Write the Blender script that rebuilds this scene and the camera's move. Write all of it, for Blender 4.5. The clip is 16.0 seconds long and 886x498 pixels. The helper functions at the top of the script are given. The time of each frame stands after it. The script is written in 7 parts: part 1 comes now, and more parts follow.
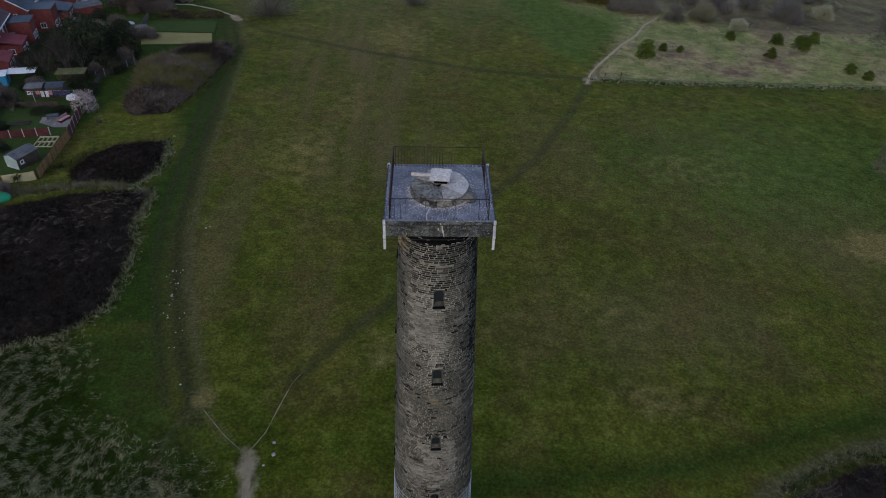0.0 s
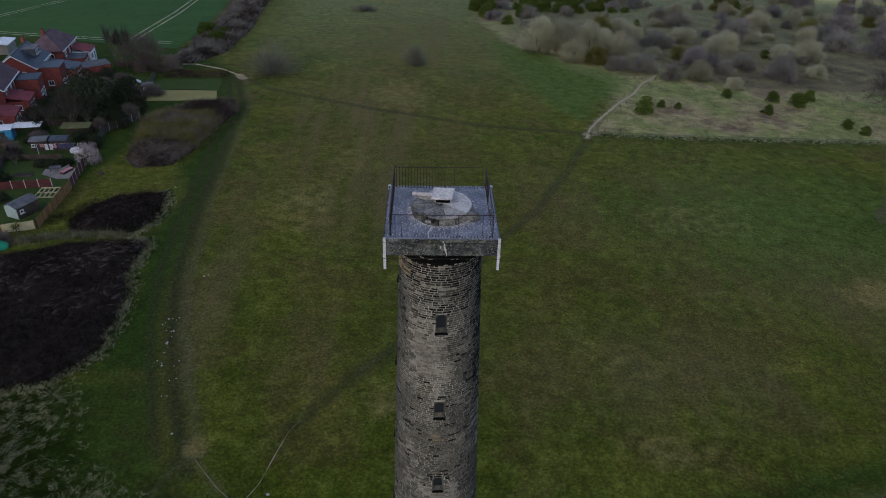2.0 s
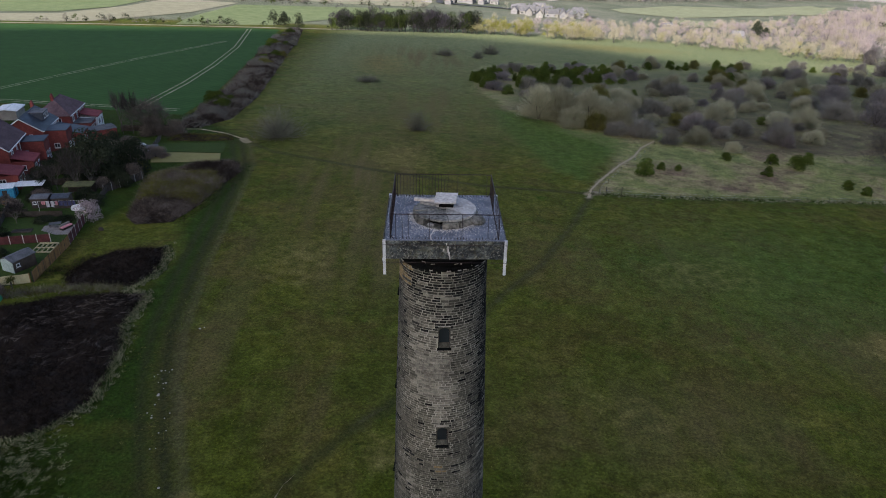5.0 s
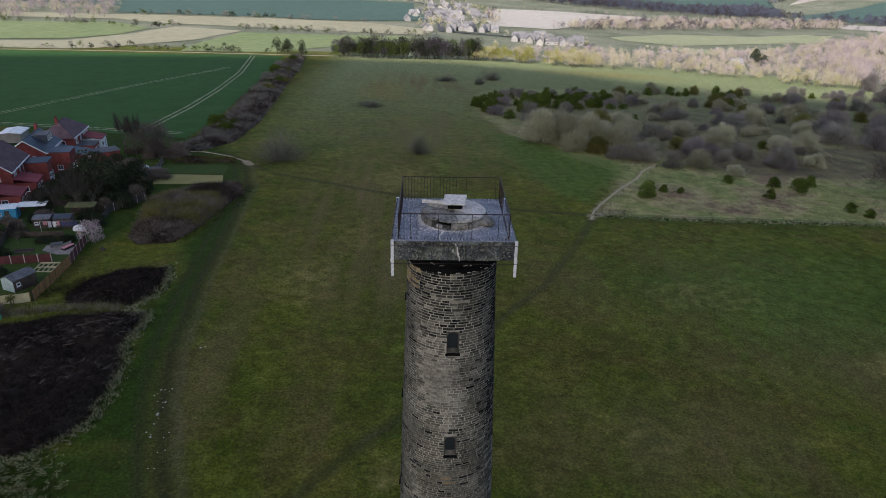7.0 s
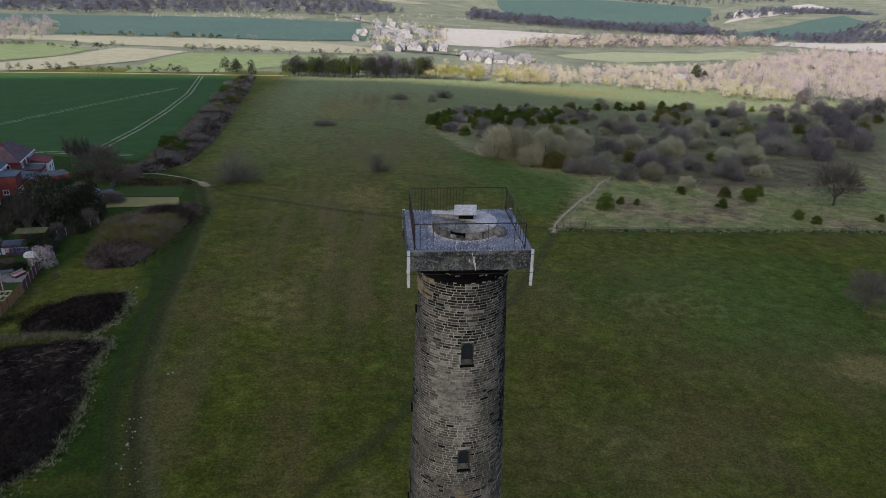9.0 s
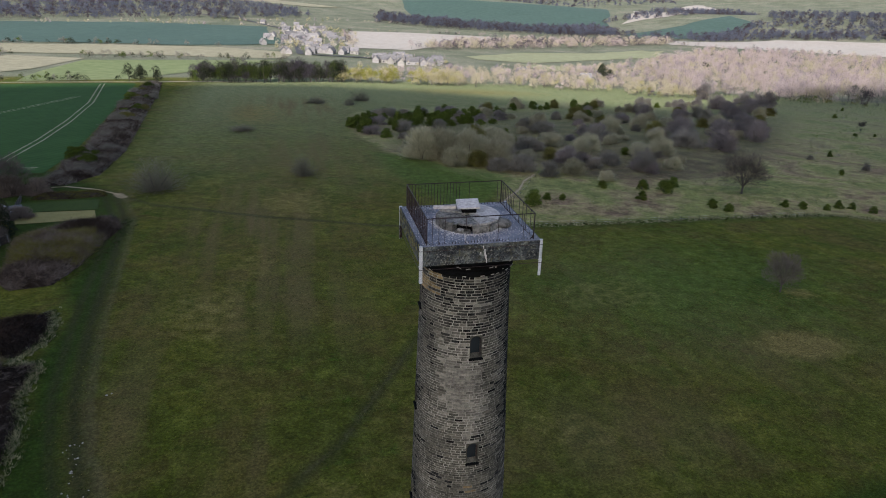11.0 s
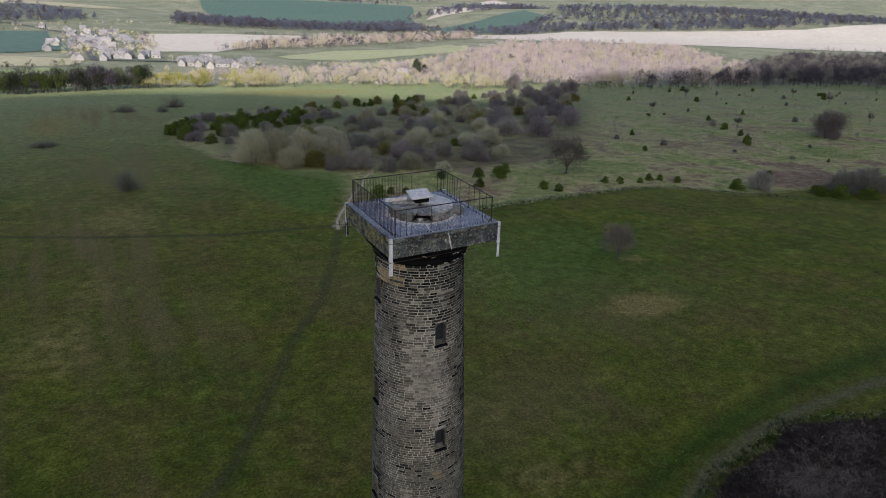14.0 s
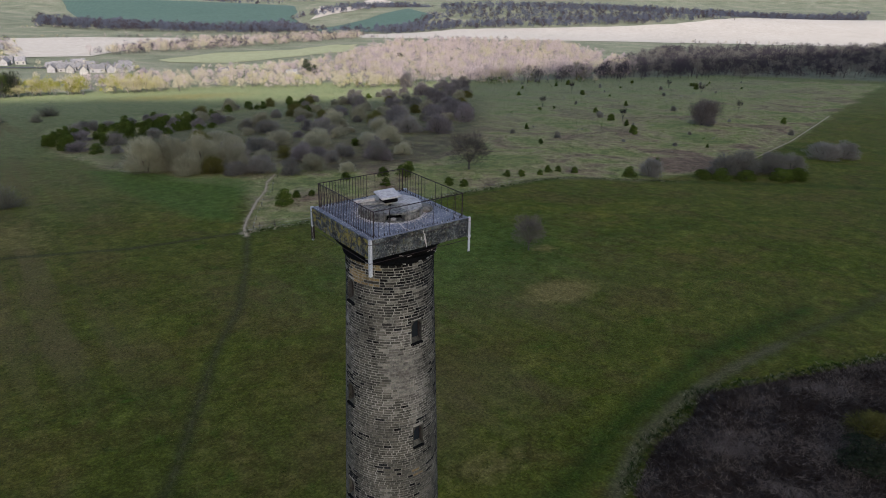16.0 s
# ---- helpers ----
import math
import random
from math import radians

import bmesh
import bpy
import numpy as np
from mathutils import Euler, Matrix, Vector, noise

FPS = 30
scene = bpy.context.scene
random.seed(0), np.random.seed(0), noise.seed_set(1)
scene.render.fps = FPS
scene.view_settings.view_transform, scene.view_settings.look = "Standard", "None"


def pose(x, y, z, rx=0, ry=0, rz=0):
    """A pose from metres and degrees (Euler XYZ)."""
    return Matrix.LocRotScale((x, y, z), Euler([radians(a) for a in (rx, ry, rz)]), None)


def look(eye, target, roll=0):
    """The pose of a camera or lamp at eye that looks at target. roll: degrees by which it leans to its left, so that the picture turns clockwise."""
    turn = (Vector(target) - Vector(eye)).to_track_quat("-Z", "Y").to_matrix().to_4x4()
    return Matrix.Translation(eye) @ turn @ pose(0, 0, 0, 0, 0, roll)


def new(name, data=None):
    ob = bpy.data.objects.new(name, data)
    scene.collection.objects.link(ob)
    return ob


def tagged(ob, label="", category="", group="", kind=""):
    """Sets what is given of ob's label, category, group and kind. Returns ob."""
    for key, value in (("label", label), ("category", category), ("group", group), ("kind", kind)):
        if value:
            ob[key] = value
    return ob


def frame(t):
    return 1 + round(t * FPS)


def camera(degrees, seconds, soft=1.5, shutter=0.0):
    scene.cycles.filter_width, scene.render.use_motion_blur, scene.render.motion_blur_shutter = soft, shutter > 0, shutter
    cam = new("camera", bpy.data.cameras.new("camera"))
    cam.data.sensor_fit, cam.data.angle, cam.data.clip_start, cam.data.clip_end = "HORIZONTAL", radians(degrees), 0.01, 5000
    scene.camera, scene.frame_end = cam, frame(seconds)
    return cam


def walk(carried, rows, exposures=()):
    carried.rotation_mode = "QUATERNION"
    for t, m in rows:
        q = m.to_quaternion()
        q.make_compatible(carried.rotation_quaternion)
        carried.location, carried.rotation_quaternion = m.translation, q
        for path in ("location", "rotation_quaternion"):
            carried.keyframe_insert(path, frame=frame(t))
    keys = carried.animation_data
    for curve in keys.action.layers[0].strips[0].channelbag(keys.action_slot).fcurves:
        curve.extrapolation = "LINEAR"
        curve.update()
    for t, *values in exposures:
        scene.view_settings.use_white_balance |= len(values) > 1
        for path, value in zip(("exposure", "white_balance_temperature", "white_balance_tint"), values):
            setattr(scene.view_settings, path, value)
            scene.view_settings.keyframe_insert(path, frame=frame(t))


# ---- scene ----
cam = camera(64.6, 16.0, soft=1.0)
METRES, EYE, TILT, LEAN, TURN = 23.0, 48.92, -1.1, -2.5, 0.0
ROWS = [
    (0.0, 0.0, 0.0, 0.0, -0.94, -36.54, 1.28),
    (0.5, -0.0017, -0.0005, -0.0245, -0.93, -35.25, 1.3),
    (1.0, -0.0031, -0.0014, -0.0498, -0.92, -33.95, 1.31),
    (1.5, -0.0046, -0.0023, -0.0761, -0.91, -32.66, 1.34),
    (2.0, -0.0054, -0.0028, -0.1034, -0.9, -31.39, 1.36),
    (2.5, -0.0063, -0.0026, -0.131, -0.9, -30.12, 1.37),
    (3.0, -0.0079, -0.0027, -0.1593, -0.89, -28.85, 1.39),
    (3.5, -0.0088, -0.0022, -0.1864, -0.87, -27.61, 1.39),
    (4.0, -0.0101, -0.0023, -0.2125, -0.85, -26.79, 1.41),
    (6.5, -0.017, 0.0013, -0.3029, -0.76, -23.47, 1.46),
    (7.0, -0.0288, 0.003, -0.3108, -0.74, -23.11, 1.44),
    (7.5, -0.0491, 0.0047, -0.3163, -0.74, -22.75, 1.43),
    (8.0, -0.0762, 0.0073, -0.3203, -1.19, -22.39, 1.42),
    (8.5, -0.1088, 0.0093, -0.3226, -2.96, -22.07, 1.41),
    (9.0, -0.1446, 0.0119, -0.3238, -5.01, -21.76, 1.41),
    (11.5, -0.3573, 0.0416, -0.3367, -14.66, -21.76, 1.41),
    (12.0, -0.4013, 0.0521, -0.3386, -17.33, -21.87, 1.43),
    (12.5, -0.4422, 0.0634, -0.3391, -20.0, -21.97, 1.46),
    (13.0, -0.481, 0.0754, -0.3389, -22.56, -22.07, 1.48),
    (13.5, -0.5182, 0.087, -0.3387, -25.07, -22.17, 1.51),
    (14.0, -0.5532, 0.099, -0.3369, -27.59, -22.28, 1.54),
    (14.5, -0.5865, 0.1123, -0.3344, -30.01, -22.37, 1.55),
    (15.0, -0.6185, 0.1267, -0.3327, -32.27, -22.45, 1.55),
    (15.5, -0.6507, 0.1423, -0.3303, -34.48, -22.54, 1.56),
    (16.0, -0.6837, 0.1604, -0.3286, -36.63, -22.63, 1.56),
]
walk(cam, [(t, pose(0, 0, EYE, TILT, LEAN, TURN) @ pose(METRES * x, METRES * y, METRES * z, 90 + pitch, roll, yaw)) for t, x, y, z, yaw, pitch, roll in ROWS],
     exposures=[(0.0, 0.63, 6000.0, 13.0), (16.0, 0.63, 6000.0, 13.0)])

# ---- light: broken cloud, sun behind the camera ----
SUN_EL, SUN_AZ = 33.0, 205.0          # elevation; azimuth of the sun, degrees from +y turning to +x
world = bpy.data.worlds.new("sky")
scene.world = world
world.use_nodes = True
wn = world.node_tree
sky = wn.nodes.new("ShaderNodeTexSky")
sky.sky_type, sky.sun_disc = "NISHITA", False
sky.sun_elevation, sky.sun_rotation = radians(SUN_EL), radians(SUN_AZ)
sky.dust_density = 2.5
wn.nodes["Background"].inputs["Strength"].default_value = 0.14
wn.links.new(sky.outputs[0], wn.nodes["Background"].inputs["Color"])
sun_dir = Vector((math.sin(radians(SUN_AZ)) * math.cos(radians(SUN_EL)), math.cos(radians(SUN_AZ)) * math.cos(radians(SUN_EL)), math.sin(radians(SUN_EL))))
sun_data = bpy.data.lights.new("sun", "SUN")
sun_data.energy, sun_data.angle, sun_data.color = 5.0, radians(0.6), (1.0, 0.95, 0.87)
sun = new("sun", sun_data)
sun.matrix_world = look(sun_dir * 200, (0, 0, 0))

# ---- small helpers ----
rnd = random.Random(7)
rng = np.random.default_rng(11)


def height(x, y):
    """The land: a hilltop that falls away to a broad valley."""
    a, b = 4.5 * np.tanh(np.asarray(x) / 450.0), 5.0 * np.tanh((np.asarray(y) - 120.0) / 500.0)
    return -10.1105 - 3.0617 * a - 4.5706 * b + 0.0319 * a * b - 0.6131 * a * a - 0.4291 * b * b


def H(x, y):
    return float(height(x, y))


def add_mesh(name, verts, faces, mats, parent=None, idx=None, smooth=False, label=""):
    me = bpy.data.meshes.new(name)
    me.from_pydata(verts if isinstance(verts, list) else verts.tolist(), [], faces if isinstance(faces, list) else faces.tolist())
    for m in (mats if isinstance(mats, (list, tuple)) else [mats]):
        me.materials.append(m)
    if idx is not None:
        me.polygons.foreach_set("material_index", np.asarray(idx, dtype=np.int32))
    if smooth:
        me.polygons.foreach_set("use_smooth", np.ones(len(me.polygons), dtype=bool))
    ob = new(name, me)
    if parent:
        ob.parent = parent
    if label:
        ob["label"] = label
    return ob


def part(name, bm, material, parent=None, label="", smooth=False):
    me = bpy.data.meshes.new(name)
    bm.normal_update()
    bm.to_mesh(me)
    bm.free()
    for m in (material if isinstance(material, (list, tuple)) else [material]):
        me.materials.append(m)
    if smooth:
        for p in me.polygons:
            p.use_smooth = True
    ob = new(name, me)
    if parent:
        ob.parent = parent
    if label:
        ob["label"] = label
    return ob


def box(size, at=(0, 0, 0), rot=(0, 0, 0), bevel=0.0, bm=None):
    """A box with bevelled edges, added to bm or to a new bmesh."""
    own = bmesh.new()
    bmesh.ops.create_cube(own, size=1.0, matrix=Matrix.Diagonal((*size, 1)))
    if bevel:
        bmesh.ops.bevel(own, geom=own.edges[:], offset=bevel, segments=1, affect="EDGES")
    own.transform(pose(*at, *rot))
    if bm is None:
        return own
    tmp = bpy.data.meshes.new("tmp")
    own.to_mesh(tmp)
    own.free()
    bm.from_mesh(tmp)
    bpy.data.meshes.remove(tmp)
    return bm


def rod(p, q, r, sides=6, r2=None, bm=None):
    """A round bar from p to q, tapering to r2."""
    bm = bm or bmesh.new()
    p, q = Vector(p), Vector(q)
    d = q - p
    m = Matrix.Translation((p + q) / 2) @ d.to_track_quat("Z", "Y").to_matrix().to_4x4()
    bmesh.ops.create_cone(bm, cap_ends=True, segments=sides, radius1=r, radius2=r if r2 is None else r2, depth=d.length, matrix=m)
    return bm


def empty(name, x, y, z=None, rz=0.0):
    e = new(name)
    e.matrix_world = pose(x, y, H(x, y) if z is None else z, 0, 0, rz)
    return e


def inside(poly, x, y):
    """Which of the points lie in the polygon."""
    res = np.zeros(np.shape(x), dtype=bool)
    n = len(poly)
    for i in range(n):
        (x0, y0), (x1, y1) = poly[i], poly[(i + 1) % n]
        cross = ((y0 > y) != (y1 > y)) & (x < (x1 - x0) * (y - y0) / ((y1 - y0) or 1e-9) + x0)
        res ^= cross
    return res


def line_dist(pts, x, y):
    """The distance of the points from a polyline."""
    best = np.full(np.shape(x), 1e9)
    for (x0, y0), (x1, y1) in zip(pts[:-1], pts[1:]):
        dx, dy = x1 - x0, y1 - y0
        t = np.clip(((x - x0) * dx + (y - y0) * dy) / (dx * dx + dy * dy + 1e-9), 0, 1)
        best = np.minimum(best, np.hypot(x - x0 - t * dx, y - y0 - t * dy))
    return best


def soft_poly(poly, x, y, edge):
    """1 inside the polygon, falling to 0 across its edge."""
    d = line_dist(list(poly) + [poly[0]], x, y)
    d = np.where(inside(poly, x, y), -d, d)
    return np.clip(0.5 - d / (2 * edge), 0, 1)


def scatter(poly, n, seed):
    """n random points in the polygon."""
    g = np.random.default_rng(seed)
    xs, ys = [p[0] for p in poly], [p[1] for p in poly]
    out = np.zeros((0, 2))
    while len(out) < n:
        p = np.stack([g.uniform(min(xs), max(xs), 2 * n + 20), g.uniform(min(ys), max(ys), 2 * n + 20)], -1)
        out = np.concatenate([out, p[inside(poly, p[:, 0], p[:, 1])]])
    return out[:n]


# ---- materials ----
def nodes(name, rough=0.9, metal=0.0, spec=0.3):
    m = bpy.data.materials.new(name)
    m.use_nodes = True
    b = m.node_tree.nodes["Principled BSDF"]
    b.inputs["Roughness"].default_value, b.inputs["Metallic"].default_value = rough, metal
    b.inputs["Specular IOR Level"].default_value = spec
    return m, m.node_tree, b


def nz(nt, scale, detail=4.0, rough=0.6, coord="Object", dist=0.0):
    """A noise in metres, from object or generated place."""
    tc = nt.nodes.new("ShaderNodeTexCoord")
    n = nt.nodes.new("ShaderNodeTexNoise")
    n.inputs["Scale"].default_value, n.inputs["Detail"].default_value, n.inputs["Roughness"].default_value = scale, detail, rough
    n.inputs["Distortion"].default_value = dist
    nt.links.new(tc.outputs[coord], n.inputs["Vector"])
    return n.outputs["Fac"]


def ramp(nt, fac, stops):
    r = nt.nodes.new("ShaderNodeValToRGB")
    while len(r.color_ramp.elements) < len(stops):
        r.color_ramp.elements.new(0.5)
    for e, (p, col) in zip(r.color_ramp.elements, stops):
        e.position = p
        e.color = (*col, 1) if not isinstance(col, float) else (col, col, col, 1)
    nt.links.new(fac, r.inputs["Fac"])
    return r.outputs["Color"]


def blend(nt, fac, a, b, mode="MIX"):
    n = nt.nodes.new("ShaderNodeMix")
    n.data_type, n.blend_type = "RGBA", mode
    for sock, v in ((n.inputs[0], fac), (n.inputs[6], a), (n.inputs[7], b)):
        if isinstance(v, (int, float)):
            sock.default_value = v
        elif isinstance(v, tuple):
            sock.default_value = (*v, 1)
        else:
            nt.links.new(v, sock)
    return n.outputs[2]


def maths(nt, op, a, b=0.0, clamp=False):
    n = nt.nodes.new("ShaderNodeMath")
    n.operation, n.use_clamp = op, clamp
    for sock, v in zip(n.inputs, (a, b)):
        if isinstance(v, (int, float)):
            sock.default_value = v
        else:
            nt.links.new(v, sock)
    return n.outputs[0]


def bump(nt, b, h, strength, dist):
    n = nt.nodes.new("ShaderNodeBump")
    n.inputs["Strength"].default_value, n.inputs["Distance"].default_value = strength, dist
    nt.links.new(h, n.inputs["Height"])
    nt.links.new(n.outputs["Normal"], b.inputs["Normal"])


def surface(name, dark, light, scale=1.0, fine=12.0, rough=0.9, metal=0.0, bumpy=0.3, bump_dist=0.02, vary=0.0, island=False, spec=0.3, streak=None, grainy=0.45, streak_at=(0.55, 0.68)):
    """A weathered surface: two scales of noise between two colours, and a tone of its own for each object or island."""
    m, nt, b = nodes(name, rough, metal, spec)
    big, small = nz(nt, scale, 5.0), nz(nt, fine, 6.0, 0.7)
    col = ramp(nt, big, [(0.40, dark), (0.60, light)])
    col = blend(nt, grainy, col, ramp(nt, small, [(0.38, tuple(v * 0.5 for v in dark)), (0.63, tuple(min(1, v * 1.25) for v in light))]))
    if streak:
        col = blend(nt, ramp(nt, nz(nt, scale * 2.3, 6.0, 0.7, dist=0.6), [(streak_at[0], 0.0), (streak_at[1], 1.0)]), col, streak)
    if vary:
        src = nt.nodes.new("ShaderNodeNewGeometry").outputs["Random Per Island"] if island else nt.nodes.new("ShaderNodeObjectInfo").outputs["Random"]
        col = blend(nt, 1.0, col, ramp(nt, src, [(0.0, 1.0 - vary), (1.0, 1.0)]), "MULTIPLY")
    nt.links.new(col, b.inputs["Base Color"])
    if bumpy:
        bump(nt, b, small, bumpy, bump_dist)
    return m


def foliage(name, dark, light, thin=0.42, vary=0.4):
    """Leaves and twigs, through which some light comes: each clump has a tone of its own."""
    m = bpy.data.materials.new(name)
    m.use_nodes = True
    nt = m.node_tree
    nt.nodes.remove(nt.nodes["Principled BSDF"])
    isl = nt.nodes.new("ShaderNodeNewGeometry").outputs["Random Per Island"]
    obj = nt.nodes.new("ShaderNodeObjectInfo").outputs["Random"]
    col = ramp(nt, isl, [(0.0, dark), (1.0, light)])
    col = blend(nt, ramp(nt, nz(nt, 0.35, 3.0), [(0.35, 0.0), (0.65, 0.5)]), col, tuple(v * 0.7 for v in dark))
    col = blend(nt, 1.0, col, ramp(nt, obj, [(0.0, 1.0 - vary), (1.0, 1.0)]), "MULTIPLY")
    d, t, mx = nt.nodes.new("ShaderNodeBsdfDiffuse"), nt.nodes.new("ShaderNodeBsdfTranslucent"), nt.nodes.new("ShaderNodeMixShader")
    mx.inputs[0].default_value = thin
    for k, b in enumerate((d, t)):
        nt.links.new(col, b.inputs["Color"])
        nt.links.new(b.outputs[0], mx.inputs[k + 1])
    nt.links.new(mx.outputs[0], nt.nodes["Material Output"].inputs["Surface"])
    return m


def attribute(nt, name):
    a = nt.nodes.new("ShaderNodeAttribute")
    a.attribute_name = name
    return a.outputs["Fac"]


def ground_material():
    """Meadow, rough pasture, lush verges, dry patches, bare soil and trodden earth, each where its cover lies."""
    m, nt, b = nodes("meadow_ground", 0.98, 0.0, 0.04)
    huge, big, mid, fine = nz(nt, 0.012, 4.0), nz(nt, 0.07, 5.0, 0.65), nz(nt, 0.5, 6.0, 0.7), nz(nt, 3.0, 6.0, 0.8)
    col = ramp(nt, big, [(0.3, (0.039, 0.052, 0.004)), (0.52, (0.066, 0.077, 0.007)), (0.72, (0.115, 0.106, 0.014))])
    col = blend(nt, ramp(nt, huge, [(0.4, 0.0), (0.62, 0.5)]), col, (0.092, 0.086, 0.018))
    col = blend(nt, ramp(nt, nz(nt, 0.22, 5.0, 0.7, dist=0.4), [(0.56, 0.0), (0.68, 0.75)]), col, (0.030, 0.064, 0.003))
    tuft = ramp(nt, maths(nt, "ADD", maths(nt, "MULTIPLY", mid, 0.6), maths(nt, "MULTIPLY", nz(nt, 1.4, 5.0, 0.75), 0.4)), [(0.38, 0.30), (0.5, 0.9), (0.62, 1.75)])
    col = blend(nt, ramp(nt, nz(nt, 0.11, 5.0, 0.62, dist=0.5), [(0.46, 0.0), (0.62, 0.7)]), col, (0.084, 0.064, 0.016))
    col = blend(nt, ramp(nt, nz(nt, 0.17, 4.0, 0.6, dist=0.3), [(0.55, 0.0), (0.70, 0.75)]), col, (0.092, 0.104, 0.013))
    col = blend(nt, 0.55, col, tuft, "MULTIPLY")
    grain = ramp(nt, fine, [(0.32, 0.15), (0.5, 0.95), (0.68, 2.3)])

    col = blend(nt, ramp(nt, nz(nt, 0.55, 3.0, 0.5), [(0.68, 0.0), (0.76, 0.6)]), col, (0.018, 0.032, 0.005))

    def cover(col, name, shade, lo=0.35, hi=0.65, wild=0.5):
        a = maths(nt, "ADD", attribute(nt, name), maths(nt, "MULTIPLY", maths(nt, "SUBTRACT", mid, 0.5), wild))
        return blend(nt, ramp(nt, a, [(lo, 0.0), (hi, 1.0)]), col, shade)
    rough_col = ramp(nt, nz(nt, 0.04, 6.0, 0.68, dist=0.5), [(0.32, (0.118, 0.140, 0.040)), (0.45, (0.182, 0.184, 0.060)), (0.52, (0.244, 0.204, 0.092)), (0.60, (0.160, 0.105, 0.066))])
    rough_col = blend(nt, 0.6, rough_col, ramp(nt, nz(nt, 0.35, 5.0, 0.75), [(0.36, 0.35), (0.5, 1.0), (0.64, 1.6)]), "MULTIPLY")
    russet_col = ramp(nt, nz(nt, 0.15, 5.0, 0.7), [(0.36, (0.045, 0.032, 0.022)), (0.5, (0.105, 0.072, 0.046)), (0.64, (0.150, 0.130, 0.055))])
    lush_col = ramp(nt, mid, [(0.36, (0.010, 0.023, 0.003)), (0.64, (0.032, 0.056, 0.007))])
    dry_col = ramp(nt, mid, [(0.3, (0.125, 0.098, 0.028)), (0.7, (0.200, 0.156, 0.052))])
    soil_col = ramp(nt, mid, [(0.3, (0.020, 0.016, 0.011)), (0.7, (0.050, 0.038, 0.025))])
    path_col = ramp(nt, mid, [(0.3, (0.15, 0.12, 0.07)), (0.7, (0.30, 0.24, 0.155))])
    tc, mp = nt.nodes.new("ShaderNodeTexCoord"), nt.nodes.new("ShaderNodeMapping")
    mp.inputs["Scale"].default_value, mp.inputs["Rotation"].default_value = (1.0, 0.06, 1.0), (0, 0, radians(-3))
    st = nt.nodes.new("ShaderNodeTexNoise")
    st.inputs["Scale"].default_value, st.inputs["Detail"].default_value = 0.28, 5.0
    nt.links.new(tc.outputs["Object"], mp.inputs["Vector"])
    nt.links.new(mp.outputs["Vector"], st.inputs["Vector"])
    streaks = maths(nt, "MULTIPLY", attribute(nt, "brown"), ramp(nt, st.outputs["Fac"], [(0.42, 0.2), (0.58, 1.0)]))
    col = cover(col, "rough", rough_col, 0.3, 0.7, 0.6)
    col = cover(col, "russet", russet_col, 0.3, 0.75, 0.7)
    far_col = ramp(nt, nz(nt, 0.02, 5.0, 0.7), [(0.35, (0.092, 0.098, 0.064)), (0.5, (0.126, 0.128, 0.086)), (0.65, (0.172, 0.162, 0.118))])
    # paler grey-green far off: haze and grazing brightness put into the colour
    col = cover(col, "distance_haze", ramp(nt, mid, [(0.35, (0.124, 0.148, 0.062)), (0.65, (0.205, 0.208, 0.104))]), 0.0, 0.9, 0.3)
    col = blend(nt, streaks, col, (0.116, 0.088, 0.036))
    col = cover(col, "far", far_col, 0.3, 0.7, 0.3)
    col = cover(col, "lush", lush_col, 0.25, 0.95, 0.9)
    col = cover(col, "verdant", ramp(nt, mid, [(0.36, (0.034, 0.072, 0.009)), (0.64, (0.080, 0.130, 0.024))]), 0.25, 0.8, 0.6)
    # dark wheel wear, and one shadow patch painted at the track junction
    col = cover(col, "worn_shadow", (0.033, 0.034, 0.013), 0.15, 0.9, 0.6)
    col = cover(col, "bared", (0.098, 0.084, 0.042), 0.2, 0.95, 0.8)
    col = cover(col, "dry", dry_col, 0.3, 0.8, 0.9)
    col = cover(col, "soil", soil_col)
    col = blend(nt, 0.6, col, grain, "MULTIPLY")
    col = cover(col, "path", path_col, 0.42, 0.62, 0.55)
    nt.links.new(col, b.inputs["Base Color"])
    b.inputs["Sheen Weight"].default_value, b.inputs["Sheen Roughness"].default_value = 0.03, 0.3
    b.inputs["Sheen Tint"].default_value = (0.68, 0.82, 0.50, 1)
    bump(nt, b, maths(nt, "ADD", fine, mid), 0.9, 0.18)
    return m


def field_material(name, dark, light, scale=0.02, lines=None):
    m, nt, b = nodes(name, 0.95, 0.0, 0.1)
    col = ramp(nt, nz(nt, scale, 6.0, 0.65), [(0.3, dark), (0.7, light)])
    col = blend(nt, 0.5, col, ramp(nt, nz(nt, scale * 14, 6.0, 0.75), [(0.3, tuple(v * 0.6 for v in dark)), (0.7, tuple(v * 1.25 for v in light))]))
    if lines:
        tc, mp, w = nt.nodes.new("ShaderNodeTexCoord"), nt.nodes.new("ShaderNodeMapping"), nt.nodes.new("ShaderNodeTexWave")
        mp.inputs["Rotation"].default_value = (0, 0, radians(lines))
        w.inputs["Scale"].default_value, w.inputs["Distortion"].default_value = 0.12, 0.6
        nt.links.new(tc.outputs["Object"], mp.inputs["Vector"])
        nt.links.new(mp.outputs["Vector"], w.inputs["Vector"])
        col = blend(nt, 0.25, col, ramp(nt, w.outputs["Fac"], [(0.2, tuple(v * 0.75 for v in dark)), (0.8, light)]))
    nt.links.new(col, b.inputs["Base Color"])
    bump(nt, b, nz(nt, 1.5, 5.0), 0.4, 0.1)
    return m


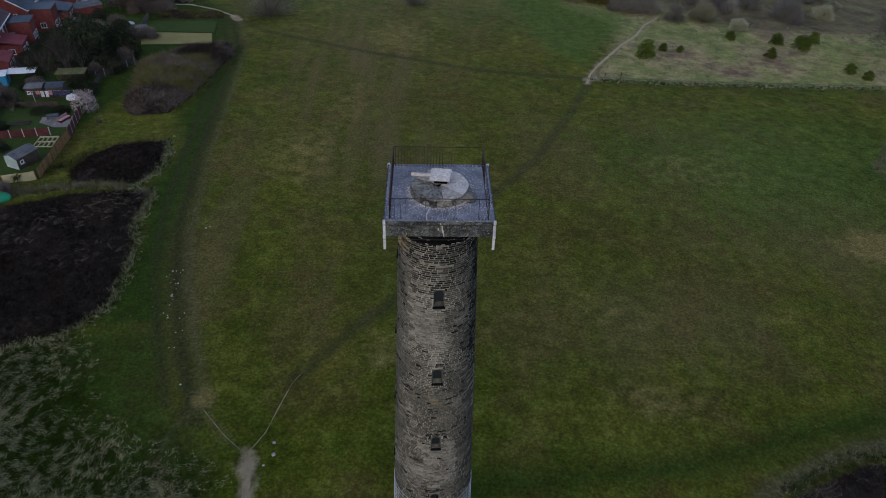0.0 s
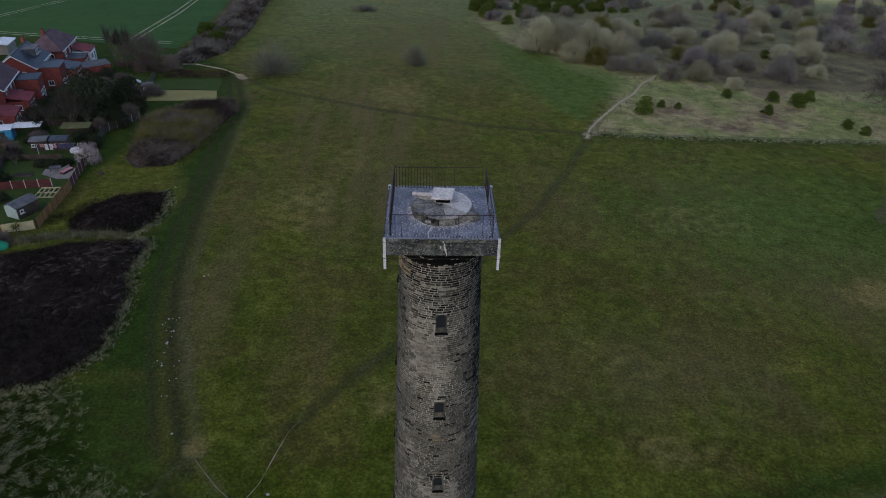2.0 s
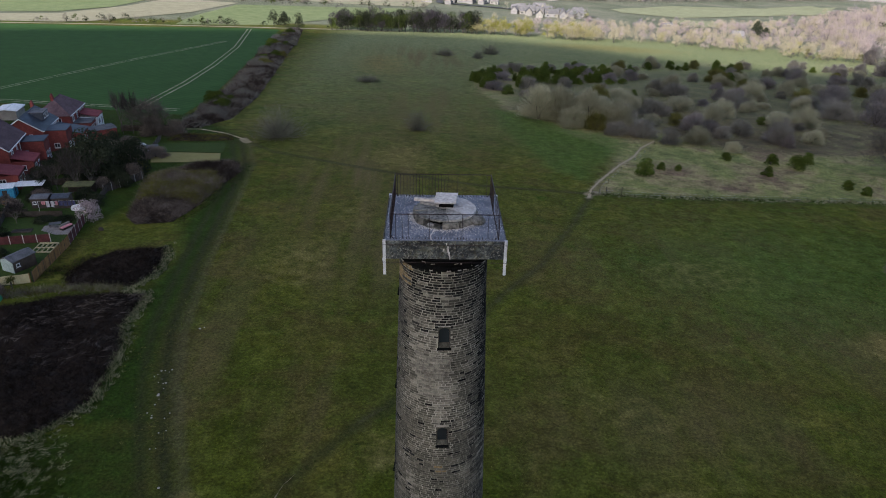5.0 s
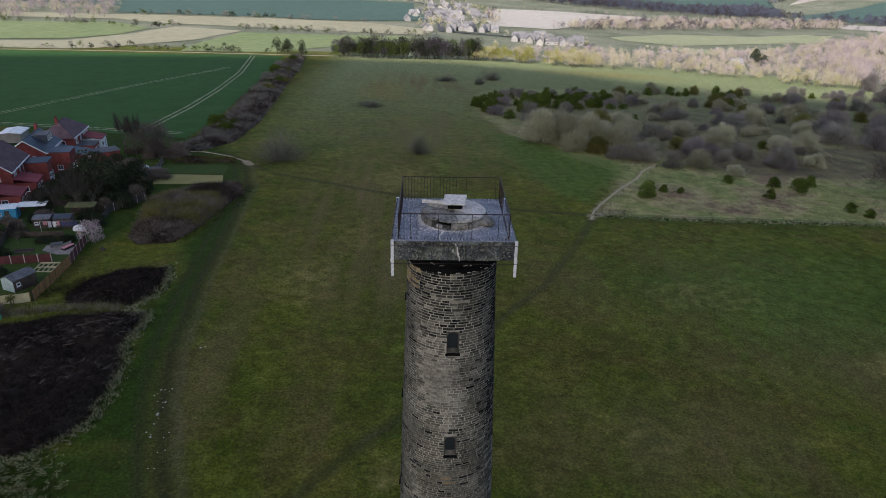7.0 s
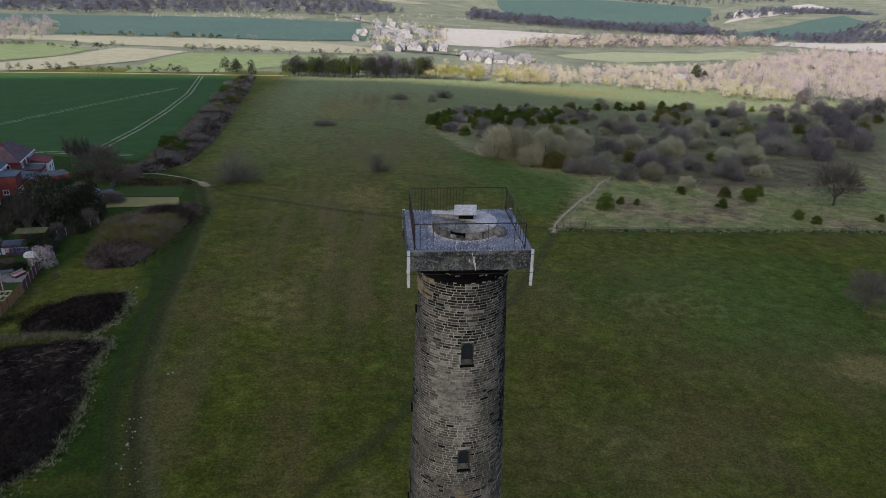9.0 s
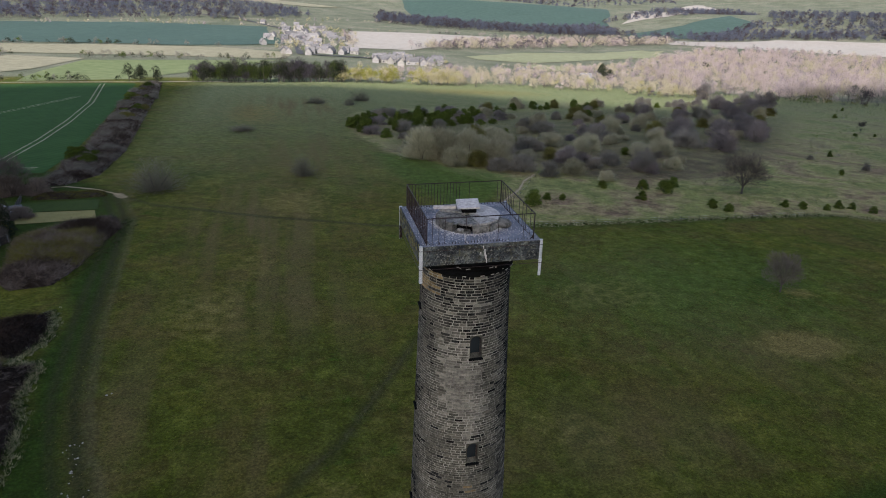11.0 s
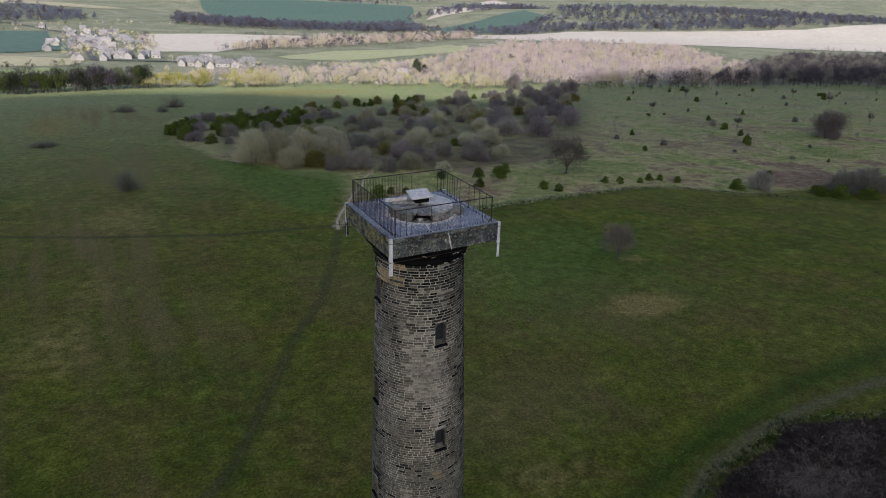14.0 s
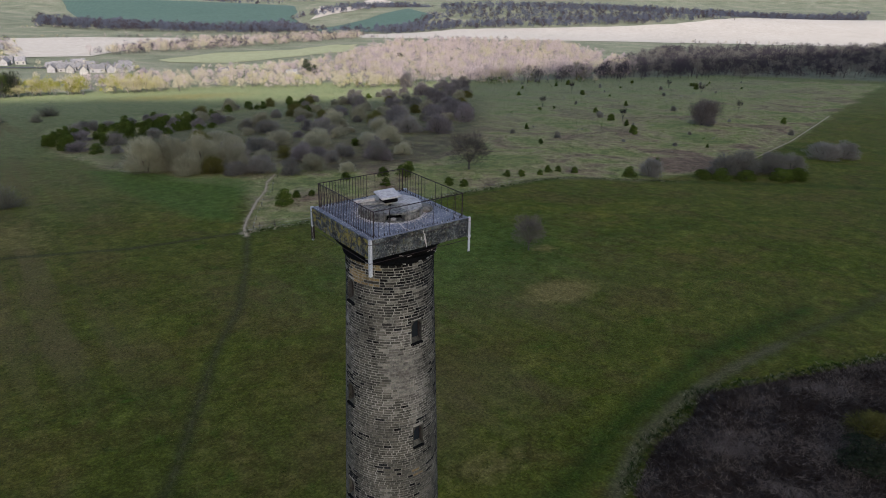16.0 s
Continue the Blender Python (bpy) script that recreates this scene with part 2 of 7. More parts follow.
M = {}
M["ground"] = ground_material()
M["arable"] = field_material("winter_wheat", (0.024, 0.062, 0.012), (0.040, 0.090, 0.019), 0.012, 35)
# far wheat, its green greyed towards blue: distance haze put into the colour
M["teal_haze"] = field_material("hazed_distant_wheat", (0.048, 0.078, 0.062), (0.068, 0.102, 0.080), 0.008, 10)
M["pale"] = field_material("bare_pale_field", (0.30, 0.262, 0.215), (0.40, 0.355, 0.30), 0.010, 70)
M["stubble"] = field_material("stubble_field", (0.20, 0.185, 0.115), (0.29, 0.26, 0.17), 0.012, 20)
M["pasture"] = field_material("lit_pasture", (0.115, 0.145, 0.055), (0.175, 0.195, 0.088), 0.012)
M["golf"] = field_material("mown_lit_pasture", (0.185, 0.190, 0.100), (0.25, 0.25, 0.145), 0.012, 60)
M["mown"] = field_material("dry_mown_grass", (0.15, 0.135, 0.045), (0.27, 0.235, 0.09), 0.35)
M["lawn"] = field_material("lawn_grass", (0.024, 0.042, 0.008), (0.048, 0.070, 0.014), 0.15)
M["trodden"] = field_material("trodden_earth", (0.13, 0.105, 0.065), (0.29, 0.235, 0.15), 1.2)
M["sandy"] = field_material("sandy_path", (0.25, 0.195, 0.12), (0.42, 0.34, 0.22), 1.2)
M["track"] = field_material("pale_track", (0.22, 0.20, 0.13), (0.33, 0.29, 0.20), 0.3)
# the sooty kind also carries the column's east-side shade in its colour
for kind, dk, lt in (("stone", (0.054, 0.051, 0.039), (0.138, 0.128, 0.098)), ("stone_pale", (0.125, 0.115, 0.092), (0.27, 0.248, 0.205)), ("stone_dark", (0.006, 0.006, 0.0065), (0.030, 0.029, 0.029)), ("stone_sooty_shaded", (0.026, 0.024, 0.020), (0.080, 0.073, 0.058)), ("stone_gold", (0.175, 0.125, 0.055), (0.33, 0.24, 0.12))):
    gloss = 0.05 if kind == "stone_dark" else 0.25
    M[kind] = surface(kind, dk, lt, 0.9, 9.0, bumpy=0.7, bump_dist=0.02, vary=0.5, spec=gloss, streak=tuple(v * 0.6 for v in dk))
    M[kind + "_rest"] = surface(kind + "_courses", dk, lt, 0.9, 9.0, bumpy=0.7, bump_dist=0.02, vary=0.5, spec=gloss, island=True, streak=tuple(v * 0.6 for v in dk))
M["mortar"] = surface("old_mortar", (0.10, 0.094, 0.078), (0.32, 0.30, 0.255), 0.7, 6.0, bumpy=0.5, grainy=0.3)
# near-black stone of the moulding, window sills, plinth core and hatch support
M["near_black"] = surface("near_black_stone", (0.0015, 0.0015, 0.0017), (0.006, 0.006, 0.0065), 1.2, 10.0, bumpy=0.5, spec=0.06)


def slab_material(name):
    """Blackened slab stone with pale crusts, and yellow lichen on its western side."""
    m, nt, b = nodes(name, 0.9, 0.0, 0.3)
    col = ramp(nt, nz(nt, 1.6, 6.0, 0.75, dist=0.4), [(0.38, (0.008, 0.009, 0.011)), (0.50, (0.034, 0.039, 0.042)), (0.62, (0.100, 0.110, 0.105))])
    col = blend(nt, ramp(nt, nz(nt, 11.0, 4.0, 0.8), [(0.54, 0.0), (0.62, 0.8)]), col, (0.21, 0.21, 0.19))
    col = blend(nt, ramp(nt, nz(nt, 7.0, 4.0, 0.7), [(0.40, 0.85), (0.47, 0.0)]), col, (0.007, 0.007, 0.008))
    sep = nt.nodes.new("ShaderNodeSeparateXYZ")
    nt.links.new(nt.nodes.new("ShaderNodeNewGeometry").outputs["True Normal"], sep.inputs[0])
    west = ramp(nt, maths(nt, "MULTIPLY", sep.outputs[0], -1.0), [(0.2, 0.12), (0.7, 1.0)])
    lichen = maths(nt, "MULTIPLY", west, ramp(nt, nz(nt, 3.2, 6.0, 0.75, dist=0.5), [(0.48, 0.0), (0.58, 1.0)]))
    col = blend(nt, lichen, col, (0.20, 0.165, 0.035))
    nt.links.new(col, b.inputs["Base Color"])
    bump(nt, b, nz(nt, 8.0, 6.0, 0.75), 1.0, 0.03)
    return m


M["abacus"] = slab_material("lichened_slab")
M["pale_stone"] = surface("pale_slab_stone", (0.40, 0.365, 0.335), (0.58, 0.54, 0.50), 1.1, 9.0, bumpy=0.35, vary=0.15)
M["drum_stone"] = surface("drum_stone", (0.03, 0.029, 0.027), (0.25, 0.235, 0.205), 2.4, 9.0, bumpy=0.6, vary=0.35, streak=(0.05, 0.052, 0.03))
M["iron"] = surface("rusty_iron", (0.016, 0.011, 0.011), (0.050, 0.031, 0.028), 2.0, 20.0, rough=0.6, metal=0.4, bumpy=0.2, bump_dist=0.004)
M["zinc"] = surface("galvanised_steel", (0.45, 0.45, 0.47), (0.62, 0.62, 0.64), 2.0, 25.0, rough=0.5, metal=0.35, bumpy=0.05, bump_dist=0.003)
M["dark_inside"] = surface("dark_inner_wall", (0.03, 0.028, 0.025), (0.06, 0.055, 0.05), 1.0, 8.0)
M["red_brick"] = surface("red_brick_wall", (0.14, 0.030, 0.025), (0.25, 0.062, 0.050), 0.6, 7.0, vary=0.25, bumpy=0.3)
M["red_tile"] = surface("red_clay_tile", (0.13, 0.024, 0.028), (0.22, 0.050, 0.055), 0.6, 5.0, vary=0.3, bumpy=0.5, bump_dist=0.05)
M["brown_tile"] = surface("brown_roof_tile", (0.070, 0.042, 0.046), (0.130, 0.082, 0.088), 0.6, 5.0, vary=0.3, bumpy=0.5, bump_dist=0.05)
M["slate"] = surface("dark_slate", (0.025, 0.030, 0.040), (0.062, 0.070, 0.090), 0.7, 5.0, rough=0.5, vary=0.3, bumpy=0.3)
M["white"] = surface("white_paint", (0.62, 0.62, 0.61), (0.80, 0.80, 0.79), 1.0, 10.0, rough=0.6, bumpy=0.05, vary=0.15)
M["render"] = surface("cream_render", (0.22, 0.20, 0.17), (0.34, 0.315, 0.275), 0.8, 8.0, vary=0.3, bumpy=0.1)
M["grey_roof"] = surface("grey_roof_tile", (0.11, 0.102, 0.10), (0.20, 0.187, 0.185), 0.7, 4.0, vary=0.4, bumpy=0.3)
M["pale_wall"] = surface("pale_washed_wall", (0.22, 0.20, 0.185), (0.33, 0.31, 0.29), 0.8, 8.0, vary=0.25, bumpy=0.1)
M["pale_roof"] = surface("pale_weathered_tile", (0.15, 0.138, 0.132), (0.25, 0.23, 0.22), 0.7, 4.0, vary=0.4, bumpy=0.3)
M["moss_roof"] = surface("mossy_felt", (0.05, 0.055, 0.02), (0.12, 0.12, 0.05), 0.9, 8.0, bumpy=0.4)
M["blue"] = surface("blue_paint", (0.03, 0.20, 0.34), (0.06, 0.30, 0.46), 1.0, 9.0, bumpy=0.05)
M["sage"] = surface("pale_green_boards", (0.22, 0.28, 0.27), (0.33, 0.39, 0.37), 1.0, 9.0, bumpy=0.15)
M["felt"] = surface("roofing_felt", (0.06, 0.062, 0.066), (0.15, 0.15, 0.16), 0.9, 8.0, vary=0.3, bumpy=0.3)
M["fence_tan"] = surface("tan_fence_board", (0.17, 0.085, 0.028), (0.28, 0.150, 0.052), 1.2, 12.0, vary=0.3, bumpy=0.2)
M["fence_red"] = surface("red_brown_fence_board", (0.060, 0.017, 0.017), (0.105, 0.030, 0.030), 1.2, 12.0, vary=0.3, bumpy=0.2)
M["timber"] = surface("dark_timber", (0.035, 0.027, 0.020), (0.085, 0.065, 0.050), 1.2, 12.0, vary=0.3, bumpy=0.2)
M["new_timber"] = surface("pale_new_timber", (0.36, 0.31, 0.17), (0.48, 0.42, 0.25), 1.2, 12.0, bumpy=0.1)
M["concrete"] = surface("concrete_post", (0.30, 0.28, 0.26), (0.42, 0.40, 0.37), 1.2, 12.0, bumpy=0.2)
M["paving"] = surface("garden_paving", (0.14, 0.12, 0.11), (0.24, 0.21, 0.19), 0.8, 6.0, bumpy=0.2)
M["asphalt"] = surface("asphalt", (0.04, 0.04, 0.042), (0.065, 0.064, 0.064), 0.6, 9.0, bumpy=0.2)
M["tarp"] = surface("green_tarpaulin", (0.01, 0.16, 0.07), (0.02, 0.25, 0.12), 1.0, 7.0, rough=0.5, bumpy=0.2)
M["pink_cloth"] = surface("pink_cloth", (0.45, 0.18, 0.20), (0.6, 0.28, 0.3), 2.0, 12.0)
M["blue_cloth"] = surface("navy_cloth", (0.05, 0.055, 0.12), (0.10, 0.10, 0.20), 2.0, 12.0)
M["bark"] = surface("grey_bark", (0.06, 0.052, 0.043), (0.14, 0.12, 0.10), 1.5, 10.0, bumpy=0.5, vary=0.3)
M["gorse"] = foliage("gorse_green", (0.050, 0.082, 0.013), (0.175, 0.210, 0.042))
M["willow"] = foliage("grey_willow", (0.33, 0.315, 0.20), (0.56, 0.52, 0.35))
M["twig"] = foliage("bare_twigs", (0.215, 0.196, 0.160), (0.39, 0.355, 0.292))
M["haze_twig"] = foliage("pale_bare_twigs", (0.125, 0.117, 0.085), (0.245, 0.226, 0.168), vary=0.15)
M["dark_twig"] = foliage("dark_garden_twigs", (0.05, 0.042, 0.036), (0.13, 0.108, 0.092))
M["ivy"] = foliage("ivy_green", (0.05, 0.075, 0.02), (0.14, 0.165, 0.045))
M["violet"] = foliage("violet_grey_twigs", (0.205, 0.176, 0.166), (0.37, 0.32, 0.298))
M["bramble"] = foliage("dead_bramble", (0.030, 0.021, 0.016), (0.110, 0.080, 0.062), vary=0.2)
M["bramble_grey"] = foliage("bleached_stems", (0.12, 0.092, 0.075), (0.34, 0.275, 0.225), vary=0.2)
M["olive"] = foliage("olive_scrub", (0.11, 0.105, 0.025), (0.25, 0.225, 0.07), vary=0.3)
M["straw"] = foliage("straw_grass", (0.17, 0.165, 0.085), (0.52, 0.48, 0.29), vary=0.2)
M["blade"] = foliage("green_blades", (0.014, 0.028, 0.003), (0.046, 0.07, 0.008), vary=0.2)
M["nettle"] = foliage("green_nettle", (0.018, 0.04, 0.008), (0.06, 0.098, 0.022), vary=0.2)
M["evergreen"] = foliage("dark_evergreen", (0.026, 0.031, 0.018), (0.078, 0.088, 0.052))
M["spring"] = foliage("spring_leaves", (0.24, 0.23, 0.04), (0.37, 0.35, 0.07))
M["wood_pink"] = foliage("bare_wood_crowns", (0.50, 0.40, 0.36), (0.62, 0.50, 0.45))
M["wood_tan"] = foliage("budding_crowns", (0.47, 0.40, 0.27), (0.58, 0.50, 0.345))
# dark crowns; for the bare woods, cloud shade is put into this colour
M["wood_dark_shade"] = foliage("shaded_dark_crowns", (0.090, 0.075, 0.088), (0.13, 0.110, 0.125))
M["blossom"] = foliage("pink_blossom", (0.4, 0.3, 0.3), (0.75, 0.6, 0.6))
M["branch"] = foliage("dark_branches", (0.120, 0.098, 0.082), (0.235, 0.195, 0.166))
M["wood_mauve"] = foliage("mauve_crowns", (0.36, 0.29, 0.29), (0.46, 0.375, 0.375))
M["wood_gold"] = foliage("golden_crowns", (0.42, 0.37, 0.18), (0.52, 0.455, 0.23))
M["cap_stone"] = surface("worn_cap_stone", (0.14, 0.128, 0.112), (0.38, 0.35, 0.31), 1.8, 9.0, bumpy=0.5, streak=(0.07, 0.068, 0.05))
# far bare crowns, with blue haze and cloud shade put into the colour
M["wood_slate_haze"] = foliage("hazed_slate_crowns", (0.130, 0.138, 0.178), (0.178, 0.186, 0.232))
M["bramble_dark"] = foliage("darkest_dead_bramble", (0.013, 0.010, 0.008), (0.056, 0.042, 0.034), vary=0.2)
M["palm"] = foliage("cordyline_blades", (0.06, 0.075, 0.02), (0.16, 0.16, 0.06))
gm, gnt, gb = nodes("window_glass", 0.06, 0.0, 0.5)
gb.inputs["Base Color"].default_value = (0.02, 0.024, 0.03, 1)
M["glass"] = gm

# ---- the land ----
SCRUB_A = [(-72, 66), (-60, 80), (-50.2, 84.9), (-43.9, 86.1), (-39.7, 85.6), (-39.7, 77.4), (-38.0, 73.5), (-36.9, 66.3), (-36.9, 59.9), (-39.7, 56.0), (-45.2, 53.6), (-62, 46)]
SCRUB_B = [(-53.4, 91.3), (-52.6, 96.2), (-49.4, 100.6), (-42.8, 102.5), (-41.2, 98.7), (-40.9, 92.2), (-42.7, 88.6), (-49.0, 88.6), (-51.6, 88.4)]
SCRUB_C = [(-53.6, 115.2), (-55.6, 125.6), (-58.5, 137.4), (-51.5, 146.7), (-42.5, 149.6), (-40.7, 142.7), (-42.0, 132.8), (-43.2, 122.6), (-45.2, 113.5), (-51.0, 111.8)]
SCRUB_D = [(33.1, 35.8), (42.2, 40.0), (50.5, 41.1), (55.9, 43.6), (65.3, 40.6), (86.0, 34.2), (110, 26), (70, 8), (40, 22)]
TUSSOCK = [(-47, 52.5), (-36.1, 56.1), (-30.5, 45.6), (-24.9, 41.6), (-17.2, 39.2), (-17.0, 30), (-50, 28), (-60, 44)]
TRACK_W = [(-63, 178), (-59.5, 178.5), (-52, 175), (-46.1, 169.8), (-40.1, 149.9), (-37.2, 121.8), (-35.1, 99.1), (-32.3, 77.8), (-29.2, 65.5), (-25.8, 55.6), (-22.1, 45.9)]
TRACK_W2 = [(-22.1, 45.9), (-23.1, 44.7), (-24.4, 41.6), (-24.2, 38.5), (-23.1, 30)]
PATH_S = [(-21.7, 45.5), (-19.0, 42.4), (-16.5, 40.2), (-15.7, 38.0), (-15.8, 28)]
PATH_DIAG = [(-16.2, 40.5), (-15.1, 42.8), (-14.2, 46.8), (-13.5, 49.5)]
TRACK_DIAG = [(-13.5, 49.5), (-11.5, 52.5), (-7.2, 59.1), (-3.4, 63.3), (11.0, 89.7), (18.6, 101.3), (27.5, 120.3), (33.5, 135.0)]
PATH_E = [(33.5, 135.5), (35.2, 141), (38.3, 147.1), (46.7, 161.5), (52, 169), (56.5, 178.4), (62.6, 186.8)]
PATH_D = [(26, 30), (31.7, 36.8), (39.3, 40.8), (52.4, 44.4), (65.0, 45.3), (78.4, 45.5), (93.1, 45.2), (112.5, 45.0), (150, 40)]
CROSS_TRACK = [(-46, 169), (-37.1, 160.1), (-14.1, 149.3), (11.6, 140.3), (34.1, 138.2)]
FIELD_EDGE = [(34.7, 138.0), (47.2, 137.5), (60, 138), (82, 139.4), (102, 140.8), (122, 141.5), (133, 139), (144.3, 129.4), (156.7, 118.9), (174.1, 106.4), (203.0, 81.8), (300, 20)]
PASTURE_E = [(34.7, 138.3), (60, 138.3), (102, 141), (125, 141.5), (133, 138), (150, 125), (187, 122), (262, 141), (361, 173), (578, 236), (530, 310), (430, 362), (330, 372), (240, 398), (185, 375), (24, 310), (14, 254), (26, 214), (48, 178), (44, 158)]
LUSH_STRIP = [(16, 222), (30, 214), (44, 196), (57, 188), (52, 172), (40, 153), (35, 143), (29, 152), (22, 180)]
LUSH_W = [(-44, 112), (-41, 150), (-39, 150), (-37, 122), (-35, 99), (-33.5, 80), (-31, 66), (-28, 57), (-37, 57), (-38, 75), (-41, 88), (-40, 102)]


def ticks(lo, hi, step, end_lo, end_hi, grow):
    """Grid lines: even between lo and hi, then wider and wider."""
    v = list(np.arange(lo, hi + step / 2, step))
    s, x = step, lo
    while x > end_lo:
        s = min(s * grow, 55)
        x -= s
        v.insert(0, x)
    s, x = step, v[-1]
    while x < end_hi:
        s = min(s * grow, 55)
        x += s
        v.append(x)
    return np.array(v)


def make_ground():
    xs, ys = ticks(-62, 66, 0.62, -4700, 4700, 1.035), ticks(28, 150, 0.62, -4700, 4700, 1.03)
    X, Y = np.meshgrid(xs, ys)
    x, y = X.ravel(), Y.ravel()
    z = height(x, y)
    far = np.clip((np.hypot(x, y) - 700) / 900, 0, 1)
    z = z + far * (14 * np.sin(x / 310 + 0.6) * np.sin(y / 270) + 8 * np.sin((x + y) / 170.0)) - 0
    fuzz = np.array([noise.noise((a * 0.35, b * 0.35, 0)) for a, b in zip(x, y)])
    nx, ny = len(xs), len(ys)
    i = np.arange(nx * ny).reshape(ny, nx)
    faces = np.stack([i[:-1, :-1], i[:-1, 1:], i[1:, 1:], i[1:, :-1]], -1).reshape(-1, 4)
    ob = add_mesh("ground", np.stack([x, y, z], -1), faces, M["ground"], smooth=True)
    d = {}
    w = 0.22 * fuzz

    def along(pts, width, power=1.0):
        return np.clip(1.0 - line_dist(pts, x, y) / (2 * width), 0, 1) ** power
    d["path"] = np.maximum.reduce([0.95 * along([(-46.6, 170.5), (-45, 167.5)], 1.2), 0.8 * along([(34, 137.5), (36, 139)], 1.5), 0.75 * along([(-16.3, 40), (-15.9, 38)], 1.2), 0.62 * along(PATH_S[2:], 1.6), 0.62 * along(PATH_E, 1.2)])
    # the short piece near (-23, 45) is a painted shadow patch
    d["worn_shadow"] = np.maximum.reduce([0.5 * along(TRACK_W, 1.3), 0.95 * along([(p - 1.0, q) for p, q in TRACK_W[3:]], 0.7), 0.9 * along([(-23.5, 45), (-22, 44)], 0.8), 0.8 * along([(p - 3.4, q) for p, q in TRACK_W[3:]], 0.55), 0.68 * along(TRACK_DIAG, 0.85), 0.55 * along(PATH_D, 1.5), 0.8 * along(CROSS_TRACK, 0.8), 0.55 * along(TRACK_W2, 1.2)]) + 0.6 * w
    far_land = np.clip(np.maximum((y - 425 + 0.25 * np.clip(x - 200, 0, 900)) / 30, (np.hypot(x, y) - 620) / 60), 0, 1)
    warp = np.array([noise.noise((a * 0.045, b * 0.045, 6)) for a, b in zip(x, y)])
    d["rough"] = np.where(y > 100, soft_poly(PASTURE_E, x + 9 * warp * np.clip((np.hypot(x, y - 140) - 60) / 60, 0, 1), y + 9 * warp * np.clip((y - 145) / 40, 0, 1), 5.0), 0)
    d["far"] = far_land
    # the last line is only a darker green band east of the column's foot
    d["lush"] = np.maximum.reduce([0.3 * soft_poly(LUSH_STRIP, x, y, 6), 0.9 * soft_poly(LUSH_W, x, y, 2.0), 0.8 * soft_poly([(-60, 26), (-60, 46), (-45, 53), (-36, 57), (-28, 58), (-24, 46), (-18, 40), (-17, 26)], x, y, 2.5), 0.85 * soft_poly([(-70, 106), (-58, 106), (-54, 124), (-56, 140), (-42, 151), (-47, 172), (-66, 196), (-120, 202), (-120, 100), (-90, 84), (-62, 84)], x, y, 2.0), 0.75 * along(FIELD_EDGE, 2.4), 0.8 * along([(4, 37), (25, 39.5), (42, 45), (66, 50), (95, 50)], 2.2)])
    dry = np.zeros_like(x)
    # the wide patch at (100, 392) paints the sunlit strip's brightness; the others are dry grass
    for cx, cy, rx, ry, a in ((66, 78, 8, 5, 1.1), (-20, 100, 9, 14, 0.55), (-6, 160, 10, 16, 0.6), (-14, 120, 6, 18, 0.45), (-29.5, 78, 0.5, 0.25, 1.2), (-22, 47, 1.6, 1.6, 0.8), (24, 62, 8, 6, 0.4), (45, 100, 16, 10, 0.4), (-4, 54, 5, 4, 0.5), (25, 48, 9, 5, 0.45), (-20, 300, 16, 40, 0.6), (100, 392, 60, 22, 0.62), (80, 96, 4, 3, 0.7)):
        dry = np.maximum(dry, a * np.exp(-(((x - cx) / rx) ** 2 + ((y - cy) / ry) ** 2)))
    d["dry"] = dry
    brown = np.zeros_like(x)
    for cx, cy, rx, ry, a in ((-14, 140, 14, 34, 0.85), (-8, 105, 12, 22, 0.6), (0, 215, 22, 40, 0.6), (-6, 320, 26, 40, 0.75), (40, 105, 25, 16, 0.45), (60, 80, 22, 14, 0.5), (30, 60, 22, 10, 0.45), (-12, 62, 9, 10, 0.45), (-27, 72, 6, 26, 0.45), (-31, 110, 5, 26, 0.4)):
        brown = np.maximum(brown, a * np.exp(-(((x - cx) / rx) ** 2 + ((y - cy) / ry) ** 2)))
    d["brown"] = np.clip(brown * 1.15, 0, 1)
    # painted distance brightness, growing with y across the meadow
    d["distance_haze"] = np.clip((y - 150 + 14 * warp) / 240, 0, 1) * 0.85 * np.clip((x + 62) / 20, 0, 1)
    d["verdant"] = np.maximum(0.6 * soft_poly(LUSH_STRIP, x + 3 * warp, y, 4), 0.55 * np.exp(-(((x - 62) / 45) ** 2 + ((y - 102) / 34) ** 2)))
    d["russet"] = 0.95 * soft_poly([(28, 222), (60, 200), (72, 182), (110, 178), (150, 205), (190, 245), (262, 330), (250, 366), (160, 338), (90, 312), (40, 290)], x + 9 * warp, y + 9 * warp, 9.0)
    d["bared"] = np.maximum.reduce([0.8 * along(PATH_D[:6], 0.9), 0.4 * along(PATH_D, 0.7), 0.8 * along([(-22.6, 47.5), (-21.8, 46)], 0.9), 0.42 * along(TRACK_DIAG[2:], 0.4), 0.45 * along([(p + 0.5, q) for p, q in TRACK_W[6:]], 0.7), 0.25 * along([(p + 0.5, q) for p, q in TRACK_W[3:7]], 0.6), 0.55 * along([(p + 0.8, q) for p, q in TRACK_W[3:]], 0.6), 0.5 * along(CROSS_TRACK, 0.4), 0.5 * along(TRACK_W2, 0.4), 0.5 * along(PATH_S, 0.5)])
    d["soil"] = np.maximum.reduce([soft_poly(p, x, y, 0.8) for p in (SCRUB_A, SCRUB_B, SCRUB_C, SCRUB_D)])
    for name, v in d.items():
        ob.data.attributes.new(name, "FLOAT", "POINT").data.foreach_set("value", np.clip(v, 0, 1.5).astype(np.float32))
    tagged(ob, "rolling green meadow with trodden paths and rough pasture", "ground", kind="structure")


def far_z(x, y):
    f = min(1, max(0, (math.hypot(x, y) - 700) / 900))
    return H(x, y) + f * (14 * math.sin(x / 310 + 0.6) * math.sin(y / 270) + 8 * math.sin((x + y) / 170.0))


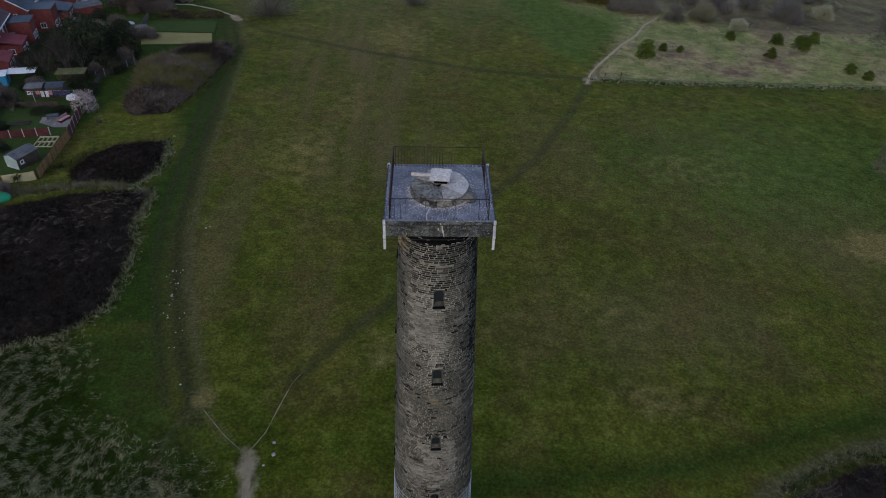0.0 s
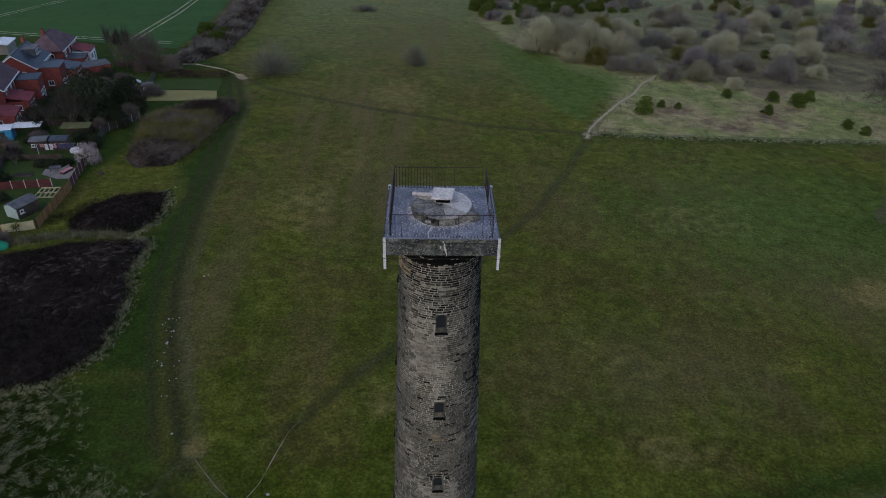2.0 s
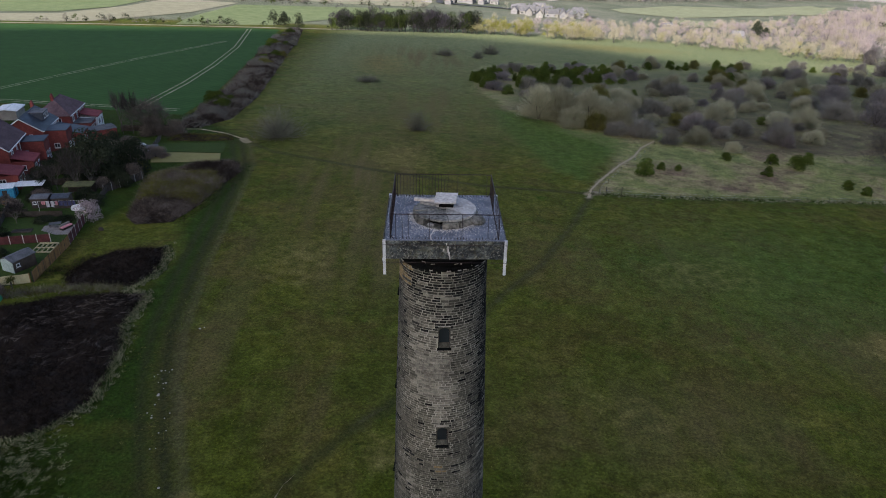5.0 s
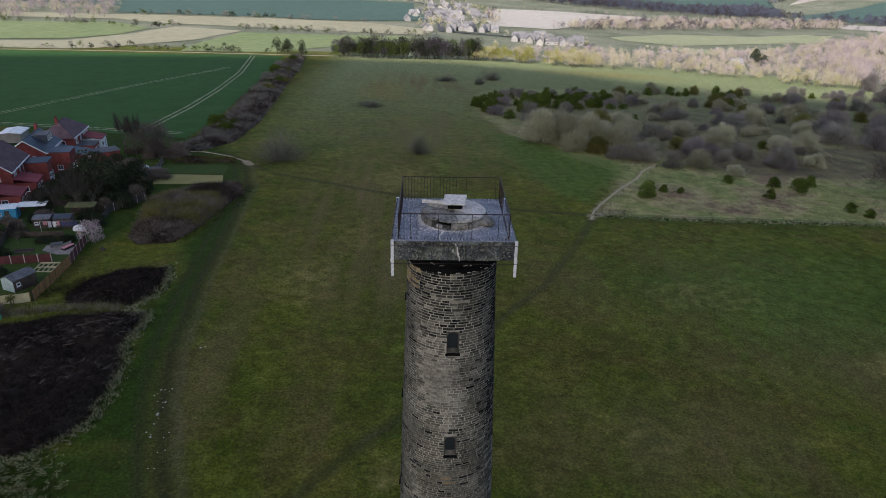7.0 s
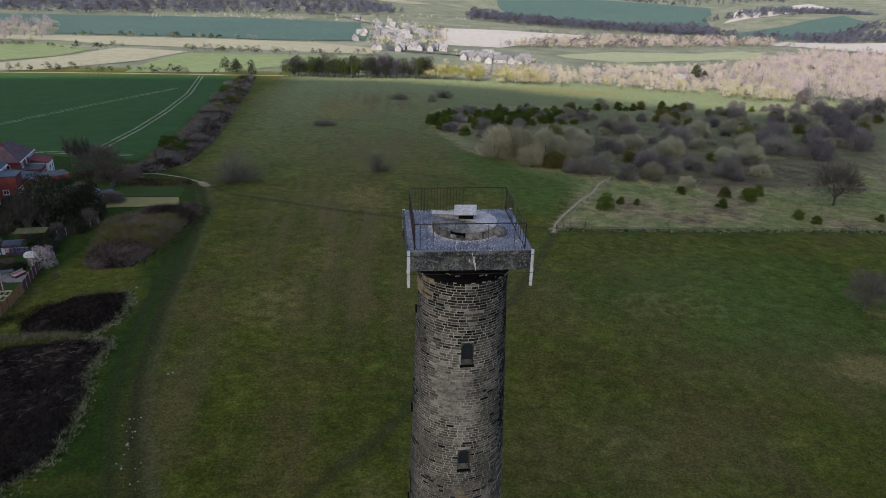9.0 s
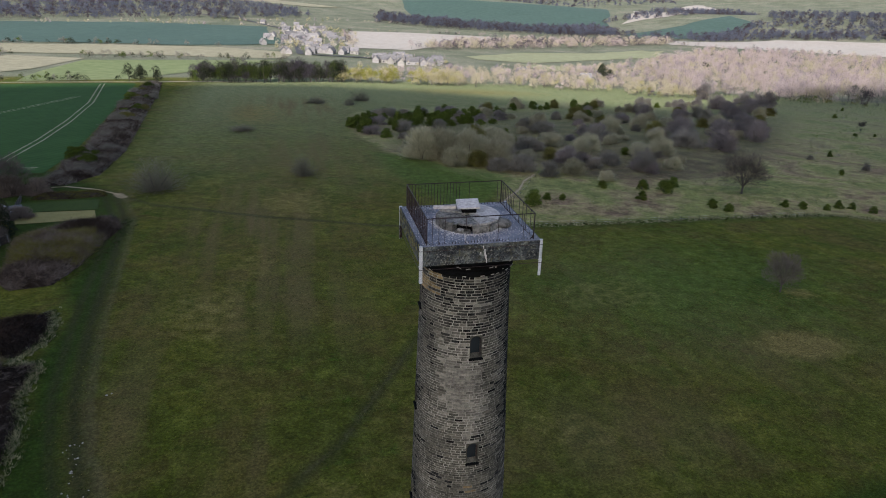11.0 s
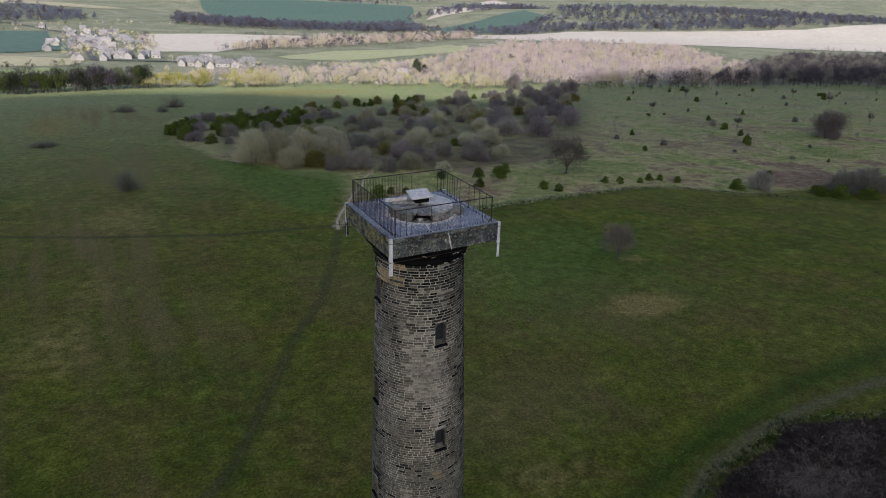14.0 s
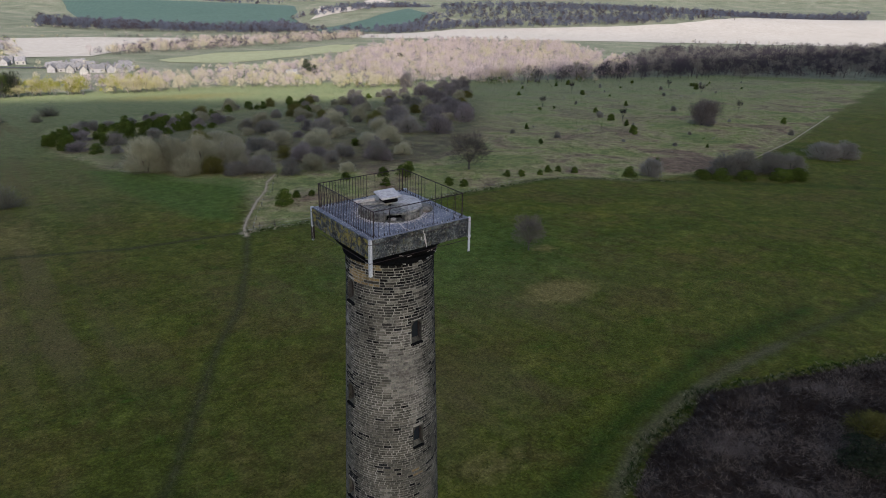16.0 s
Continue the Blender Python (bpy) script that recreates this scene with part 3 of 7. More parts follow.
def field(name, poly, mat, label, lift=0.12, step=12.0, wobble=0.0):
    """A parcel of land laid on the ground, cut along its own boundary."""
    bm = bmesh.new()
    pts = []
    n = len(poly)
    for i in range(n):
        (x0, y0), (x1, y1) = poly[i], poly[(i + 1) % n]
        k = max(1, int(math.hypot(x1 - x0, y1 - y0) / (step * 1.5)))
        for j in range(k):
            u = j / k
            x, y = x0 + (x1 - x0) * u, y0 + (y1 - y0) * u
            pts.append((x + wobble * noise.noise((x * 0.03, y * 0.03, 1)), y + wobble * noise.noise((x * 0.03, y * 0.03, 5))))
    bm.faces.new([bm.verts.new((x, y, 0)) for x, y in pts])
    xs, ys = [p[0] for p in pts], [p[1] for p in pts]
    for axis, lo, hi in (((1, 0, 0), min(xs), max(xs)), ((0, 1, 0), min(ys), max(ys))):
        v = lo + step
        while v < hi:
            bmesh.ops.bisect_plane(bm, geom=bm.verts[:] + bm.edges[:] + bm.faces[:], plane_co=Vector(axis) * v, plane_no=axis)
            v += step
    bmesh.ops.triangulate(bm, faces=bm.faces[:])
    for v in bm.verts:
        v.co.z = far_z(v.co.x, v.co.y) + lift
    for f in bm.faces:
        if f.normal.z < 0:
            f.normal_flip()
    ob = part(name, bm, mat, smooth=True)
    return tagged(ob, label, "field", kind="structure")


def ribbon(name, pts, width, mat, label, lift=0.16, category="track"):
    """A narrow strip laid on the land along a line."""
    dense = []
    for (x0, y0), (x1, y1) in zip(pts[:-1], pts[1:]):
        k = max(1, int(math.hypot(x1 - x0, y1 - y0) / (4 if width > 1.2 else 0.4)))
        dense += [(x0 + (x1 - x0) * j / k, y0 + (y1 - y0) * j / k) for j in range(k)]
    dense.append(pts[-1])
    verts, faces = [], []
    for i, (x, y) in enumerate(dense):
        a, b = dense[max(0, i - 1)], dense[min(len(dense) - 1, i + 1)]
        l = math.hypot(b[0] - a[0], b[1] - a[1]) or 1
        nx_, ny_ = -(b[1] - a[1]) / l, (b[0] - a[0]) / l
        if width < 0.5:      # a foot-worn line, broken and fading out at its ends
            fade = min(1.0, 0.3 + i / 12, 0.1 + (len(dense) - 1 - i) / 12)
            w = max(0.0, width * fade * (0.5 + 0.75 * noise.noise((x * 1.1, y * 1.1, 9)) + 0.5 * noise.noise((x * 3.1, y * 3.1, 2))))
        else:
            w = max(0.01, width * (0.5 + 0.15 * noise.noise((x * 0.2, y * 0.2, 3)) + ((0.4 if width > 0.5 else 0.8) * noise.noise((x * 1.3, y * 1.3, 9)) if width < 1.2 else 0)))
        for s in (1, -1):
            px, py = x + s * nx_ * w, y + s * ny_ * w
            verts.append((px, py, far_z(px, py) + lift))
        if i:
            k = 2 * i
            faces.append((k - 2, k - 1, k + 1, k))
    ob = add_mesh(name, verts, faces, mat, smooth=True)
    return tagged(ob, label, category, kind="structure")


make_ground()
field("field_1", [(-640, 430), (-239, 400), (-155, 400), (-101, 408), (-84, 406), (-78, 340), (-73.1, 282.2), (-68.2, 218.2), (-68.9, 193.3), (-83.5, 194.7), (-107.5, 200), (-190, 206), (-420, 220)], M["arable"], "dark green winter wheat field with pale tramlines")
field("field_2", [(-700, 900), (-336, 800), (-304, 717), (-187, 704), (-101, 684), (-6, 722), (-23, 987), (-206, 1030), (-333, 1000)], M["teal_haze"], "deep green wheat field on the far slope", 0.5, 25, 8)
field("field_3", [(-420, 700), (-294, 692), (-182, 686), (-59, 674), (3, 632), (-7, 581), (-69, 582), (-133, 593), (-216, 607), (-274, 644), (-420, 650)], M["stubble"], "pale stubble strip beyond the hedges", 0.4, 20, 4)
field("field_4", [(-420, 430), (-231, 458), (-212, 518), (-203, 582), (-146, 559), (-157, 485), (-195, 419), (-211, 412), (-420, 415)], M["stubble"], "pale stubble field behind the hedge", 0.3, 20, 3)
field("field_5", [(-460, 620), (-302, 605), (-261, 610), (-217, 564), (-219, 508), (-238, 472), (-420, 440)], M["pasture"], "yellow-green pasture with a hedge", 0.3, 20, 3)
field("field_6", [(-146, 413), (-149, 472), (-143, 545), (-66, 554), (-11, 565), (-64, 471), (-90, 425)], M["pasture"], "light green sunlit pasture", 0.3, 15, 3)
field("field_7", [(77, 953), (170, 960), (267, 940), (272, 859), (188, 807), (117, 705), (53, 701), (59, 824)], M["pale"], "pale bare field beside the village", 0.5, 20, 8)
field("field_8", [(298, 1900), (500, 1830), (813, 1752), (627, 1354), (405, 1264), (246, 1397)], M["teal_haze"], "deep green wheat field across the valley", 0.8, 40, 12)
field("field_9", [(616, 1254), (944, 1429), (909, 1272), (753, 1139), (561, 1100)], M["teal_haze"], "dark green field with a pale track", 0.8, 30, 8)
field("field_10", [(542, 1010), (819, 1095), (988, 1010), (1110, 960), (1254, 920), (1573, 912), (1900, 744), (1500, 527), (1281, 527), (1159, 621), (926, 671), (714, 796), (512, 903)], M["pale"], "broad pale bare field on a rolling slope", 0.6, 25, 12)
field("field_11", [(161, 657), (242, 728), (347, 754), (447, 801), (388, 722), (269, 655), (213, 614), (165, 630)], M["golf"], "light yellow-green mown pasture among trees", 0.4, 15, 4)
field("field_14", [(340, 700), (352, 762), (416, 800), (424, 750), (372, 706)], M["golf"], "light yellow-green pasture beside the bare wood", 0.6, 12, 3)
field("field_15", [(196, 600), (240, 598), (236, 570), (205, 548), (192, 570)], M["golf"], "sunlit clearing behind the budding trees", 0.4, 10, 3)
field("field_12", [(860, 1700), (1400, 2300), (1200, 1734), (880, 1510), (690, 1410)], M["pale"], "pale field on the far hillside", 0.8, 40, 15)
field("field_13", [(-60, 1500), (-300, 1480), (-420, 1640), (-160, 1760), (120, 1640), (60, 1520)], M["stubble"], "pale far hillside field", 0.8, 40, 15)
field("plot_1", [(-64.0, 155.6), (-48.5, 156.6), (-46.8, 149.8), (-61.3, 147.5)], M["mown"], "dry yellow mown allotment plot", 0.14, 4)
field("plot_2", [(-65.4, 163.7), (-49.5, 165.7), (-48.1, 157.2), (-63.7, 156.3)], M["lawn"], "dark green grass plot", 0.13, 4)
field("garden_ground", [(-84, 170), (-66, 165), (-62, 128), (-59.7, 111.7), (-57.8, 102.4), (-56.9, 89.2), (-62, 86), (-78, 92), (-84, 118), (-88, 150)], M["lawn"], "garden lawns behind the houses", 0.10, 4)
for off in (0.0, 2.0):
    ribbon("tramline", [(-101 + off, 403), (-90 + off, 331), (-85.7 + off, 279.2), (-84.2 + off, 240.6), (-84.8 + off, 200)], 0.5, M["track"], "pale wheel track in the wheat")
    ribbon("tramline", [(-190, 209 - off), (-127.5, 206 - off), (-99.8, 202.6 - off), (-72, 200 - off)], 0.5, M["track"], "pale wheel track in the wheat")
    ribbon("tramline", [(-146 - off, 175), (-131.8 - off, 230.3), (-115.9 - off, 291), (-100.5 - off, 341), (-98 - off, 352)], 0.38, M["track"], "faint wheel track in the wheat")
ribbon("field_track", [(-900, 402), (-239, 404), (-84, 413), (-20, 421)], 3.0, M["track"], "pale farm track along the field's end", 0.2)
ribbon("village_road", [(-187, 1254), (-59, 1109), (6, 936), (8, 623), (60, 607), (130, 575)], 6.0, M["asphalt"], "grey village road", 0.6, "road")

for pts, wd, mt in ((PATH_S[2:], 0.42, "trodden"), (PATH_S[:3], 0.10, "trodden"), (PATH_DIAG + [(-12.6, 51)], 0.13, "trodden"), (PATH_E, 0.55, "sandy"), (TRACK_W[:4], 0.6, "sandy"), ([(205, 126), (262, 141), (361, 173)], 0.6, "sandy")):
    ribbon("trodden_path", pts, wd, M[mt], "narrow trodden earth path through grass", 0.03, "path")

# a broad cloud towards the sun, which keeps the hilltop in its shade
def make_cloud():
    base = 900.0
    off = sun_dir * (base / sun_dir.z)
    cx, cy, rx, ry = 180 + off.x, -150 + off.y, 1200, 535
    verts, faces = [(cx, cy, base + 90)], []
    rings, seg = 14, 120
    for r in range(1, rings + 1):
        for s in range(seg):
            a = 2 * math.pi * s / seg
            u = r / rings
            k = u * (1 + 0.05 * noise.noise((math.cos(a) * 2.2, math.sin(a) * 2.2, 4)) * u)
            x, y = cx + rx * k * math.cos(a), cy + ry * k * math.sin(a)
            if math.sin(a) > 0:      # a bay in the cloud's far edge
                y -= u * 92 * math.exp(-((x - off.x - 165) / 105) ** 2)
            z = base + 90 * (1 - u * u) + 30 * noise.noise((x / 130, y / 130, 0)) * (1 - u ** 4)
            verts.append((x, y, z))
    for s in range(seg):
        faces.append((0, 1 + s, 1 + (s + 1) % seg))
    for r in range(rings - 1):
        for s in range(seg):
            a, b = 1 + r * seg + s, 1 + r * seg + (s + 1) % seg
            faces.append((a, a + seg, b + seg, b))
    m = bpy.data.materials.new("cloud_vapour")
    m.use_nodes = True
    nt = m.node_tree
    nt.nodes.remove(nt.nodes["Principled BSDF"])
    d, t, mx = nt.nodes.new("ShaderNodeBsdfDiffuse"), nt.nodes.new("ShaderNodeBsdfTranslucent"), nt.nodes.new("ShaderNodeMixShader")
    d.inputs["Color"].default_value, t.inputs["Color"].default_value = (0.9, 0.9, 0.9, 1), (0.75, 0.76, 0.78, 1)
    mx.inputs[0].default_value = 0.45
    nt.links.new(d.outputs[0], mx.inputs[1])
    nt.links.new(t.outputs[0], mx.inputs[2])
    nt.links.new(mx.outputs[0], nt.nodes["Material Output"].inputs["Surface"])
    ob = add_mesh("cloud", verts, faces, m, smooth=True)
    tagged(ob, "broad white cloud drifting before the sun", "cloud", kind="structure")


make_cloud()

# ---- the column ----
CX, CY = 0.69, 28.85
BASE, NECK, SLAB0, DECK = H(CX, CY) - 0.1, 28.75, 29.42, 30.25


def col_r(z):
    u = min(1.0, max(0.0, (27.2 - z) / 33.0))
    return 2.03 + 0.82 * u ** 0.92 + 0.05 * math.sin(math.pi * u)


WINDOWS = [(-88, 24.55), (-88, 18.9), (-88, 13.2), (-88, 7.5), (-88, 1.8), (178, 26.35), (178, 20.9), (178, 15.3), (178, 9.7), (178, 4.0)]   # angle, sill's height
WIN_W, WIN_H = 0.56, 1.12


def make_column():
    tower = empty("stone_column", CX, CY, BASE)
    tagged(tower, "tall round tapering weathered gritstone viewing column", "tower")
    half = {w: math.degrees(WIN_W / 2 / col_r(w[1])) for w in WINDOWS}
    # wall core with the openings cut through it
    angs = sorted({round(a % 360, 4) for w in WINDOWS for a in (w[0] - 7.5, w[0] + 7.5)} | {round(a, 4) for a in np.arange(0, 360, 7.5)})
    angs = [a for i, a in enumerate(angs) if i == 0 or a - angs[i - 1] > 0.4]
    zs = sorted({z for w in WINDOWS for z in (w[1], w[1] + WIN_H)} | set(np.arange(BASE, NECK, 1.0)) | {NECK})
    zs = [z for i, z in enumerate(zs) if i == 0 or z - zs[i - 1] > 0.02]

    def is_hole(a0, a1, z0, z1):
        m, zm = (a0 + a1) / 2, (z0 + z1) / 2
        for wa, wz in WINDOWS:
            da = (m - wa + 180) % 360 - 180
            if abs(da) < 7.4 and wz < zm < wz + WIN_H:
                return True
        return False
    verts, faces, index, inner = [], [], {}, []

    def vid(i, j, k):
        key = (i % len(angs), j, k)
        if key not in index:
            a, z = radians(angs[key[0]]), zs[j]
            r = col_r(z) - (0.004 if k == 0 else 0.62)
            index[key] = len(verts)
            verts.append((r * math.cos(a), r * math.sin(a), z - BASE))
        return index[key]
    n = len(angs)
    hole = {(i, j): is_hole(angs[i], angs[i + 1] if i + 1 < n else 360 + angs[0], zs[j], zs[j + 1]) for i in range(n) for j in range(len(zs) - 1)}
    for (i, j), h in hole.items():
        if not h:
            inner += [0, 1]
            faces.append((vid(i, j, 0), vid(i + 1, j, 0), vid(i + 1, j + 1, 0), vid(i, j + 1, 0)))
            faces.append((vid(i, j, 1), vid(i, j + 1, 1), vid(i + 1, j + 1, 1), vid(i + 1, j, 1)))
        else:
            for (di, dj), (p, q) in {(-1, 0): ((i, j), (i, j + 1)), (1, 0): ((i + 1, j + 1), (i + 1, j)), (0, -1): ((i + 1, j), (i, j)), (0, 1): ((i, j + 1), (i + 1, j + 1))}.items():
                if not hole.get(((i + di) % n, j + dj), False):
                    inner.append(1)
                    faces.append((vid(*p, 0), vid(*q, 0), vid(*q, 1), vid(*p, 1)))
    add_mesh("wall_core", verts, faces, [M["mortar"], M["dark_inside"]], tower, idx=inner, label="pale lime mortar core of the wall")
    # windows: arched stone head, frame and pane
    for wa, wz in WINDOWS:
        a = radians(wa)
        r = col_r(wz + 0.5)
        win = new("window")
        win.parent = tower
        win.matrix_local = pose(r * math.cos(a), r * math.sin(a), wz - BASE, 0, 0, wa + 90)
        bm = bmesh.new()
        hw = r * math.sin(radians(7.5)) + 0.01
        steps = 8
        for s in (-1, 1):      # spandrels that round the head
            prof = [(s * hw, WIN_H + 0.01)] + [(s * 0.27 * math.sin(t * math.pi / 2 / steps), WIN_H - 0.27 + 0.27 * math.cos(t * math.pi / 2 / steps)) for t in range(steps + 1)] + [(s * 0.27, 0.0), (s * hw, 0.0)]
            prof = [(s * 0.0, WIN_H + 0.01)] + prof[1:] + [(s * hw, WIN_H + 0.01)]
            f0 = [bm.verts.new((x, 0.0, z)) for x, z in prof]
            f1 = [bm.verts.new((x, 0.35, z)) for x, z in prof]
            bm.faces.new(f0), bm.faces.new(f1)
            for q in range(len(prof)):
                bm.faces.new((f0[q], f0[(q + 1) % len(prof)], f1[(q + 1) % len(prof)], f1[q]))
        bmesh.ops.recalc_face_normals(bm, faces=bm.faces[:])
        part("window_surround", bm, M["stone"], win, "weathered arched stone surround")
        part("sloping_sill", box((0.50, 0.30, 0.05), (0, 0.17, 0.08), (30, 0, 0), 0.01), M["stone"], win, "sloping inner sill")
        bm = bmesh.new()
        for s in (-1, 1):
            box((0.035, 0.05, WIN_H - 0.26), (s * 0.25, 0.2, (WIN_H - 0.26) / 2), bm=bm)
        for t in range(steps * 2):
            t0, t1 = math.pi * t / steps / 2, math.pi * (t + 1) / steps / 2
            rod((0.25 * math.cos(t0), 0.2, WIN_H - 0.27 + 0.25 * math.sin(t0)), (0.25 * math.cos(t1), 0.2, WIN_H - 0.27 + 0.25 * math.sin(t1)), 0.022, 4, bm=bm)
        box((0.5, 0.05, 0.035), (0, 0.2, 0.03), bm=bm)
        part("window_frame", bm, M["iron"], win, "dark iron frame")
        part("pane", box((0.5, 0.012, WIN_H - 0.06), (0, 0.26, WIN_H / 2)), M["glass"], win, "dark dusty glass pane")
        part("window_sill", box((0.66, 0.30, 0.09), (0, 0.06, -0.03), bevel=0.012), M["near_black"], win)
    # neck mouldings and the echinus
    prof = [(2.02, 28.52), (2.13, 28.55), (2.16, 28.66), (2.10, 28.74), (2.12, 28.82), (2.22, 28.93), (2.36, 29.06), (2.50, 29.20), (2.56, 29.32), (2.54, SLAB0 + 0.004), (0.4, SLAB0 + 0.004)]
    verts, faces, seg = [], [], 72
    for rr, z in prof:
        for s in range(seg):
            a = 2 * math.pi * s / seg
            k = rr + (0.02 * noise.noise((rr * math.cos(a) * 2, rr * math.sin(a) * 2, z * 3)) if rr > 1 else 0)
            verts.append((k * math.cos(a), k * math.sin(a), z - BASE))
    for i in range(len(prof) - 1):
        for s in range(seg):
            faces.append((i * seg + s, i * seg + (s + 1) % seg, (i + 1) * seg + (s + 1) % seg, (i + 1) * seg + s))
    add_mesh("echinus", verts, faces, M["near_black"], tower, smooth=True, label="near-black rounded moulding under the slab")
    # crumbs of pale mortar left on the moulding
    g = np.random.default_rng(9)
    bm = bmesh.new()
    for _ in range(22):
        a, u = radians(g.uniform(-150, -20)), g.random()
        rr, z = (2.17 + 0.39 * u, 28.72 + 0.55 * u) if g.random() < 0.5 else (2.16, 28.60)
        box((g.uniform(0.05, 0.24), 0.03, g.uniform(0.02, 0.05)), (rr * math.cos(a), rr * math.sin(a), z - BASE), (0, g.uniform(-12, 12), math.degrees(a) + 90), 0.006, bm)
    tagged(part("mortar_crumbs", bm, M["cap_stone"], tower, "pale crumbs of mortar on the black moulding"), kind="stuff")
    # square slab, of four stones with open joints
    hx, hy = 2.6, 2.59
    for i, (x0, x1) in enumerate(((-hx, -0.95), (-0.94, 0.42), (0.43, hx))):
        bm = box((x1 - x0, 2 * hy, DECK - SLAB0), ((x0 + x1) / 2, 0, (DECK + SLAB0) / 2 - BASE))
        bmesh.ops.subdivide_edges(bm, edges=bm.edges[:], cuts=9, use_grid_fill=True)
        for v in bm.verts:
            nzv = noise.noise((v.co.x * 2.1, v.co.y * 2.1, v.co.z * 2.1 + 3))
            if abs(v.co.y) > hy - 0.01:
                v.co.y -= math.copysign(0.03 * abs(nzv) + (0.02 if abs(v.co.z + BASE - DECK) < 0.01 else 0), v.co.y)
            if abs(v.co.x) > hx - 0.01:
                v.co.x -= math.copysign(0.03 * abs(nzv), v.co.x)
        part("slab_stone", bm, M["abacus"], tower, "grey slab stone with yellow lichen" if i < 2 else "dark grey weathered slab stone")
    # deck of dark roofing with a speckle of grit
    m, nt, b = nodes("gritty_deck", 0.8, 0.0, 0.4)
    col = ramp(nt, nz(nt, 1.1, 5.0), [(0.3, (0.068, 0.075, 0.098)), (0.7, (0.190, 0.198, 0.225))])
    spk = nt.nodes.new("ShaderNodeTexVoronoi")
    spk.inputs["Scale"].default_value = 10.0
    nt.links.new(nt.nodes.new("ShaderNodeTexCoord").outputs["Object"], spk.inputs["Vector"])
    mask = maths(nt, "MULTIPLY", ramp(nt, spk.outputs["Distance"], [(0.20, 1.0), (0.34, 0.0)]), ramp(nt, nz(nt, 1.3, 4.0), [(0.36, 0.0), (0.58, 1.0)]))
    col = blend(nt, mask, col, (0.42, 0.42, 0.45))
    nt.links.new(col, b.inputs["Base Color"])
    bump(nt, b, nz(nt, 14.0, 5.0), 0.6, 0.03)
    part("deck", box((2 * hx - 0.10, 2 * hy - 0.10, 0.03), (0, 0, DECK + 0.012 - BASE), bevel=0.01), m, tower, "dark blue-grey deck speckled with grit")
    # grit lying on the deck
    verts, faces = [], []
    g = np.random.default_rng(5)
    for _ in range(3400):
        x, y = g.uniform(-2.45, 2.45), g.uniform(-2.45, 2.45)
        if g.random() < 0.5:      # most of it lies round the plinth's foot
            a, k = g.uniform(0, 6.28), 1.42 + abs(g.normal()) * 0.14
            x, y = 0.05 + k * math.cos(a), -0.05 + k * math.sin(a)
        elif g.random() > 0.35 + 0.65 * (noise.noise((x * 0.9, y * 0.9, 2)) > 0):
            continue
        s = g.uniform(0.012, 0.035)
        k = len(verts)
        a = g.uniform(0, 6.28)
        for q in range(3):
            verts.append((x + s * math.cos(a + q * 2.1), y + s * math.sin(a + q * 2.1), DECK + 0.026 - BASE))
        verts.append((x, y, DECK + 0.028 + s * 0.8 - BASE))
        faces += [(k, k + 1, k + 3), (k + 1, k + 2, k + 3), (k + 2, k, k + 3)]
    tagged(add_mesh("grit", verts, faces, M["pale_stone"], tower, label="pale grit scattered on the deck"), kind="stuff")
    # a pale spill of mortar across the deck and down the edge
    bm = bmesh.new()
    pts = [(-0.42, -1.35), (-0.5, -1.7), (-0.62, -2.1), (-0.58, -2.5)]
    for p, q in zip(pts[:-1], pts[1:]):
        rod((*p, DECK + 0.025 - BASE), (*q, DECK + 0.025 - BASE), 0.032, 5, bm=bm)
    for x, z0, z1, r0, r1 in ((0.12, 0.22, 0.50, 0.022, 0.04), (0.16, 0.50, 0.66, 0.05, 0.03), (0.20, 0.64, 0.86, 0.028, 0.012), (-0.06, 0.34, 0.46, 0.03, 0.018), (0.05, 0.08, 0.20, 0.016, 0.02)):
        rod((x, -2.58, DECK - z0 - BASE), (x + 0.02, -2.585, DECK - z1 - BASE), r0, 5, r1, bm=bm)
    part("mortar_spill", bm, M["pale_stone"], tower, "pale streaks of spilt mortar")
    # corner angle irons and the two straining wires
    for sx in (-1, 1):
        for sy in (-1, 1):
            bm = bmesh.new()
            box((0.12, 0.014, 1.62), (sx * (hx - 0.045), sy * (hy + 0.012), DECK - 0.77 - BASE), bm=bm)
            box((0.014, 0.12, 1.62), (sx * (hx + 0.012), sy * (hy - 0.045), DECK - 0.77 - BASE), bm=bm)
            box((0.12, 0.12, 0.012), (sx * (hx - 0.045), sy * (hy - 0.045), DECK + 0.034 - BASE), bm=bm)
            iron = part("corner_iron", bm, M["zinc"], tower, "pale galvanised corner angle iron")
            low = box((0.135, 0.135, 0.62 if (sx, sy) == (-1, 1) else 0.10), (sx * (hx - 0.03), sy * (hy - 0.03), DECK - (1.22 if (sx, sy) == (-1, 1) else 0.86) - BASE), bevel=0.01)
            part("iron_sleeve", low, M["iron"] if (sx, sy) == (-1, 1) else M["zinc"], iron, "dark iron sleeve" if (sx, sy) == (-1, 1) else "")
    for zz, o in ((DECK - 0.16, 0.03), (DECK - 0.98, 0.03)):
        c4 = [(-hx - o, -hy - o), (hx + o, -hy - o), (hx + o, hy + o), (-hx - o, hy + o)]
        for k in range(4):
            p, q = c4[k], c4[(k + 1) % 4]
            part("straining_wire", rod((*p, zz - BASE), (*q, zz - BASE), 0.012, 5), M["iron"], tower, "thin steel straining wire")
    return tower


tower = make_column()


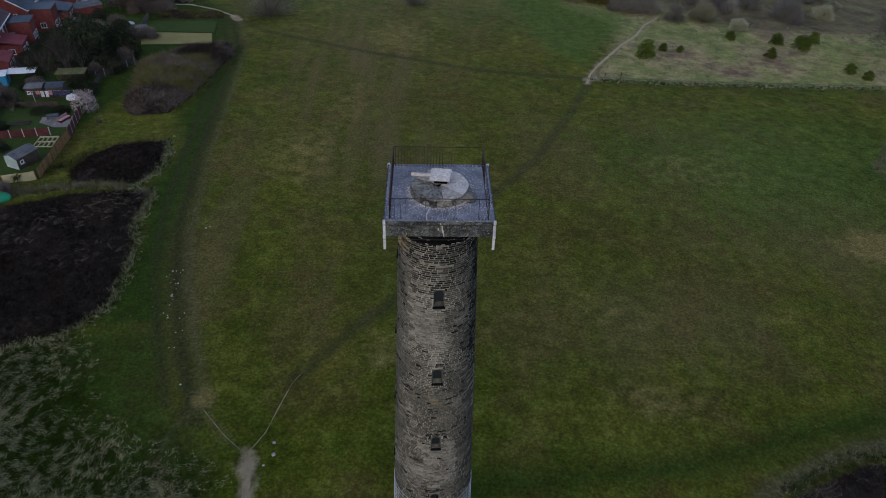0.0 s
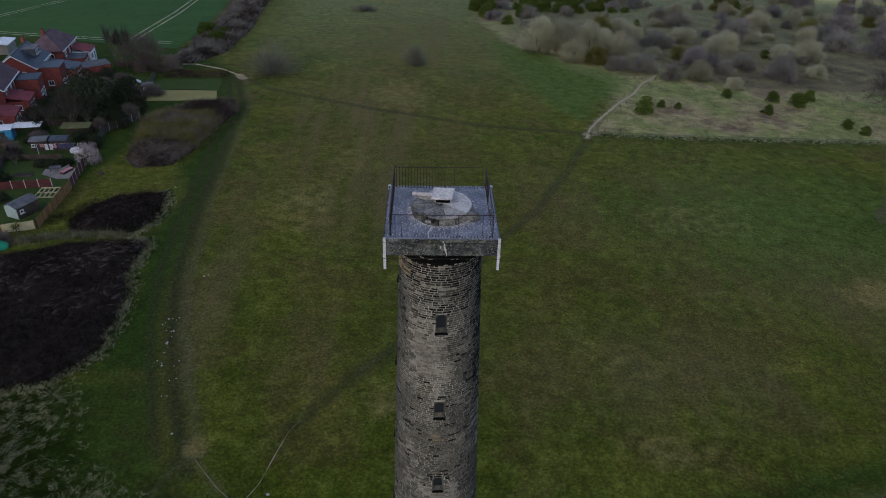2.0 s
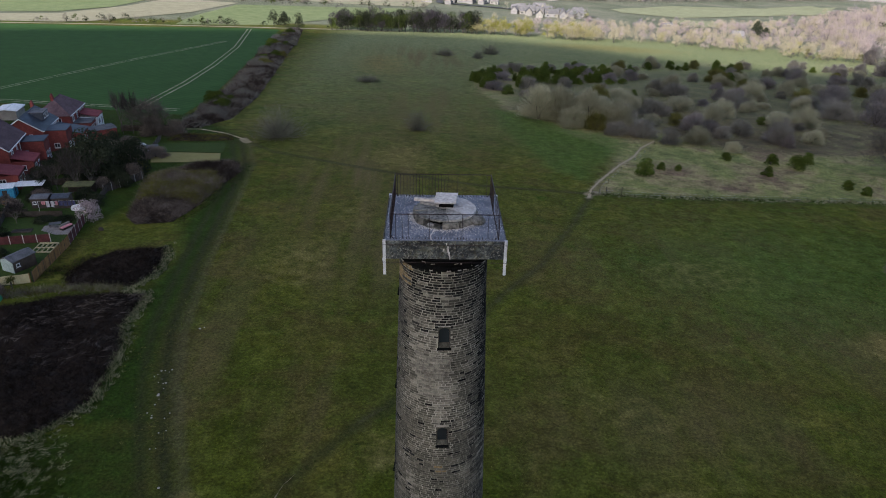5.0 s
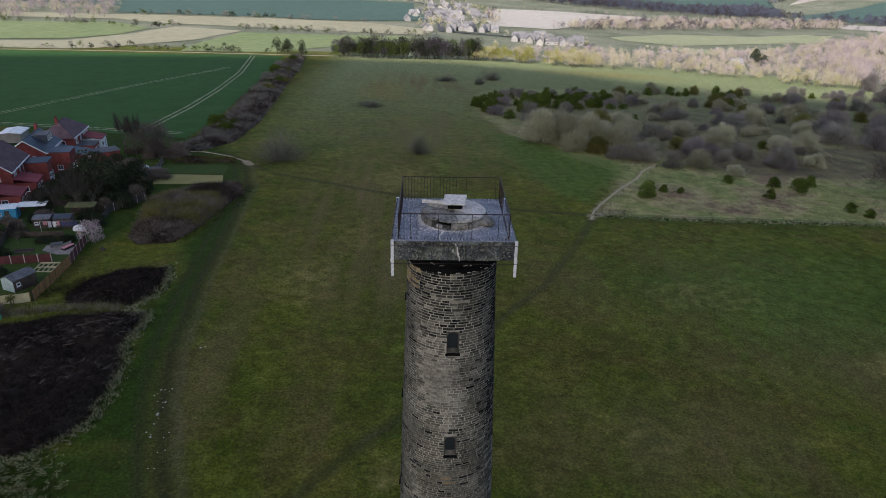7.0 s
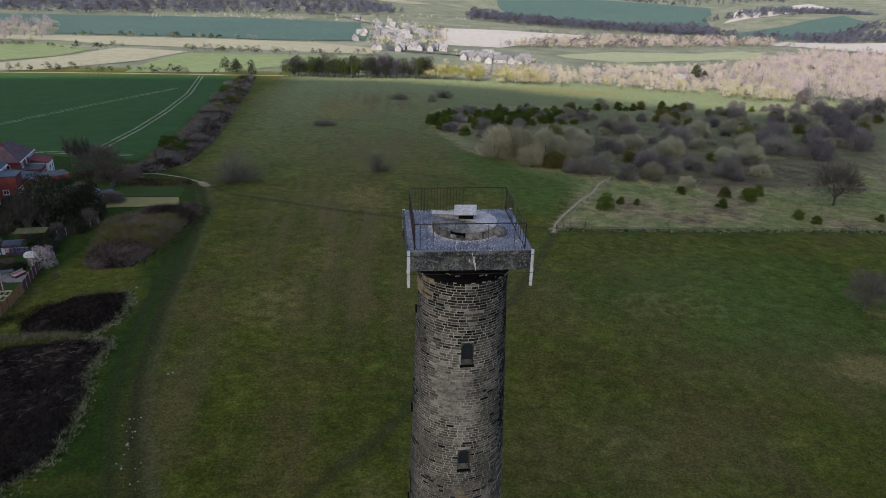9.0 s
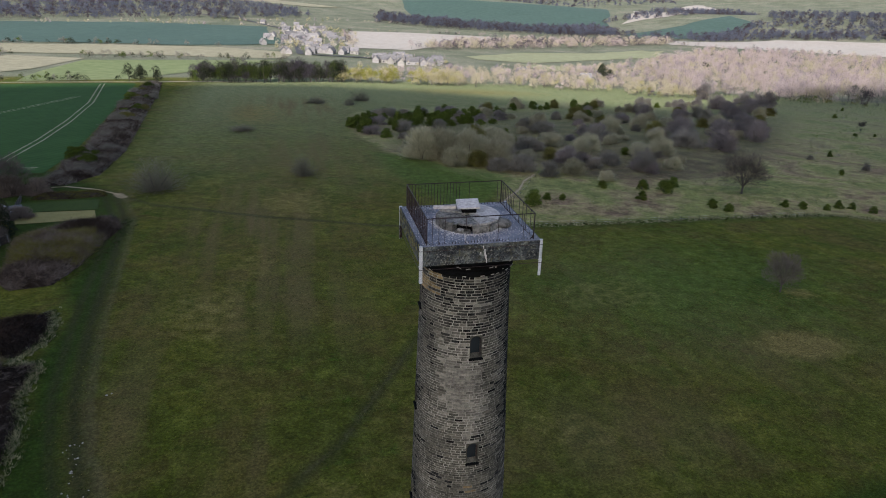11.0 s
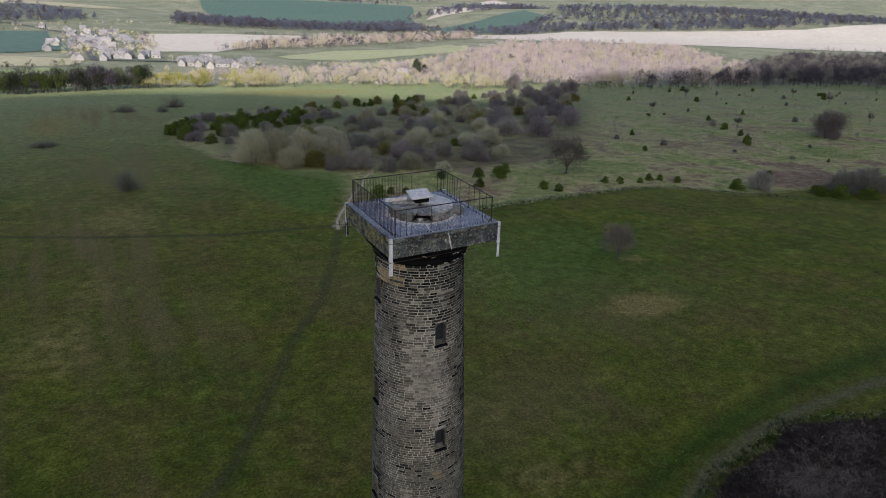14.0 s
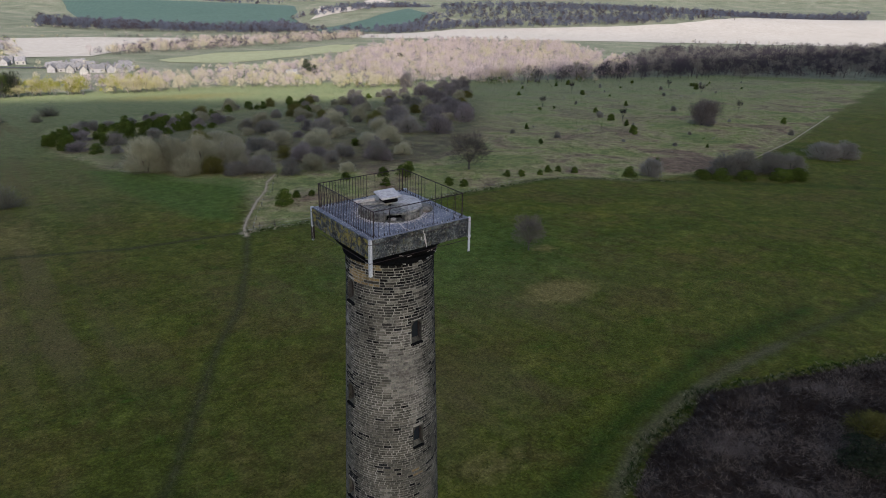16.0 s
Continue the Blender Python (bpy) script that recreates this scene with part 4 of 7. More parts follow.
def make_courses():
    """The column's coursed stones: those high on the seen side singly, the rest joined."""
    g = np.random.default_rng(3)
    verts, faces, idx = [], [], []
    kinds = ("stone", "stone_pale", "stone_dark", "stone_gold", "stone_sooty_shaded")
    singles = 0
    z, course = BASE, 0
    while z < 28.52:
        h = 0.118 + 0.034 * g.random()
        h = min(h, 28.56 - z)
        r = col_r(z + h / 2)
        n = int(2 * math.pi * r / 0.37)
        a = g.uniform(0, 360)
        cuts = np.cumsum(g.uniform(0.55, 1.45, n))
        cuts = a + 360 * cuts / cuts[-1]
        for i in range(n):
            a0, a1 = cuts[i - 1] if i else cuts[-1] - 360, cuts[i]
            gap = math.degrees(0.011 / r)
            a0, a1 = a0 + gap, a1 - gap
            bad = False
            for wa, wz in WINDOWS:
                lo, hi = wa - 7.6, wa + 7.6
                k = round(((a0 + a1) / 2 - wa) / 360) * 360
                if z + h > wz - 0.02 and z < wz + WIN_H + 0.02 and a1 - k > lo and a0 - k < hi:
                    if a0 - k < lo - 2:
                        a1 = lo + k
                    elif a1 - k > hi + 2:
                        a0 = hi + k
                    else:
                        bad = True
            if bad or a1 - a0 < 1:
                continue
            ro, ri = r + g.uniform(0.002, 0.016), r - 0.06
            b = 0.009
            db = math.degrees(b / r)
            vs = []
            am = (a0 + a1) / 2
            tone = g.uniform(-0.006, 0.006)
            for aa, zz, rr in ((a0, z + 0.010, ri), (a1, z + 0.010, ri), (a1, z + h - 0.010, ri), (a0, z + h - 0.010, ri),
                               (a0 + db, z + 0.010 + b, ro), (am, z + 0.010 + b, ro + tone + 0.006), (a1 - db, z + 0.010 + b, ro), (a1 - db, z + h - 0.010 - b, ro), (am, z + h - 0.010 - b, ro - tone + 0.006), (a0 + db, z + h - 0.010 - b, ro)):
                t = radians(aa)
                vs.append((rr * math.cos(t), rr * math.sin(t), zz - BASE))
            fs = [(4, 5, 8, 9), (5, 6, 7, 8), (0, 1, 6, 5, 4), (2, 3, 9, 8, 7), (1, 2, 7, 6), (3, 0, 4, 9)]
            mid = ((am + 180) % 360) - 180
            ca, sa = math.cos(radians(am)), math.sin(radians(am))
            patch = noise.noise((ca * 1.5, sa * 1.5, z * 0.24)) + 0.5 * noise.noise((ca * 4, sa * 4, z * 0.7)) + g.normal() * 0.16
            luck = g.random()
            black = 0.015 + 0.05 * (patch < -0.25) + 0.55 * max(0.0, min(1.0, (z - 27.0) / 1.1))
            # first term: east-side shade put into the stones as black ones
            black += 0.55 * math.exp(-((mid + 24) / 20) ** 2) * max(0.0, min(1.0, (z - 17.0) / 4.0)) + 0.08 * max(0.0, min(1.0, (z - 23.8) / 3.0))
            pale = 1.4 * math.exp(-((z - 22.3) / 0.9) ** 2 - (((mid + 98) / 18) ** 2)) + 0.6 * math.exp(-((z - 20.1) / 0.7) ** 2 - (((mid + 100) / 14) ** 2))
            for wa, wz in WINDOWS:
                da = (am - wa + 180) % 360 - 180
                if abs(da) < 13 and wz + 0.55 < z < wz + WIN_H + (0.42 if wa == -88 else 0.75):
                    black += 0.45 if wa == -88 else 0.75
                if abs(da + 4) < 13 and wz - 1.7 < z < wz - 0.15:
                    pale += 0.34
            ochre = 0.9 * math.exp(-((z - 17.4) / 0.30) ** 2 - (((mid + 93) / 6) ** 2))
            west = (am + 160 + 180) % 360 - 180
            if 27.45 < z < 28.5 and abs(west) < 24:
                ochre, black = 0.80 - 0.016 * max(0, abs(west) - 8), 0.14
            # soot by height, plus the east side's shade painted into the stones
            grime_shade = 0.62 * max(0.0, min(1.0, (z - 23.6) / 3.2)) + 0.6 * math.exp(-((mid + 26) / 26) ** 2) - 0.5 * pale
            kind = 3 if g.random() < ochre else 2 if luck < black else 4 if g.random() < grime_shade else 1 if patch + pale > 0.33 else 0
            if 23.3 < z < 26.6 and -155 < mid < -30 and singles < 300:
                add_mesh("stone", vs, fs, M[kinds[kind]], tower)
                singles += 1
            else:
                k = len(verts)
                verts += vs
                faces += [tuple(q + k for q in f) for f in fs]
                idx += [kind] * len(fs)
        z += h
        course += 1
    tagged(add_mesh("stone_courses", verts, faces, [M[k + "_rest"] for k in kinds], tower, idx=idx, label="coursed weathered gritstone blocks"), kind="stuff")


def make_rail():
    """The iron guard rail, with many of its bars lost."""
    rail = empty("guard_rail", CX, CY, DECK + 0.026)
    tagged(rail, "rusty iron guard rail with many bars missing on the deck", "railing")
    x0, x1, y0, y1, top = -2.30, 2.25, -2.42, 2.32, 1.13
    sides = {"front": ((x0, y0), (x1, y0)), "right": ((x1, y0), (x1, y1)), "back": ((x1, y1), (x0, y1)), "left": ((x0, y1), (x0, y0))}
    keep = {"front": [0.05, 0.11, 0.165, 0.36, 0.66, 0.90], "right": [0.10, 0.22, 0.32, 0.42, 0.60, 0.66, 0.71, 0.76, 0.81, 0.86, 0.91, 0.95],
            "back": [0.04, 0.345] + [0.45 + 0.033 * i for i in range(17)], "left": [0.03 * i + 0.025 for i in range(32)]}
    for name, (p, q) in sides.items():
        part("top_bar", rod((*p, top), (*q, top), 0.022, 6), M["iron"], rail)
        for u in keep[name]:
            x, y = p[0] + (q[0] - p[0]) * u, p[1] + (q[1] - p[1]) * u
            part("baluster", rod((x, y, 0), (x + rnd.uniform(-.01, .01), y, top), 0.012, 5), M["iron"], rail)
        n = 34
        bm = bmesh.new()
        for i in range(1, n):
            x, y = p[0] + (q[0] - p[0]) * i / n, p[1] + (q[1] - p[1]) * i / n
            rod((x, y, 0), (x + rnd.uniform(-.01, .01), y + rnd.uniform(-.01, .01), rnd.uniform(0.04, 0.11)), 0.016, 4, bm=bm)
        tagged(part("stub_strip", bm, M["iron"], rail, "cut stubs of lost bars"), kind="stuff")
    for x, y in ((x0, y0), (x1, y0), (x1, y1), (x0, y1)):
        part("corner_post", rod((x, y, 0), (x, y, top + 0.02), 0.026, 6), M["iron"], rail)
        sx, sy = (1 if x < 0 else -1), (1 if y < 0 else -1)
        part("stay", rod((x + sx * 0.12, y, 0.0), (x, y, 0.22), 0.014, 5), M["iron"], rail)
        part("stay", rod((x, y + sy * 0.12, 0.0), (x, y, 0.22), 0.014, 5), M["iron"], rail)


def make_drum():
    """The broken round plinth in the middle of the deck."""
    z0 = DECK + 0.026
    drum = empty("broken_plinth", CX + 0.05, CY - 0.05, z0)
    drum.scale = (1.08, 1.08, 1.12)
    tagged(drum, "broken round stone plinth on the deck", "plinth")
    g = random.Random(4)

    def wedge(a0, a1, r0, r1, b0, b1, mat, name, label="", seg=6, jag=0.02, tilt=0.0):
        vs, fs = [], []
        for i in range(seg + 1):
            a = radians(a0 + (a1 - a0) * i / seg)
            j = g.uniform(-jag, jag)
            for rr, zz in ((r0, b0), (r1 + j, b0), (r1 + j, b1 - 0.02), (r1 + j - 0.02, b1 + j * 0.4), (r0, b1 + tilt)):
                vs.append((rr * math.cos(a), rr * math.sin(a), zz))
        for i in range(seg):
            for q in range(5):
                fs.append((i * 5 + q, (i + 1) * 5 + q, (i + 1) * 5 + (q + 1) % 5, i * 5 + (q + 1) % 5))
        fs += [(0, 4, 3, 2, 1), tuple(seg * 5 + q for q in range(5))]
        add_mesh(name, vs, fs, mat, drum, label=label)
    n = 11
    for i in range(n):       # ring of squared stones with gaps
        a0, a1 = 360 * i / n + 1.9, 360 * (i + 1) / n - 1.9
        wedge(a0, a1, 0.95, 1.36 + g.uniform(-0.04, 0.02), 0.0, 0.28 + g.uniform(-0.02, 0.02) if i != 7 else 0.08, M["drum_stone"], "plinth_stone", seg=4)
    # core painted near-black, as the shade inside the gaps and under the cap
    wedge(0, 359.9, 0.05, 1.0, 0.0, 0.20, M["near_black"], "rubble_core", "rough core, near-black for the shade in the gaps", 18, 0.03)
    wedge(-40, 78, 0.10, 1.28, 0.305, 0.40, M["pale_stone"], "cap_slab", "smooth pale part of the round cap", 10, 0.008)
    wedge(-84, -42, 0.10, 1.29, 0.302, 0.385, M["cap_stone"], "cap_slab", "cracked weathered cap stone", 7, 0.02)
    wedge(-124, -86, 0.14, 1.26, 0.29, 0.365, M["drum_stone"], "cap_slab", "cracked dark cap stone", 7, 0.04)
    wedge(-168, -127, 0.20, 1.27, 0.27, 0.335, M["drum_stone"], "cap_slab", "low dark broken cap stone", 7, 0.05)
    wedge(-206, -171, 0.30, 1.30, 0.27, 0.35, M["drum_stone"], "cap_slab", "low dark broken cap stone", 7, 0.05)
    wedge(80, 150, 0.14, 1.26, 0.28, 0.40, M["cap_stone"], "cap_slab", "weathered cap stone", 7, 0.02)
    part("loose_block", box((0.95, 0.13, 0.13), (-0.85, 0.70, 0.45), (0, 2, -4), 0.015), M["pale_stone"], drum, "long pale loose block")
    part("inner_stone", box((0.22, 0.16, 0.12), (-0.62, -1.16, 0.14), (0, 8, 20), 0.03), M["cap_stone"], drum, "pale stone lying in the gap")
    part("hatch_support", box((0.60, 0.55, 0.24), (0.05, 0.26, 0.52), (0, 0, -6), 0.02), M["near_black"], drum)
    part("hatch_slab", box((0.92, 0.86, 0.065), (0.02, 0.27, 0.69), (7, -2, -8), 0.012), M["pale_stone"], drum, "square pale stone hatch slab lying askew")
    bm = bmesh.new()
    bmesh.ops.create_icosphere(bm, subdivisions=3, radius=0.36)
    for v in bm.verts:
        v.co *= 1 + 0.16 * noise.noise(v.co * 3)
        v.co.z *= 0.5
    bm.transform(pose(1.28, -0.62, 0.14))
    part("fallen_stone", bm, M["drum_stone"], drum, "rounded fallen stone", True)


def make_collar():
    """The net of steel straps drawn round the column's lower part."""
    net = empty("strap_net", CX, CY, 4.4)
    tagged(net, "pale galvanised steel strap net tied round the column", "steel net")
    zs = [4.4 + 0.375 * i for i in range(9)]
    seg = 48
    for z in zs:
        bm = bmesh.new()
        r = col_r(z) + 0.05
        for k in range(seg):
            a, b = 2 * math.pi * k / seg, 2 * math.pi * (k + 1) / seg
            rod((r * math.cos(a), r * math.sin(a), z - 4.4), (r * math.cos(b), r * math.sin(b), z - 4.4), 0.013, 4, bm=bm)
        part("strap_ring", bm, M["zinc"], net)
    for k in range(36):
        a = 2 * math.pi * k / 36
        p = [((col_r(z) + 0.05) * math.cos(a), (col_r(z) + 0.05) * math.sin(a), z - 4.4) for z in (zs[0], zs[-1])]
        part("upright_strap", rod(*p, 0.011, 4), M["zinc"], net)


make_rail()
make_drum()
make_collar()

# ---- plants ----
def leaf_tris(centres, normals, size, g, flat=0.5, long=1.0):
    """One small three-cornered leaf clump at each place, turned roughly along its normal."""
    n = len(centres)
    r = g.normal(size=(n, 3))
    nrm = normals * flat + r * (1 - flat) * 0.8
    nrm /= np.linalg.norm(nrm, axis=1, keepdims=True) + 1e-9
    u = np.cross(nrm, g.normal(size=(n, 3)))
    u /= np.linalg.norm(u, axis=1, keepdims=True) + 1e-9
    v = np.cross(nrm, u)
    s = (size * g.uniform(0.6, 1.4, n))[:, None]
    a, b, c = centres + u * s * long, centres - u * s * 0.5 + v * s * 0.8, centres - u * s * 0.5 - v * s * 0.8
    return np.stack([a, b, c], 1).reshape(-1, 3), np.arange(3 * n).reshape(-1, 3)


def twig_tris(roots, tips, width, g, out=None):
    """Thin tapering twigs from roots to tips, each lying flat to its outward direction where one is given."""
    n = len(roots)
    d = tips - roots
    side = np.cross(d, g.normal(size=(n, 3)) if out is None else out + g.normal(size=(n, 3)) * 0.3)
    side /= np.linalg.norm(side, axis=1, keepdims=True) + 1e-9
    side *= (width * g.uniform(0.6, 1.4, n))[:, None]
    return np.stack([roots + side, roots - side, tips], 1).reshape(-1, 3), np.arange(3 * n).reshape(-1, 3)


def lobes(g, n, spread, low, high, rmin, rmax):
    out = []
    for i in range(n):
        a, k = g.uniform(0, 2 * math.pi), math.sqrt(g.random()) * spread
        z = low + (high - low) * (1 - (k / spread) ** 2 if spread else 1) * g.uniform(0.55, 1.0)
        r = g.uniform(rmin, rmax)
        out.append((k * math.cos(a), k * math.sin(a), z, r))
    return np.array(out)


def dome(g, n, rmin, rmax):
    """Lobes heaped over a half ball, down to the ground, for a plant one wide and one high."""
    d = g.normal(size=(n, 3))
    d /= np.linalg.norm(d, axis=1, keepdims=True)
    d[:, 2] = np.abs(d[:, 2])
    r = g.uniform(rmin, rmax, n)
    k = g.uniform(0.75, 1.08, n)
    return np.stack([d[:, 0] * (0.5 - r) * k, d[:, 1] * (0.5 - r) * k, np.maximum(r * 0.5, d[:, 2] * (1 - r) * k), r], -1)


def shell(g, lob, n):
    """Places and outward normals on the upper side of a heap of lobes."""
    i = g.integers(0, len(lob), n)
    d = g.normal(size=(n, 3))
    d /= np.linalg.norm(d, axis=1, keepdims=True)
    d[:, 2] = np.abs(d[:, 2]) * 1.1 - 0.3
    c = lob[i, :3] + d * (lob[i, 3] * g.uniform(0.90, 1.08, n))[:, None]
    c[:, 2] = np.maximum(c[:, 2], 0.01)
    return c, d


def merge(*vf):
    verts, faces, off = [], [], 0
    for v, f in vf:
        verts.append(v)
        faces.append(f + off)
        off += len(v)
    return np.concatenate(verts), np.concatenate(faces)


def plant_mesh(name, vf, mat):
    me = bpy.data.meshes.new(name)
    me.from_pydata(vf[0].tolist(), [], vf[1].tolist())
    me.materials.append(mat)
    return me


PROTO = {}


def stems_mesh(g, n, hgt, spread, r):
    bm = bmesh.new()
    for _ in range(n):
        a, k = g.uniform(0, 6.28), g.uniform(0.2, 1.0) * spread
        rod((0.03 * math.cos(a), 0.03 * math.sin(a), 0), (k * math.cos(a), k * math.sin(a), hgt * g.uniform(0.6, 1)), r, 4, r * 0.3, bm=bm)
    me = bpy.data.meshes.new("stems")
    bm.to_mesh(me)
    bm.free()
    me.materials.append(M["bark"])
    return me


def branch_mesh(g, trunk_h, spread, top, r):
    """A trunk with limbs and boughs, for a unit tree one high."""
    bm = bmesh.new()
    tips = []
    rod((0, 0, -0.03), (0.01, 0.0, trunk_h), r, 7, r * 0.75, bm=bm)
    for i in range(7):
        a = i * 0.9 + g.uniform(-0.3, 0.3)
        z0 = trunk_h * g.uniform(0.75, 1.0)
        k = spread * g.uniform(0.45, 0.8)
        p1 = Vector((k * 0.5 * math.cos(a), k * 0.5 * math.sin(a), z0 + (top - z0) * g.uniform(0.35, 0.5)))
        rod((0.005, 0, z0), p1, r * 0.5, 5, r * 0.28, bm=bm)
        for _ in range(4):
            b = a + g.uniform(-0.8, 0.8)
            k2 = spread * g.uniform(0.5, 1.0)
            p2 = Vector((k2 * math.cos(b), k2 * math.sin(b), p1.z + (top - p1.z) * g.uniform(0.2, 0.95)))
            rod(p1, p2, r * 0.26, 4, r * 0.1, bm=bm)
            tips.append((p1, p2))
    me = bpy.data.meshes.new("trunk")
    bm.to_mesh(me)
    bm.free()
    me.materials.append(M["bark"])
    return me, tips


def make_protos():
    for kind, mat, n, size, style, cnt in (("gorse", "gorse", 4200, 0.026, "leaf", 3), ("willow", "willow", 3200, 0.011, "mix", 4), ("thicket", "twig", 2300, 0.009, "mix", 4), ("violet", "violet", 2000, 0.009, "mix", 3),
                                           ("olive", "olive", 1900, 0.016, "mix", 2), ("bramble", "bramble_grey", 2300, 0.012, "mix", 2), ("evergreen", "evergreen", 4200, 0.022, "leaf", 2), ("blossom", "blossom", 2200, 0.02, "leaf", 1)):
        PROTO[kind] = []
        for v in range(cnt):
            g = np.random.default_rng(100 + v + 17 * len(PROTO))
            lob = dome(g, 38, 0.15, 0.25) if kind != "gorse" else dome(g, 26, 0.15, 0.25)
            c, d = shell(g, lob, n)
            vf = leaf_tris(c, d, size, g, 0.72)
            if style == "mix":       # twigs that fan out from the foot
                c2, d2 = shell(g, lob, int(n * 1.5))
                fan = c2 + np.array([0, 0, 0.12])
                fan /= np.linalg.norm(fan, axis=1, keepdims=True)
                fan = fan + d2 * 0.35 + g.normal(size=d2.shape) * 0.22
                vf = merge(vf, twig_tris(c2 - fan * g.uniform(0.06, 0.16, (len(c2), 1)), c2 + fan * g.uniform(0.01, 0.055, (len(c2), 1)), 0.0042, g, d2))
            PROTO[kind].append((plant_mesh(kind, vf, M[mat]), stems_mesh(g, 6, 0.6, 0.3, 0.02)))
    for kind, mat, n, th, sp in (("bare_tree", "branch", 5200, 0.22, 0.5),):
        PROTO[kind] = []
        for v in range(3):
            g = np.random.default_rng(300 + v)
            trunk, tips = branch_mesh(g, th, sp, 1.0, 0.024)
            d = g.normal(size=(n, 3))
            d /= np.linalg.norm(d, axis=1, keepdims=True)
            d[:, 2] = np.maximum(d[:, 2], -0.75)
            k = g.uniform(0.2, 1.0, (n, 1)) ** 0.6 * (0.86 + 0.42 * np.array([noise.noise(Vector(v) * 2.1 + Vector((0, 0, 3.0 * n))) for v in d]))[:, None]
            p = d * k * np.array([sp, sp, 0.46]) + np.array([0, 0, 0.55])
            q = p + d * 0.06 + g.normal(size=(n, 3)) * 0.028 + np.array([0, 0, 0.045])
            PROTO[kind].append((plant_mesh(kind, twig_tris(p, q, 0.0030, g), M[mat]), trunk))


make_protos()
PROTO["thin_tree"] = []
for v in range(2):
    g = np.random.default_rng(350 + v)
    trunk, tips = branch_mesh(g, 0.25, 0.42, 1.0, 0.02)
    p, q = np.array([t[0] for t in tips]), np.array([t[1] for t in tips])
    pick = g.integers(0, len(tips), 1100)
    a = p[pick] + (q[pick] - p[pick]) * g.uniform(0.3, 1.0, (1100, 1))
    way = (q[pick] - p[pick]) * 0.35 + g.normal(size=(1100, 3)) * 0.06 + np.array([0, 0, 0.05])
    PROTO["thin_tree"].append((plant_mesh("thin_tree", twig_tris(a, a + way, 0.0035, g), M["dark_twig"]), trunk))
PROTO["sparse"] = []
for v in range(3):
    g = np.random.default_rng(400 + v)
    n = 420
    d = g.normal(size=(n, 3))
    d[:, 2] = np.abs(d[:, 2]) * 0.9 + 0.05
    d /= np.linalg.norm(d, axis=1, keepdims=True)
    root = np.stack([g.normal(size=n) * 0.05, g.normal(size=n) * 0.05, np.zeros(n)], -1)
    reach = 0.86 + 0.3 * np.array([noise.noise(Vector(q) * 2.4 + Vector((v * 5.0, 0, 0))) for q in d])
    tip = root + d * np.array([0.48, 0.48, 0.95]) * (reach * g.uniform(0.75, 1.05, n))[:, None]
    side = np.repeat(np.arange(n), 9)
    u = g.uniform(0.3, 1.0, (len(side), 1))
    p = root[side] + (tip[side] - root[side]) * u
    q = p + d[side] * 0.08 + g.normal(size=p.shape) * 0.05 + np.array([0, 0, 0.02])
    vf = merge(twig_tris(root, tip, 0.0016, g), twig_tris(p, q, 0.0021, g))
    PROTO["sparse"].append((plant_mesh("sparse_crown", vf, M["haze_twig"]), stems_mesh(g, 6, 0.6, 0.3, 0.008)))


def plant(kind, x, y, w, h, label, category="shrub", group="", name=None, sink=0.05):
    """A shrub or tree: stems or trunk, and a crown."""
    crown, stems = PROTO[kind][rnd.randrange(len(PROTO[kind]))]
    e = new(name or ("shrub" if category == "shrub" else "tree"))
    e.matrix_world = pose(x, y, far_z(x, y) - sink, 0, 0, rnd.uniform(0, 360)) @ Matrix.Diagonal((w, w, h, 1))
    for nm, me in (("crown", crown), ("trunk" if category == "tree" else "stem", stems)):
        o = new(nm, me)
        o.parent = e
    return tagged(e, label, category, group)


def blades(pts, per, hgt, width, g, lean=0.5, up=None):
    """Tufts of arching stems on the land."""
    n = len(pts) * per
    p = np.repeat(pts, per, 0) + g.normal(size=(n, 2)) * 0.12
    z = height(p[:, 0], p[:, 1]) + (np.repeat(up, per) if up is not None else 0)
    root = np.stack([p[:, 0], p[:, 1], z - 0.05], -1)
    a = g.uniform(0, 6.283, n)
    hh = hgt * g.uniform(0.5, 1.3, n)
    k = hh * lean * g.uniform(0.3, 1.6, n)
    tip = root + np.stack([np.cos(a) * k, np.sin(a) * k, hh], -1)
    return twig_tris(root, tip, width, g)


def combed(pts, per, length, width, hgt, g, seed, up=0.0, stray=0.42):
    """Tufts of long stems that lie over in one direction, which turns slowly from place to place."""
    n = len(pts) * per
    way = np.array([4.2 * noise.noise((a * 0.11, b * 0.11, seed)) + 2.0 * noise.noise((a * 0.5, b * 0.5, seed + 3)) for a, b in pts]) - 0.6
    a = np.repeat(way, per) + g.normal(size=n) * stray
    p = np.repeat(pts, per, 0) + g.normal(size=(n, 2)) * 0.14
    z = height(p[:, 0], p[:, 1]) + np.repeat(np.broadcast_to(up, len(pts)), per)
    root = np.stack([p[:, 0], p[:, 1], z], -1)
    k = length * g.uniform(0.45, 1.2, n)
    tip = root + np.stack([np.cos(a) * k, np.sin(a) * k, hgt * g.uniform(0.2, 1.2, n)], -1)
    return twig_tris(root, tip, width, g)


